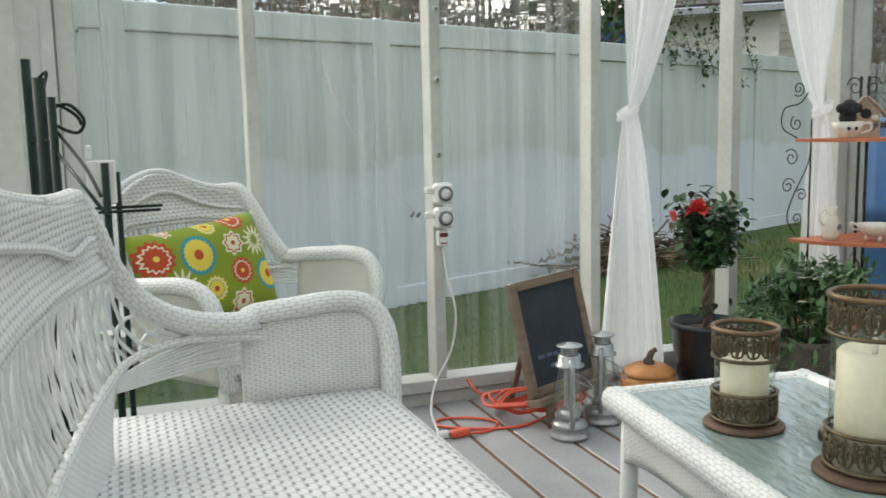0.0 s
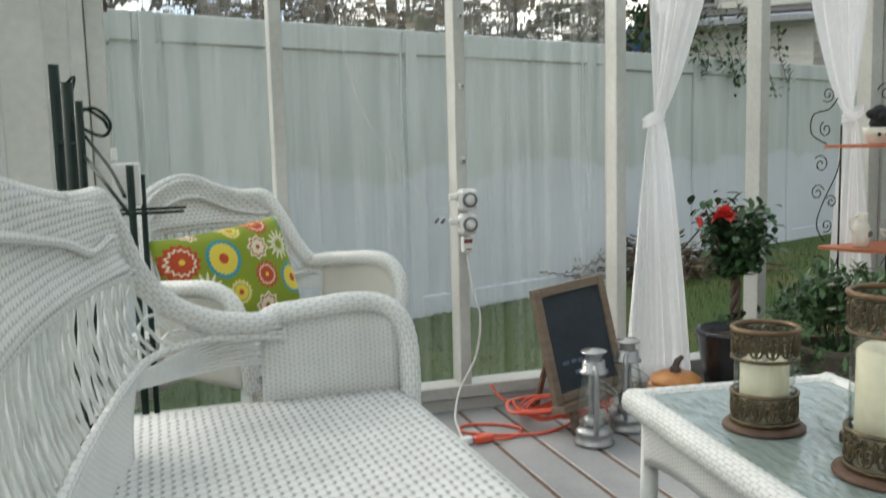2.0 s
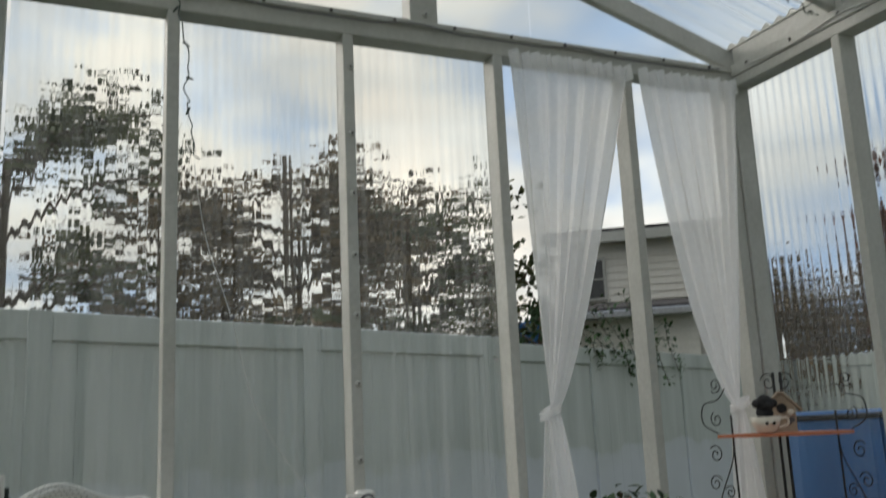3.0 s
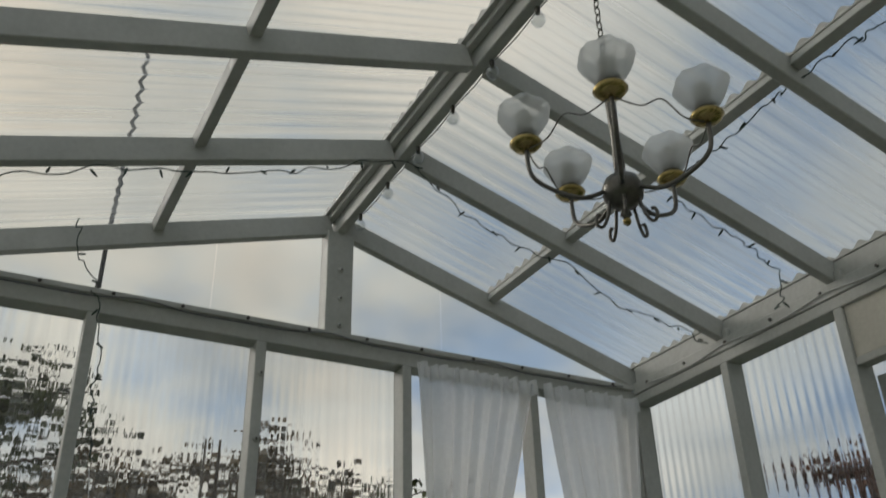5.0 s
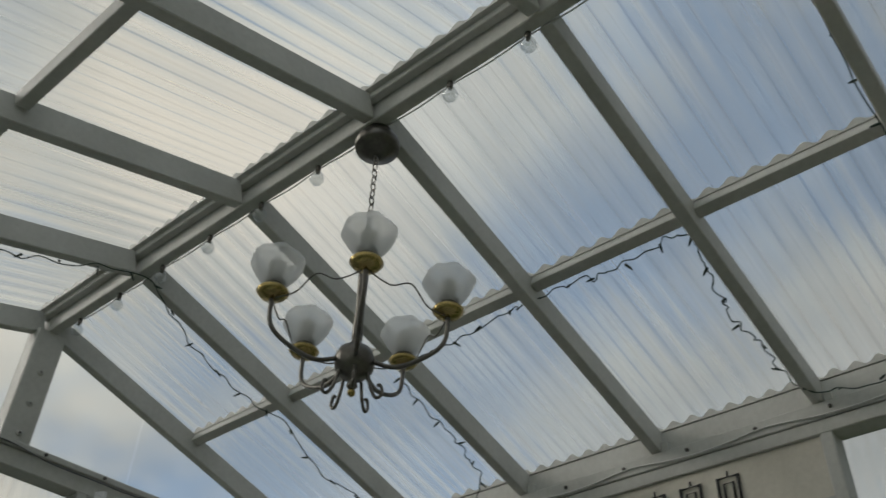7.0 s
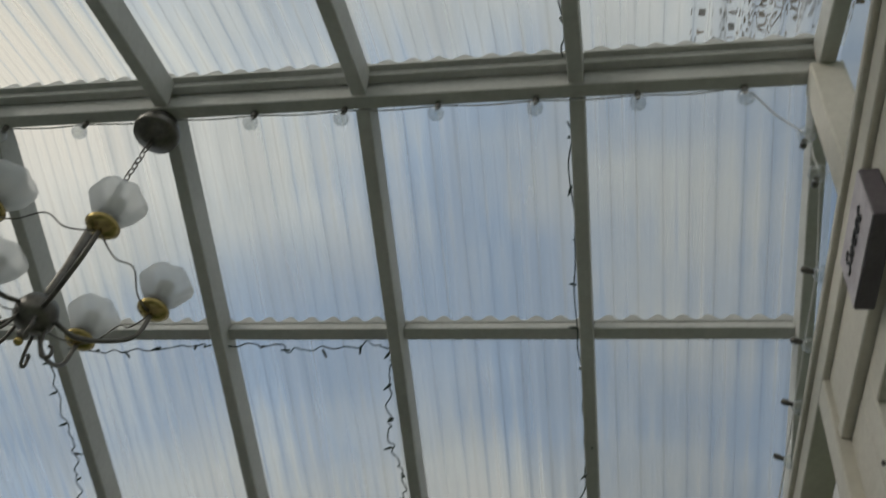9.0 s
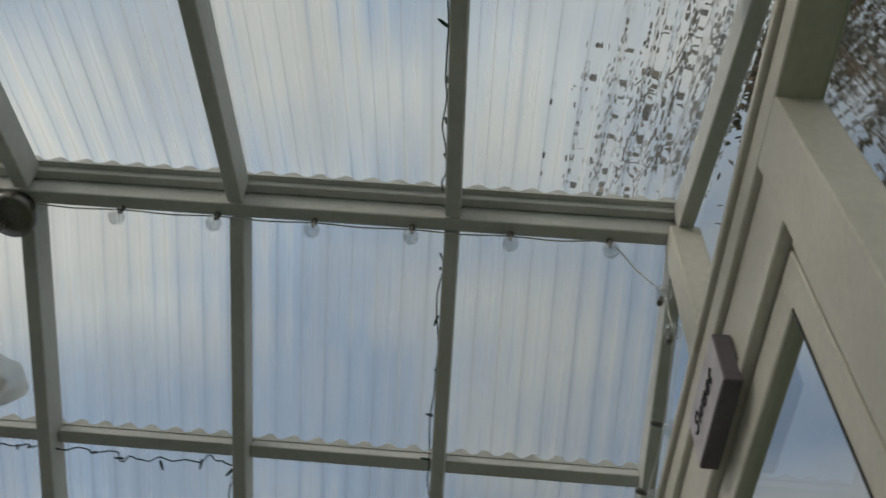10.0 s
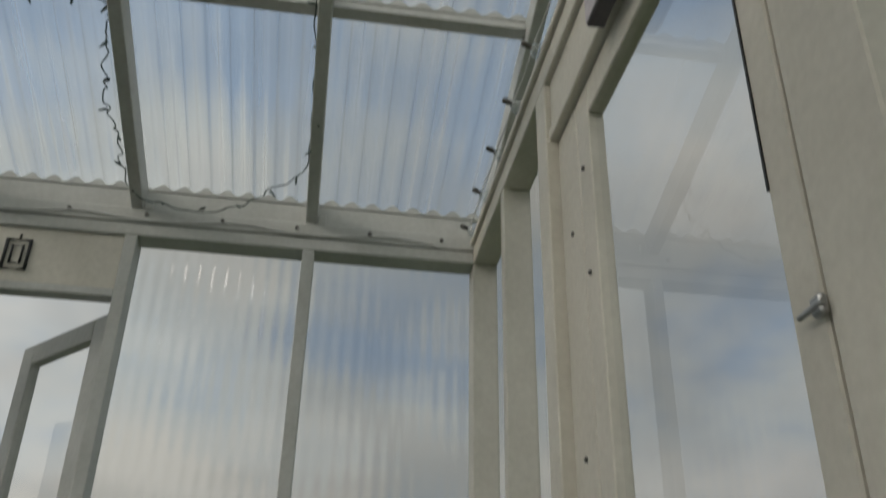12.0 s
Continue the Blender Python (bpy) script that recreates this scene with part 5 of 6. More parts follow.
TIERS = (0.18, 0.495, 0.875)
for z, r in zip(TIERS, (0.37, 0.36, 0.34)):
    part("tier", tier_bm(z, r), TERRA_SHELF, shelf)
for dx in (-0.008, 0.012):
    part("pole", tube_bm([(0.04 + dx, 0.055 - dx, 0), (0.04 + dx, 0.055 - dx, 1.12)], 0.006, 8), IRON, shelf)
for pl, e in ((Vector((1, 0, 0)), Vector((-0.27, 0.06, 0))), (Vector((0, 1, 0)), Vector((0.06, -0.27, 0)))):
    part("post", tube_bm([e * 0.8, e * 0.8 + Vector((0, 0, 0.96))], 0.004, 6), IRON, shelf)
    for z0, z1 in ((0.51, 0.87), (0.2, 0.49)):
        h = z1 - z0
        out = e.normalized()
        S = smooth_path([e * 0.8 + Vector((0, 0, z1 - 0.02)), e * 0.85 + Vector((0, 0, z0 + h * 0.75)), e * 1.05 + Vector((0, 0, z0 + h * 0.42)), e * 1.12 + Vector((0, 0, z0 + h * 0.2)), e * 1.0 + Vector((0, 0, z0 + 0.01))], 6)
        part("scroll", tube_bm(S, 0.0026, 5), IRON, shelf)
        for c, r, st, fl in ((e * 1.08 + Vector((0, 0, z1 - 0.055)), 0.035, 2.4, -1), (e * 1.12 + Vector((0, 0, z0 + h * 0.55)), 0.032, 0.3, 1), (e * 0.92 + Vector((0, 0, z0 + h * 0.45)), 0.026, 2.6, -1), (e * 0.98 + Vector((0, 0, z0 + h * 0.2)), 0.026, 4.2, 1)):
            part("scroll", tube_bm(spiral(c, r, 1.4, st, fl, pl), 0.0024, 5), IRON, shelf)
    part("scroll", tube_bm(smooth_path([e * 1.0 + Vector((0, 0, 0.89)), e * 1.22 + Vector((0, 0, 0.93)), e * 1.2 + Vector((0, 0, 1.0)), e * 0.98 + Vector((0, 0, 1.02)), e * 0.86 + Vector((0, 0, 1.06))], 6), 0.0026, 5), IRON, shelf)
    part("scroll", tube_bm(spiral(e * 1.0 + Vector((0, 0, 1.075)), 0.03, 1.5, 4.0, 1, pl), 0.0024, 5), IRON, shelf)
    part("scroll", tube_bm(spiral(e * 1.02 + Vector((0, 0, 0.945)), 0.03, 1.3, 2.0, 1, pl), 0.0024, 5), IRON, shelf)
    part("scroll", tube_bm(spiral(Vector((0.04, 0.055, 1.08)) - pl * 0.045, 0.04, 1.4, 0.2, 1, -pl), 0.0024, 5), IRON, shelf)

hut = thing("birdhouse", pose(1.365, 1.555, TIERS[2] + 0.013, 0, 0, -40), "small pale wooden birdhouse with dark entry hole", "birdhouse")
bm = bmesh.new()
vs = [bm.verts.new((x, y, z)) for y in (-0.035, 0.035) for x, z in ((-0.05, 0), (0.05, 0), (0.05, 0.095), (0, 0.15), (-0.05, 0.095))]
for f in ((0, 1, 2, 3, 4), (9, 8, 7, 6, 5), (0, 5, 6, 1), (1, 6, 7, 2), (2, 7, 8, 3), (3, 8, 9, 4), (4, 9, 5, 0)):
    bm.faces.new([vs[i] for i in f])
part("house", bm, HUT_WOOD, hut)
for s in (-1, 1):
    part("roof_board", beam_bm((s * 0.072, 0, 0.075), (0, 0, 0.151), 0.1, 0.008, (0, 0, 1)), HUT_WOOD, hut)
part("entry_hole", lathe_bm([(0.019, 0), (0.019, 0.003)], 20), BLACK_MATTE, hut).matrix_basis = pose(0, -0.034, 0.088, 90)
part("rosette", lathe_bm([(0.014, 0), (0.01, 0.006), (0.003, 0.008)], 12), CERAMIC, hut).matrix_basis = pose(0.032, -0.035, 0.07, 90)
for x, z in ((0.022, 0.035), (-0.03, 0.05), (0.034, 0.045)):
    part("leaf_motif", lathe_bm([(0.011, 0), (0.008, 0.004)], 8), DIAL_GREY, hut).matrix_basis = pose(x, -0.035, z, 90)

cup = thing("teacup_planter", pose(1.22, 1.49, TIERS[2] + 0.013, 0, 0, -25), "cream teacup with paw prints holding a black toy dog", "ornament")
part("cup", lathe_bm([(0.03, 0), (0.035, 0.006), (0.05, 0.03), (0.057, 0.06), (0.053, 0.06), (0.045, 0.03), (0.001, 0.02)], 32), CERAMIC, cup)
part("handle", tube_bm(smooth_path([(0.052, 0, 0.05), (0.08, 0, 0.052), (0.082, 0, 0.028), (0.046, 0, 0.016)], 5), 0.005, 8), CERAMIC, cup)
for x in (-0.012, 0.014):
    part("paw_print", lathe_bm([(0.007, 0), (0.006, 0.003)], 10), BLACK_MATTE, cup).matrix_basis = pose(x, -0.05, 0.035, 82)
bm = bmesh.new()
for c, r in (((0, 0, 0.075), 0.032), ((0.0, -0.012, 0.108), 0.034), ((-0.03, -0.01, 0.108), 0.018), ((0.03, -0.01, 0.108), 0.018), ((0, -0.042, 0.1), 0.014)):
    bmesh.ops.create_icosphere(bm, subdivisions=2, radius=r, matrix=Matrix.Translation(c))
part("toy_dog", bm, BLACK_MATTE, cup, "black toy dog")

jug = thing("ceramic_jug", pose(1.185, 1.52, TIERS[1] + 0.013), "small cream ceramic jug with dark floral print", "jug", "jugs on the shelf")
part("body", lathe_bm([(0.026, 0), (0.03, 0.02), (0.034, 0.06), (0.026, 0.085), (0.018, 0.1), (0.024, 0.125), (0.02, 0.125), (0.014, 0.1)], 24), CERAMIC, jug)
part("handle", tube_bm(smooth_path([(-0.022, 0, 0.115), (-0.05, 0, 0.105), (-0.048, 0, 0.07), (-0.03, 0, 0.055)], 5), 0.004, 6), CERAMIC, jug)
part("print", lathe_bm([(0.013, 0), (0.01, 0.004)], 9), DIAL_GREY, jug).matrix_basis = pose(0.012, -0.031, 0.05, 90)
copy_thing(jug, pose(1.425, 1.40, TIERS[1] + 0.013, 0, 0, 160))
bowl = thing("footed_bowl", pose(1.305, 1.42, TIERS[1] + 0.013, 0, 0, -30), "cream footed ceramic bowl with two handles", "bowl")
part("bowl", lathe_bm([(0.02, 0.016), (0.045, 0.022), (0.066, 0.05), (0.07, 0.062), (0.066, 0.062), (0.04, 0.03), (0.001, 0.024)], 32), CERAMIC, bowl)
for s in (-1, 1):
    part("handle", tube_bm(smooth_path([(s * 0.066, 0, 0.058), (s * 0.09, 0, 0.066), (s * 0.085, 0, 0.045), (s * 0.058, 0, 0.04)], 5), 0.004, 6), CERAMIC, bowl)
for a in (40, 160, 280):
    part("foot", lathe_bm([(0.008, 0), (0.01, 0.02)], 10, (0.03 * math.cos(radians(a)), 0.03 * math.sin(radians(a)), 0)), CERAMIC, bowl)
roost = thing("red_ornament", pose(1.36, 1.33, TIERS[0] + 0.013), "red rooster-shaped garden ornament on the low shelf", "ornament")
bm = bmesh.new()
for c, r in (((0, 0, 0.06), 0.055), ((0.05, -0.02, 0.075), 0.035), ((-0.03, 0.0, 0.13), 0.035), ((-0.035, 0, 0.18), 0.03), ((-0.03, 0, 0.215), 0.014)):
    bmesh.ops.create_icosphere(bm, subdivisions=2, radius=r, matrix=Matrix.Translation(c))
part("body", bm, RED_PETAL, roost)

# ---- sheer curtains ----
def curtain(name, xa, xb_, xt, zt_, ba, bb, lean, label):
    """Hung from xa to xb_ at the beam, gathered at (xt, zt_), flaring to ba..bb at the floor."""
    t = thing(name, pose(0, 0, 0), label, "curtain", "sheer curtains")
    ph = xa * 7

    def fn(u, v):
        z = PLATE_LO - 0.01 - (PLATE_LO - 0.05) * v
        zc = zt_
        if z > zc:
            f = (z - zc) / (PLATE_LO - zc)
            w = 0.055 + 0.945 * (f ** 0.62)
            cl, cr = xa, xb_
            # the free edge swings in towards the tie
            a = xt + (cl - xt) * w
            b2 = xt + (cr - xt) * (0.05 + 0.95 * f ** 0.8)
        else:
            f = (zc - z) / zc
            q = f ** 0.75
            a = xt - 0.03 + (ba - xt + 0.03) * q
            b2 = xt + 0.03 + (bb - xt - 0.03) * q
        x = a + (b2 - a) * u
        depth = 0.02 if z > zc else 0.011
        g = 0.25 + 0.75 * min(1.0, abs(z - zc) / 0.35)
        y = N_IN - 0.06 + depth * (0.7 * math.sin(u * 41 + ph + 1.6 * math.sin(5 * u + ph) + 0.8 * math.sin(3 * v)) + 0.35 * math.sin(u * 73 + 2 * ph + 2 * v)) * g + 0.018 * math.sin(6 * u + 4 * v + ph)
        return (x, y, z)
    c = part("drape", grid_bm(fn, 170, 70, su=1, sv=2.3), VOILE, t)
    part("heading", grid_bm(lambda u, v: (xa + (xb_ - xa) * u, N_IN - 0.05 + 0.016 * math.sin(u * 75) - 0.01 * v, PLATE_LO + 0.005 - 0.07 * v + 0.006 * math.sin(u * 40)), 90, 4), VOILE, t)
    part("tie_band", grid_bm(lambda u, v: (xt + (0.04 + 0.003 * math.sin(v * 9)) * math.cos(u * 6.2832), N_IN - 0.06 + 0.036 * math.sin(u * 6.2832), zt_ + 0.02 * math.cos(u * 6.2832) + 0.03 * (v - 0.5)), 28, 5), VOILE, t)
    return t


curtain("curtain", 0.325, 0.895, 0.40, 1.0, 0.275, 0.565, 1, "sheer white curtain tied back at the post")
curtain("curtain", 0.935, 1.44, 1.27, 1.0, 1.15, 1.42, 1, "sheer white curtain tied back at the corner")

# ---- garden stakes and a bracket behind the loveseat ----
stakes = thing("garden_trellis", pose(-1.42, 0.78, 0), "dark green metal garden trellis with scrolled wires", "trellis")
for x, y, h, r in ((-0.075, 0.1, 1.115, 0.0145), (-0.055, 0.13, 1.07, 0.009), (-0.045, 0.05, 1.075, 0.0125), (-0.022, 0.0, 1.035, 0.0085)):
    part("stake", tube_bm([(x, y, 0), (x, y, h)], r, 10), DARK_GREEN, stakes)
for z in (0.35, 0.62, 0.95):
    part("crossbar", tube_bm([(-0.075, 0.1, z), (-0.045, 0.05, z), (-0.022, 0.0, z)], 0.004, 6), DARK_GREEN, stakes)
part("scroll_wire", tube_bm(smooth_path([(-0.06, 0.1, 1.06), (-0.03, 0.06, 1.085), (-0.055, 0.06, 0.99), (-0.02, 0.03, 1.015), (0.01, 0.02, 1.02), (0.035, 0.02, 0.99), (0.02, 0.02, 0.965), (-0.02, 0.02, 0.985), (-0.015, 0.02, 1.02), (0.02, 0.02, 1.0), (0.03, 0.02, 0.98)], 8), 0.0035, 6), DARK_GREEN, stakes)
part("scroll_wire", tube_bm(smooth_path([(-0.035, 0.03, 1.0), (-0.01, 0.0, 0.96), (0.035, -0.12, 0.9), (0.06, -0.2, 0.85)], 6), 0.0035, 6), DARK_GREEN, stakes)
part("scroll_wire", tube_bm([(-0.02, 0.0, 0.93), (0.07, -0.235, 0.815)], 0.0035, 6), DARK_GREEN, stakes)
hook = thing("plant_bracket", pose(-1.352, 0.74, 0.0), "dark green iron stake holding a white plastic clip", "bracket")
part("stake", tube_bm([(0, 0, 0), (0, 0, 0.905)], 0.0075, 8), DARK_GREEN, hook)
part("stake", tube_bm([(0.022, 0.03, 0), (0.022, 0.03, 0.885)], 0.006, 8), DARK_GREEN, hook)
part("prong", tube_bm([(-0.03, 0.01, 0.815), (0.105, 0.02, 0.815)], 0.003, 6), DARK_GREEN, hook)
part("prong", tube_bm([(-0.03, -0.02, 0.809), (0.1, -0.012, 0.809)], 0.003, 6), DARK_GREEN, hook)
part("clip", box_bm(-0.035, 0.02, 0.012, 0.022, 0.822, 0.91, 0.003), PLASTIC, hook)
part("clip_tab", box_bm(-0.035, -0.022, 0.012, 0.022, 0.912, 0.94, 0.003), PLASTIC, hook)
hose = thing("hose_holder", pose(-1.34, 1.02, 0), "black wire hose holder behind the loveseat", "holder")
part("hoop", tube_bm(smooth_path([(0, 0, 0), (-0.01, 0, 0.16), (0.06, -0.05, 0.13), (0.12, -0.1, 0.06), (0.13, -0.12, 0.0)], 6), 0.011, 8), BLACK_WIRE, hose)
for k in (0.03, 0.07):
    part("rod", tube_bm([(k, 0.03, 0.0), (k, 0.03, 0.13)], 0.004, 6), BLACK_WIRE, hose)
part("crossbar", tube_bm([(-0.01, 0.03, 0.05), (0.15, 0.02, 0.05)], 0.004, 6), BLACK_WIRE, hose)
part("knob", lathe_bm([(0.02, 0), (0.028, 0.015), (0.02, 0.04), (0.001, 0.045)], 14, (-0.01, 0, 0.155)), plain("yellowed_plastic", (0.4, 0.34, 0.16), (0.5, 0.44, 0.24), 0.6), hose)

# ---- chandelier ----
lamp = thing("chandelier", pose(0.03, 0.015, 0.10), "five-arm brass and pewter chandelier with frosted tulip shades", "chandelier")
part("canopy", lathe_bm([(0.012, 2.737), (0.03, 2.742), (0.045, 2.757), (0.062, 2.762), (0.066, 2.781), (0.06, 2.802), (0.045, 2.805), (0.045, 2.827)], 32), PEWTER, lamp)
z_, k = 2.735, 0
while z_ > 2.47:
    pts = [(0.008 * math.cos(a), 0, 0.016 * math.sin(a)) for a in [j * math.pi / 5 for j in range(10)]]
    part("chain_link", tube_bm(pts, 0.002, 5, closed=True), PEWTER, lamp).matrix_basis = pose(0, 0, z_ - 0.014, 0, 0, 90 * (k % 2))
    z_ -= 0.026
    k += 1
part("stem", lathe_bm([(0.01, 2.09), (0.014, 2.12), (0.011, 2.2), (0.014, 2.32), (0.018, 2.42), (0.008, 2.45), (0.004, 2.47)], 16), PEWTER, lamp)
part("hub", lathe_bm([(0.006, 1.975), (0.014, 1.985), (0.008, 2.0), (0.03, 2.01), (0.046, 2.03), (0.05, 2.055), (0.04, 2.08), (0.018, 2.092), (0.012, 2.11)], 28), PEWTER, lamp)
part("finial", lathe_bm([(0.001, 1.955), (0.009, 1.962), (0.01, 1.97), (0.004, 1.978)], 16), BRASS, lamp)
ARM_A = [radians(-131 + 72 * i) for i in range(5)]
CUP_Z, ARM_R = 2.165, 0.222
for a in ARM_A:
    d, zup = Vector((math.cos(a), math.sin(a), 0)), Vector((0, 0, 1))
    part("arm", tube_bm(smooth_path([d * 0.04 + zup * 2.05, d * 0.1 + zup * 2.028, d * 0.17 + zup * 2.05, d * 0.215 + zup * 2.09, d * ARM_R + zup * CUP_Z], 6), 0.0058, 8), PEWTER, lamp)
    part("hook", tube_bm(smooth_path([d * 0.035 + zup * 2.02, d * 0.045 + zup * 1.975, d * 0.06 + zup * 1.95, d * 0.073 + zup * 1.96, d * 0.068 + zup * 1.982, d * 0.06 + zup * 1.98], 5), 0.0042, 7), PEWTER, lamp)
    c = d * ARM_R
    part("cup", lathe_bm([(0.008, CUP_Z - 0.008), (0.03, CUP_Z), (0.04, CUP_Z + 0.012), (0.036, CUP_Z + 0.018), (0.02, CUP_Z + 0.02)], 24, c), BRASS, lamp)
    part("socket", lathe_bm([(0.024, CUP_Z + 0.02), (0.026, CUP_Z + 0.045)], 20, c), PEWTER, lamp)

    def frill(ang, z):
        f = max(0.0, (z - CUP_Z - 0.03) / 0.11)
        return 1 + 0.1 * f * f * math.cos(6 * ang)
    bm = bmesh.new()
    lathe(bm, [(0.024, CUP_Z + 0.03), (0.034, CUP_Z + 0.042), (0.048, CUP_Z + 0.062), (0.061, CUP_Z + 0.086), (0.066, CUP_Z + 0.098), (0.064, CUP_Z + 0.107), (0.056, CUP_Z + 0.116), (0.05, CUP_Z + 0.126)], 48, c, frill)
    for f in [f for f in bm.faces if len(f.verts) > 4]:
        bm.faces.remove(f)
    part("shade", bm, FROSTED, lamp)
    bulb = lathe_bm([(0.012, CUP_Z + 0.045), (0.02, CUP_Z + 0.075), (0.022, CUP_Z + 0.095), (0.001, CUP_Z + 0.118)], 16, c)
    part("bulb", bulb, CERAMIC, lamp)
for a, b2 in zip(ARM_A, ARM_A[1:] + ARM_A[:1]):
    p, q = [Vector((ARM_R * math.cos(v), ARM_R * math.sin(v), CUP_Z - 0.004)) for v in (a, b2)]
    mid = (p + q) / 2 * 1.05 + Vector((0, 0, -0.085))
    part("swag_wire", tube_bm(smooth_path([p, p.lerp(mid, 0.55) + Vector((0, 0, -0.022)), mid, q.lerp(mid, 0.55) + Vector((0, 0, -0.022)), q], 5), 0.002, 5), PEWTER, lamp)

# ---- globe lights along the ridge and the south gable ----
globes = thing("globe_light_string", pose(0, 0, 0), "string of clear globe bulbs under the ridge and gable", "string lights")
bulb_me = bpy.data.meshes.new("globe")
bm = lathe_bm([(0.004, -0.044), (0.014, -0.04), (0.021, -0.028), (0.0215, -0.018), (0.015, -0.004), (0.008, 0.002)], 16)
bm.to_mesh(bulb_me), bm.free()
bulb_me.materials.append(glass_mat("globe_glass", 0.05, (0.9, 0.92, 0.93), 0.2))
base_me = bpy.data.meshes.new("lamp_socket")
bm = lathe_bm([(0.006, 0.0), (0.007, 0.01), (0.0085, 0.012), (0.0085, 0.026), (0.005, 0.03)], 12)
bm.to_mesh(base_me), bm.free()
base_me.materials.append(PEWTER)
spots = [(0.012, 1.56 - 0.262 * i, RIDGE_LO - 0.03, 0, 0) for i in range(13)]
spots += [(0.055, S_IN + 0.03, 2.74, 0, 70), (0.05, S_IN + 0.03, 2.58, 0, 70)] + [(0.24 + 0.235 * i, S_IN + 0.03, PLATE_HI + 0.012, -60, 10) for i in range(6)]
wire = []
for x, y, z, rx, ry in spots:
    m = pose(x, y, z, rx, ry)
    same_part("lamp_socket", base_me, globes, m)
    g = same_part("globe", bulb_me, globes, m)
    g.visible_shadow = False
    wire.append((x + 0.012, y - (0.012 if y < -1.6 else 0), z + 0.033))
wp = []
for p, q in zip(wire, wire[1:]):
    wp += [p, ((p[0] + q[0]) / 2, (p[1] + q[1]) / 2, (p[2] + q[2]) / 2 - 0.008)]
part("wire", tube_bm(smooth_path(wp + [wire[-1]], 3), 0.0022, 5), WHITE_CABLE, globes)


# ---- mini light strings ----
def mini_string(pts, label, seed, step=0.1, per=6):
    t = thing("mini_light_string", pose(0, 0, 0), label, "string lights", "mini light strings")
    r = random.Random(seed)
    path = smooth_path(pts, per)
    jag = [p + Vector((r.gauss(0, 0.006), r.gauss(0, 0.006), r.gauss(0, 0.007))) for p in path]
    part("wire", tube_bm(smooth_path(jag, 3), 0.0023, 5), GREEN_WIRE, t)
    bm = bmesh.new()
    run, prev = 0.0, path[0]
    for p in path[1:]:
        run += (p - prev).length
        prev = p
        if run > step:
            run = 0
            d = Vector((r.uniform(-1, 1), r.uniform(-1, 1), r.uniform(-1.4, 0.2))).normalized()
            tube(bm, [p, p + d * 0.016, p + d * 0.03], [0.0042, 0.0042, 0.0022], 6)
    tagged(part("mini_bulbs", bm, GREEN_WIRE, t), kind="stuff")
    return t


def rb(x):
    """Height of the rafters' lower edge."""
    return RIDGE_LO - SLOPE * (abs(x) - 0.03)


LBL = "dark green string of tiny fairy lights under the rafters"
y1, y2, y3, y4, y5 = (2 * BAY, BAY, 0.0, -BAY, -2 * BAY)
mini_string([(-1.3, y1 - 0.03, rb(1.3) - 0.06), (-1.0, y1 - 0.05, rb(1.0) - 0.05), (-0.7, y1 - 0.04, rb(0.7) - 0.06), (-0.35, y1 - 0.02, rb(0.35) - 0.04), (0, y1 - 0.04, RIDGE_LO - 0.02), (0.25, y1 + 0.03, rb(0.25) - 0.03), (0.5, y1 + 0.04, rb(0.5) - 0.05), (0.75, y1 + 0.03, rb(0.75) - 0.02), (1.0, y1 + 0.05, rb(1.0) - 0.06), (1.25, y1 + 0.03, rb(1.25) - 0.03), (1.44, y1 + 0.03, rb(1.44) - 0.03)], LBL, 1)
mini_string([(1.45, y2 + 0.25, PLATE_HI + 0.02), (1.4, y2 + 0.16, rb(1.4) - 0.05), (1.28, y2 + 0.06, rb(1.28) - 0.02), (1.12, y2 + 0.03, rb(1.12) - 0.03), (0.95, y2 + 0.03, rb(0.95) - 0.02), (0.78, y2 + 0.02, rb(0.78) - 0.02)], LBL, 2)
mini_string([(0.77, y2 - 0.03, rb(0.77) + 0.04), (0.77, y2 - 0.2, rb(0.77) + 0.02), (0.765, y3 + 0.15, rb(0.765) + 0.04), (0.76, y3 + 0.03, rb(0.76) + 0.03), (0.76, y3 - 0.03, rb(0.76) + 0.03), (0.765, y3 - 0.18, rb(0.765) + 0.03), (0.765, y4 + 0.3, rb(0.765) + 0.015), (0.76, y4 + 0.12, rb(0.76) + 0.035), (0.77, y4 + 0.03, rb(0.77) + 0.03), (0.82, y4 + 0.026, rb(0.82) + 0.01), (0.9, y4 + 0.03, rb(0.9) - 0.03), (1.02, y4 + 0.05, rb(1.02) - 0.04), (1.15, y4 + 0.03, rb(1.15) - 0.02), (1.32, y4 + 0.03, rb(1.32) - 0.01), (1.43, y4 - 0.02, rb(1.43) + 0.0), (1.42, y4 - 0.25, rb(1.42) - 0.035), (1.35, y5 + 0.17, rb(1.35) - 0.02), (1.22, y5 + 0.02, rb(1.22) - 0.0), (0.9, y5 + 0.026, rb(0.9) + 0.035), (0.5, y5 + 0.026, rb(0.5) + 0.035), (0.1, y5 + 0.026, rb(0.1) + 0.035)], LBL, 3)
mini_string([(-0.1, y5 + 0.026, rb(0.1) + 0.03), (-0.4, y5 + 0.027, rb(0.4) + 0.03), (-0.8, y5 + 0.026, rb(0.8) + 0.03), (-1.2, y5 + 0.026, rb(1.2) + 0.03)], LBL, 4, 0.12)
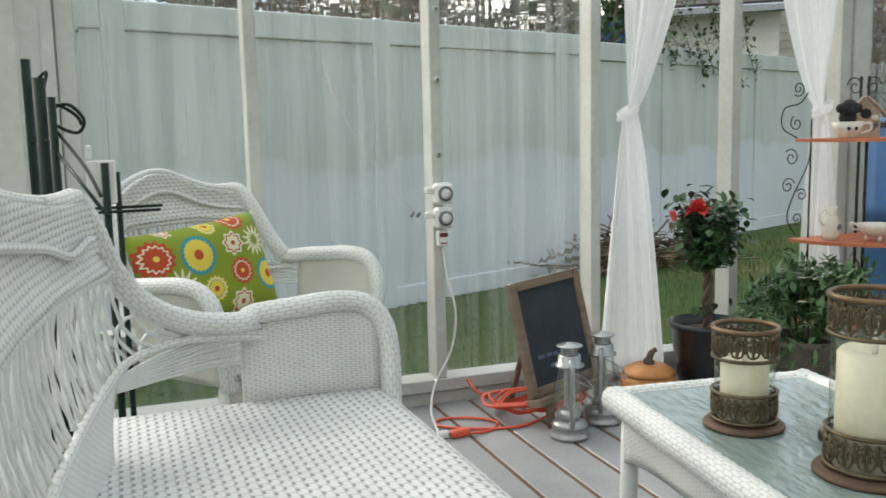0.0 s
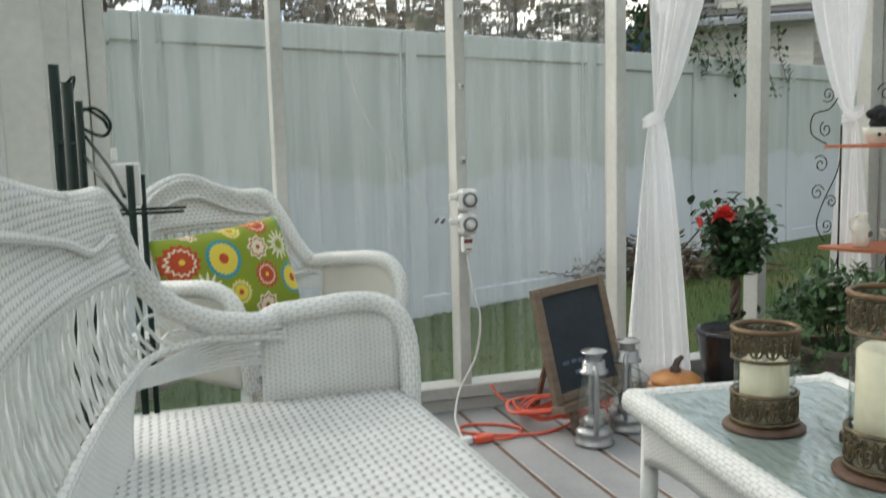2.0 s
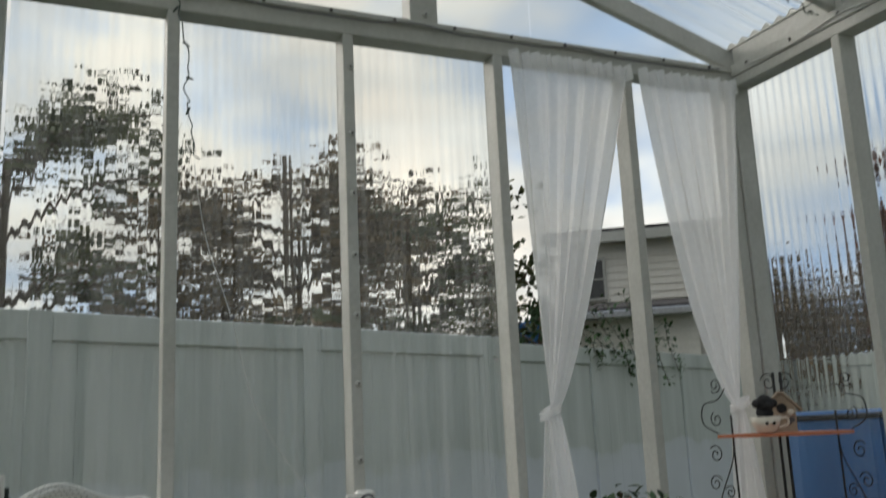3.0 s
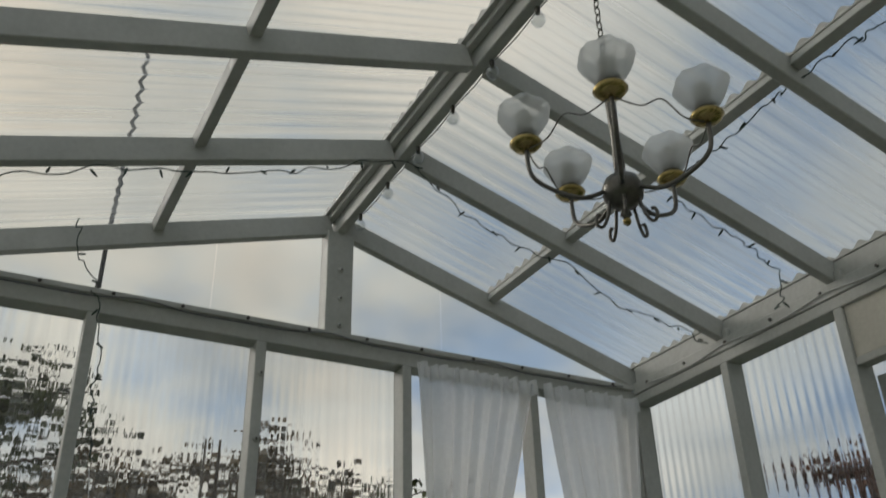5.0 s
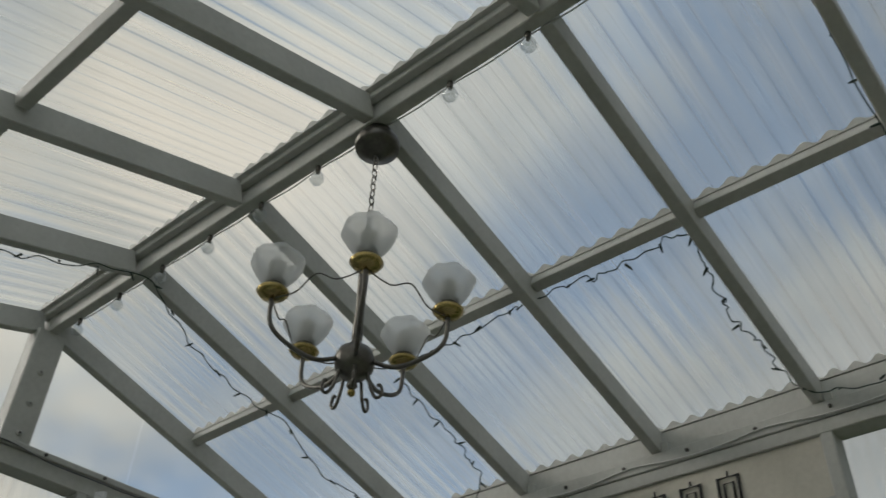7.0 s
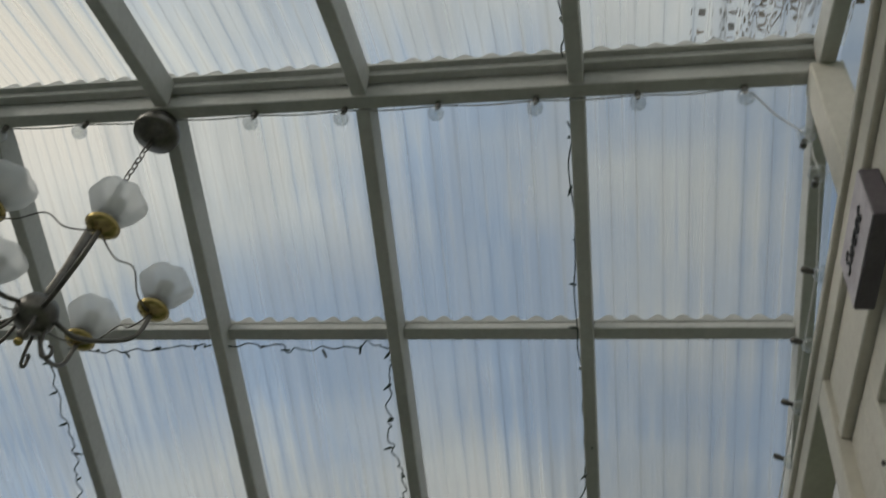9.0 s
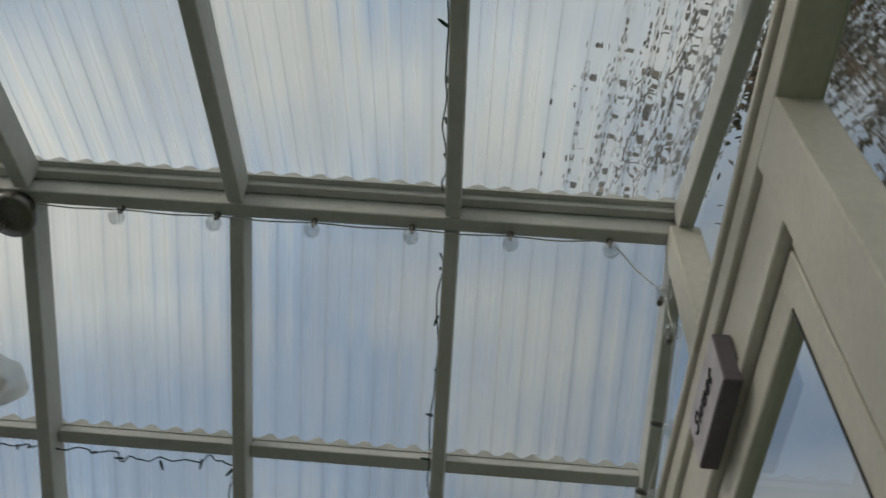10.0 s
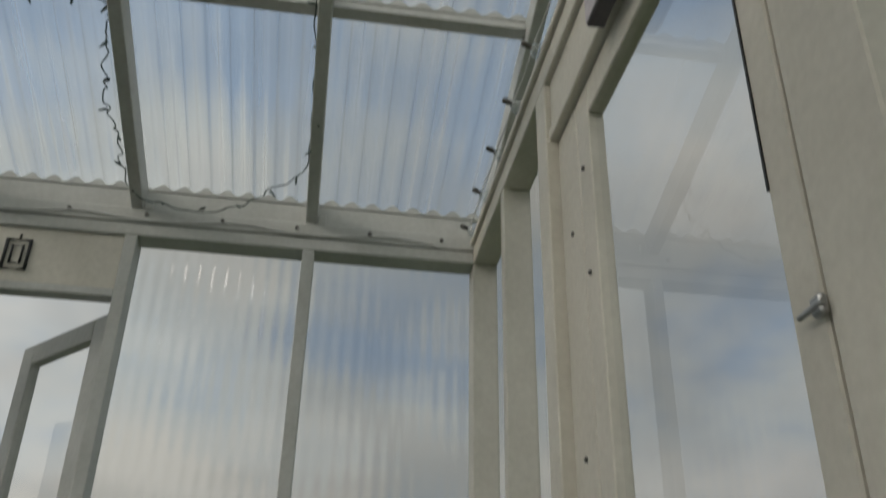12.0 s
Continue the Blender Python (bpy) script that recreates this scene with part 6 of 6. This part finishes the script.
mini_string([(-1.02, N_IN - 0.12, 2.66), (-1.0, N_IN - 0.06, 2.56), (-0.93, N_IN - 0.02, 2.47), (-0.9, N_IN - 0.02, 2.36), (-0.88, N_IN - 0.015, 2.2), (-0.86, N_IN - 0.015, 2.0), (-0.84, N_IN - 0.012, 1.85)], LBL, 5)
stray = thing("stray_light_wire", pose(0, 0, 0), "thin white fairy-light wire hanging loosely along the panels", "wire")
part("wire", tube_bm(smooth_path([(-0.84, N_IN + 0.03, 1.85), (-0.8, N_IN + 0.03, 1.6), (-0.72, N_IN + 0.03, 1.35), (-0.66, N_IN + 0.02, 1.1), (-0.58, N_IN + 0.01, 0.93), (-0.46, N_IN, 0.76), (-0.4, N_IN - 0.01, 0.69), (-0.37, N_IN - 0.01, 0.685)], 8), 0.0014, 5), WHITE_CABLE, stray)
for x, z in ((-0.4, 0.675), (-0.378, 0.672), (-0.72, 1.34), (-0.69, 1.37)):
    part("bulb", lathe_bm([(0.005, -0.014), (0.006, 0.0), (0.002, 0.008)], 8), DIAL_GREY, stray).matrix_basis = pose(x, N_IN - 0.012, z, 20, 30)
eave_wire = thing("eave_cable", pose(0, 0, 0), "pale cable stapled along the wall plates", "cable")
pts = [(E_IN - 0.008, N_IN - 0.1 - 0.17 * i, PLATE_HI - 0.03 + (0.012 if i % 3 == 0 else -0.004)) for i in range(20)]
part("cable", tube_bm(smooth_path(pts, 4), 0.003, 6), WHITE_CABLE, eave_wire)
part("cable", tube_bm(smooth_path([(-1.3 + 0.18 * i, N_IN - 0.016, PLATE_HI - 0.03 + (0.014 if i % 4 == 3 else -0.006)) for i in range(16)], 4), 0.003, 6), DIAL_GREY, eave_wire)

# ---- sign over the south door, and the metal letters' places over the east doorway ----
sign = thing("box_sign", pose(-0.05, S_IN - 0.012, 2.25), "small lilac-grey box sign with black script word", "sign")
part("box", box_bm(-0.118, 0.118, 0, 0.036, -0.068, 0.068, 0.002), SIGN_EDGE, sign)
part("face", box_bm(-0.115, 0.115, 0.0365, 0.0385, -0.065, 0.065, 0), SIGN_FACE, sign)
txt = bpy.data.curves.new("word", "FONT")
txt.body, txt.size, txt.align_x, txt.align_y, txt.extrude, txt.shear = "Sweet", 0.062, "CENTER", "CENTER", 0.001, 0.35
tmp = bpy.data.objects.new("word_tmp", txt)
scene.collection.objects.link(tmp)
me = bpy.data.meshes.new_from_object(tmp.evaluated_get(bpy.context.evaluated_depsgraph_get()))
bpy.data.objects.remove(tmp)
me.materials.append(INK)
word = new("lettering", me)
word.parent = sign
word.matrix_basis = pose(0.01, 0.0405, 0.005, 90, 0, 180)
for i in range(5):
    y = 0.30 - 0.135 * i
    bar = thing("metal_letter", pose(E_IN + 0.006, y, 2.275), "open black wire letter hung on the header board", "letter", "letters on the header board")
    w, h = 0.036, 0.052
    part("outline_bar", tube_bm([(0, w, -h), (0, w, h), (0, -w, h), (0, -w, -h)], 0.0065, 8, closed=True), BLACK_WIRE, bar)
    part("inner_bar", tube_bm([(0, w * 0.45, -h * 0.6), (0, w * 0.45, h * 0.6), (0, -w * 0.45, h * 0.6), (0, -w * 0.45, -h * 0.6)], 0.0045, 8, closed=True), BLACK_WIRE, bar)
    part("hanger", tube_bm([(0, 0, h), (0.004, 0, h + 0.022)], 0.003, 6), BLACK_WIRE, bar)

# door furniture
latch = part("latch", box_bm(-0.012, 0.01, 0.019, 0.03, 1.305, 1.328, 0.003), GALV, door_s)
part("latch_pin", tube_bm([(-0.018, 0.03, 1.315), (0.032, 0.03, 1.315)], 0.0038, 8), GALV, door_s)
for z in (0.25, 1.0, 1.9):
    part("hinge", box_bm(-0.006, 0.006, -0.03, -0.017, z - 0.04, z + 0.04, 0.001), SCREW, door_e)


# ---- trees ----
def tree(name, m, h, spread, leaf_material, label, seed, leaves=3600, leaf_size=0.12, trunk_r=0.13, low=0.25, gap=0.5, clump=1.0):
    t = thing(name, m, label, "tree")
    r = random.Random(seed)
    bm = bmesh.new()
    top = Vector((r.uniform(-0.3, 0.3), r.uniform(-0.3, 0.3), h * 0.8))
    trunk = smooth_path([(0, 0, 0), (r.uniform(-0.1, 0.1), r.uniform(-0.1, 0.1), h * 0.3), top * 0.7, top], 4)
    tube(bm, trunk, [trunk_r * (1 - 0.8 * i / len(trunk)) for i in range(len(trunk))], 8)
    ends = []
    for k in range(26):
        f = r.uniform(low, 0.97)
        p = trunk[int(f * (len(trunk) - 1))]
        a = r.uniform(0, 6.283)
        ln = spread * r.uniform(0.5, 1.0) * (1.15 - 0.6 * abs(f - 0.55))
        q = p + Vector((math.cos(a) * ln, math.sin(a) * ln, ln * r.uniform(0.1, 0.75)))
        mid = p.lerp(q, 0.5) + Vector((0, 0, 0.12 * ln))
        path = smooth_path([p, mid, q], 3)
        tube(bm, path, [trunk_r * 0.32 * (1 - 0.85 * i / len(path)) for i in range(len(path))], 5)
        ends += [path[3], path[4], path[-1]]
        for _ in range(3):
            s = path[r.randrange(2, len(path))]
            e = s + Vector((r.gauss(0, 0.3), r.gauss(0, 0.3), r.gauss(0.12, 0.2))) * spread * 0.45
            tube(bm, [s, (s + e) / 2 + Vector((0, 0, 0.05)), e], [trunk_r * 0.08, trunk_r * 0.06, trunk_r * 0.02], 4)
            ends.append(e)
    part("trunk", bm, BARK, t)
    keep = [e for e in ends if r.random() > gap * 0.5]
    verts, faces = [], []
    for k in range(leaves):
        c = r.choice(keep) + Vector((r.gauss(0, 0.22), r.gauss(0, 0.22), r.gauss(0, 0.17))) * spread * 0.42 * clump
        d = rand_dir(r)
        s = d.cross(Vector((r.gauss(0, 1), r.gauss(0, 1), r.gauss(0, 1)))).normalized()
        ln, w = leaf_size * r.uniform(0.6, 1.2), leaf_size * r.uniform(0.3, 0.5)
        i = len(verts)
        verts += [c, c + d * ln * 0.5 + s * w, c + d * ln, c + d * ln * 0.5 - s * w]
        faces.append((i, i + 1, i + 2, i + 3))
    me = bpy.data.meshes.new("crown")
    me.from_pydata([tuple(v) for v in verts], [], faces)
    me.materials.append(leaf_material)
    c = new("crown", me)
    c.parent = t
    tagged(c, kind="stuff")
    return t


tr_a = tree("garden_tree", pose(-1.7, 9.8, GROUND), 5.4, 1.9, LEAF_TREE, "broad garden tree with thinning olive-brown leaves", 11)
tr_b = tree("garden_tree", pose(0.1, 11.3, GROUND), 4.9, 1.8, LEAF_RUST, "garden tree with sparse olive-brown autumn leaves", 12, leaves=2600)
tr_c = tree("garden_tree", pose(1.5, 9.6, GROUND), 5.7, 1.9, LEAF_RUST, "garden tree with sparse olive-brown autumn leaves", 13)
tr_d = tree("garden_tree", pose(3.3, 10.2, GROUND), 5.0, 1.8, LEAF_TREE, "broad garden tree with thinning olive-brown leaves", 14)
tree("climbing_shrub", pose(3.45, 7.6, GROUND), 3.3, 0.6, LEAF_DARK, "slim dark green shrub rising above the fence", 15, leaves=1500, leaf_size=0.09, trunk_r=0.05)
for x, y, rz, s in ((-3.8, 10.4, 60, 1.0), (5.3, 11.5, 200, 0.85), (-6.5, 8.5, 20, 1.1)):
    copy_thing(tr_b, pose(x, y, GROUND, 0, 0, rz) @ Matrix.Scale(s, 4))
for x, y, rz, s in ((9.9, 9.6, 80, 0.8), (11.0, 8.2, 300, 0.8), (9.5, 8.2, 40, 0.65), (12.5, 5.5, 110, 0.75), (13.0, 2.5, 170, 0.7), (13.5, -0.5, 10, 0.75), (13.0, -4.0, 250, 0.7)):
    copy_thing(tr_b if rz in (110, 300) else tr_c, pose(x, y, GROUND, 0, 0, rz) @ Matrix.Scale(s, 4))
tree("garden_tree", pose(11.7, 7.3, GROUND), 5.6, 1.8, LEAF_RED, "dense garden tree with red-brown autumn leaves", 17, leaves=6500, leaf_size=0.2)
big = tree("tall_tree", pose(1.0, -4.5, GROUND), 11.6, 2.8, LEAF_RUST, "tall tree overhanging the porch with dark leaf clusters", 21, leaves=5200, leaf_size=0.085, trunk_r=0.09, low=0.68, gap=1.0, clump=0.85)
# low dark hedge behind the fence
hv, hf, r_ = [], [], random.Random(31)
for k in range(4500):
    x = r_.uniform(-7, 5.5)
    c = Vector((x, 7.0 + 0.435 * (x - 0.63) + r_.gauss(0, 0.35), GROUND + r_.uniform(0.9, 2.05) + 0.25 * math.sin(x * 2.1)))
    d, ln = rand_dir(r_), r_.uniform(0.07, 0.15)
    s = d.cross(Vector((0.3, 0.2, 1))).normalized() * ln * 0.4
    i = len(hv)
    hv += [c, c + d * ln * 0.5 + s, c + d * ln, c + d * ln * 0.5 - s]
    hf.append((i, i + 1, i + 2, i + 3))
me = bpy.data.meshes.new("hedge")
me.from_pydata([tuple(v) for v in hv], [], hf)
me.materials.append(LEAF_TREE)
tagged(new("hedge", me), "dark tangled hedge growing behind the fence", "hedge", kind="stuff")

# vine over the fence and cut brush at its foot
vine = thing("hanging_vine", pose(4.2, 6.72, 1.7) @ Matrix.Scale(0.75, 4), "leafy vine trailing over the fence top", "vine")
bm, bl, r_ = bmesh.new(), bmesh.new(), random.Random(41)
for k in range(9):
    x0 = -0.7 + 0.24 * k + r_.uniform(-0.1, 0.1)
    drop = r_.uniform(0.15, 0.75) * (1.0 if k in (5, 6, 7) else 0.5)
    path = smooth_path([(x0, 0.35 + 0.1, 0.4 + r_.uniform(0, 0.5)), (x0 + 0.05, -0.06 + 0.43 * x0, 0.12), (x0 + 0.1, -0.12 + 0.43 * x0, -drop * 0.5), (x0 + 0.14 + r_.uniform(-0.1, 0.1), -0.12 + 0.43 * x0, -drop)], 6)
    tube(bm, path, 0.005, 5)
    for p in path:
        for _ in range(4 if p.z > 0.05 else 2):
            leaf(bl, p + Vector((r_.gauss(0, 0.05), r_.gauss(0, 0.03), r_.gauss(0, 0.05))), rand_dir(r_), (0, 0, 1), r_.uniform(0.06, 0.11), r_.uniform(0.035, 0.06))
tagged(part("stem_tangle", bm, BARK, vine), kind="stuff")
part("leaves", bl, LEAF_BUSH, vine)
brush = thing("brush_pile", pose(2.75, 5.55, GROUND), "heap of dry cut brush on the grass", "brush")
bm, bl = bmesh.new(), bmesh.new()
for k in range(150):
    a, q = r_.uniform(0, 6.28), r_.uniform(0, 0.75)
    p = Vector((q * 1.3 * math.cos(a), q * 0.5 * math.sin(a), r_.uniform(0.02, 0.34) * (1 - q * 0.6)))
    d = Vector((r_.gauss(0, 1), r_.gauss(0, 0.6), r_.gauss(0, 0.35))).normalized() * r_.uniform(0.15, 0.4)
    tube(bm, [p - d, p, p + d + Vector((0, 0, 0.03))], 0.007, 4)
    if k % 2:
        for _ in range(3):
            leaf(bl, p + d * r_.uniform(-1, 1), rand_dir(r_), (0, 0, 1), 0.09, 0.045)
tagged(part("twig_heap", bm, TWIGS, brush), kind="stuff")
tagged(part("dry_leaves", bl, LEAF_RUST, brush), kind="stuff")

# ---- the neighbour's house ----
SIDING = plain("pale_lap_siding", (0.76, 0.735, 0.66), (0.85, 0.83, 0.77), 0.6, scale=2, fine=20)
SHINGLE = plain("dark_shingles", (0.05, 0.048, 0.05), (0.11, 0.10, 0.10), 0.85, scale=8, fine=40, bump=0.8, dist=0.01)
house = thing("neighbour_house", pose(7.1, 12.3, GROUND, 0, 0, -37), "pale sided house with dark shingle roofs", "house")
part("core", box_bm(0.02, 2.9, 0.05, 5.5, 0, 4.4, 0), SIDING, house)
lap_me = bpy.data.meshes.new("lap_board")
bm = bmesh.new()
vs = quad_box(bm, 0, 2.9, 0.0, 0.05, 0, 0.125)
for v in vs:
    if v.co.z > 0.1 and v.co.y < 0.02:
        v.co.y += 0.022
bm.to_mesh(lap_me), bm.free()
lap_me.materials.append(SIDING)
for i in range(34):
    same_part("lap_board", lap_me, house, pose(0, -0.005, 0.12 + 0.126 * i))
part("corner_board", box_bm(-0.06, 0.08, -0.03, 0.1, 0, 4.4, 0.004), WHITE_WOOD, house)
part("roof", beam_bm((1.45, -0.35, 4.38), (1.45, 2.9, 5.0), 3.5, 0.12, (0, 0, 1), 0.01), SHINGLE, house)
part("fascia", box_bm(-0.3, 3.2, -0.38, -0.32, 4.26, 4.44, 0.004), WHITE_WOOD, house)
wn_ = part("window", box_bm(0.15, 0.75, -0.05, 0.03, 3.3, 4.05, 0.006), WHITE_WOOD, house)
for z0, z1 in ((3.35, 3.66), (3.69, 4.0)):
    part("pane", box_bm(0.2, 0.7, -0.06, -0.052, z0, z1, 0), plain("dark_window_pane", (0.03, 0.035, 0.04), (0.06, 0.065, 0.07), 0.08), wn_)
low = part("porch_roof", beam_bm((1.1, -2.6, 2.75), (1.1, 0.0, 3.15), 2.3, 0.1, (0, 0, 1), 0.008), SHINGLE, house)
part("porch_wall", box_bm(0.2, 2.1, -2.3, -2.2, 0, 2.76, 0), SIDING, house)
for i in range(21):
    o = same_part("lap_board", lap_me, house, pose(0.2, -2.31, 0.12 + 0.126 * i) @ Matrix.Diagonal((0.655, 1, 1, 1)))
part("gutter", box_bm(-0.1, 2.3, -2.72, -2.62, 2.68, 2.8, 0.02), GALV, house)
part("blue_awning", box_bm(-1.1, 0.15, -2.5, -1.7, 2.35, 2.75, 0.05), BLUE_TARP, house, "blue tarpaulin")

# ---- other things outside, east ----
barrel = thing("rain_barrel", pose(2.02, 1.98, GROUND), "blue ribbed plastic barrel standing on the grass", "barrel", "barrels beside the porch")
part("drum", lathe_bm([(0.26, 0), (0.29, 0.02), (0.3, 0.3), (0.315, 0.32), (0.315, 0.36), (0.3, 0.38), (0.3, 0.8), (0.315, 0.82), (0.315, 0.86), (0.3, 0.88), (0.29, 1.2), (0.25, 1.24), (0.001, 1.24)], 36), BLUE_TARP, barrel)
part("rim", tube_bm([(0.285 * math.cos(a), 0.285 * math.sin(a), 1.21) for a in [j * math.pi / 16 for j in range(32)]], 0.014, 8, closed=True), BLACK_MATTE, barrel)
copy_thing(barrel, pose(2.5, 1.72, GROUND, 0, 0, 30))
fence_e = thing("fence", pose(9.0, 8.6, 0, 0, 0, -86), "tall white vinyl privacy fence with top rail", "fence", kind="structure")
for i in range(0, 10):
    x = 1.83 * i
    part("post", box_bm(x - 0.063, x + 0.063, -0.063, 0.063, GROUND, FENCE_TOP, 0.006), FENCE_VINYL, fence_e)
    part("top_rail", box_bm(x + 0.065, x + 1.765, -0.04, 0.04, FENCE_TOP - 0.17, FENCE_TOP - 0.01, 0.006), FENCE_VINYL, fence_e)
    part("infill", box_bm(x + 0.065, x + 1.765, -0.018, 0.018, GROUND, FENCE_TOP - 0.171, 0.004), FENCE_VINYL, fence_e)
pole = thing("iron_garden_pole", pose(-0.897, 1.895, GROUND - 0.02), "tall thin black iron pole standing outside the panels", "pole")
part("shaft", tube_bm([(0, 0, 0), (0, 0, 4.1)], [0.009, 0.009], 10), IRON, pole)
part("ground_collar", lathe_bm([(0.03, 0), (0.03, 0.03), (0.014, 0.06)], 14), IRON, pole)
pink = thing("pink_flower_ornament", pose(1.63, 1.22, 1.18), "pink artificial flower hooked outside the panel", "ornament")
bm = bmesh.new()
for k in range(16):
    leaf(bm, (0, 0, 0), rand_dir(r_), (0, 0, 1), 0.045, 0.035, 0.2)
part("petals", bm, PINK_PETAL, pink)
part("hook", tube_bm([(0, 0, 0), (-0.06, -0.02, 0.06)], 0.002, 5), IRON, pink)

# ---- grass blades near the porch ----
gv, gf, r_ = [], [], random.Random(51)
for k in range(42000):
    x = r_.uniform(-3.2, 8.5)
    ymax = 5.0 + 0.435 * (x - 0.63)
    y = r_.uniform(1.86, ymax) if x < 1.8 else r_.uniform(0.5, ymax)
    h, a = r_.uniform(0.025, 0.065), r_.uniform(0, 6.283)
    w = 0.004
    dx, dy = math.cos(a) * w, math.sin(a) * w
    lx, ly = r_.gauss(0, 0.018), r_.gauss(0, 0.018)
    i = len(gv)
    gv += [(x - dx, y - dy, GROUND - 0.03), (x + dx, y + dy, GROUND - 0.03), (x + lx, y + ly, GROUND + h)]
    gf.append((i, i + 1, i + 2))
me = bpy.data.meshes.new("grass_blades")
me.from_pydata(gv, [], gf)
me.materials.append(leaf_mat("grass_blade", (0.03, 0.085, 0.014), (0.13, 0.19, 0.055)))
tagged(new("grass_blades", me), "short uneven green and straw-coloured grass", "grass", kind="stuff")

# ---- deck boards, last ----
DECK_W = 0.135
board_me = {}
k = 0
x = -1.556
while x < 1.55:
    w = min(DECK_W, 1.556 - x)
    key = round(w, 3)
    if key not in board_me:
        me = bpy.data.meshes.new("plank")
        bm = box_bm(0.0068, w - 0.0068, -1.83, 1.83, -0.022, 0.0, 0.003)
        bm.to_mesh(me)
        bm.free()
        me.materials.append(DECK_PAINT)
        board_me[key] = me
    same_part("plank", board_me[key], deck, pose(x, 0, 0))
    x += DECK_W
    k += 1
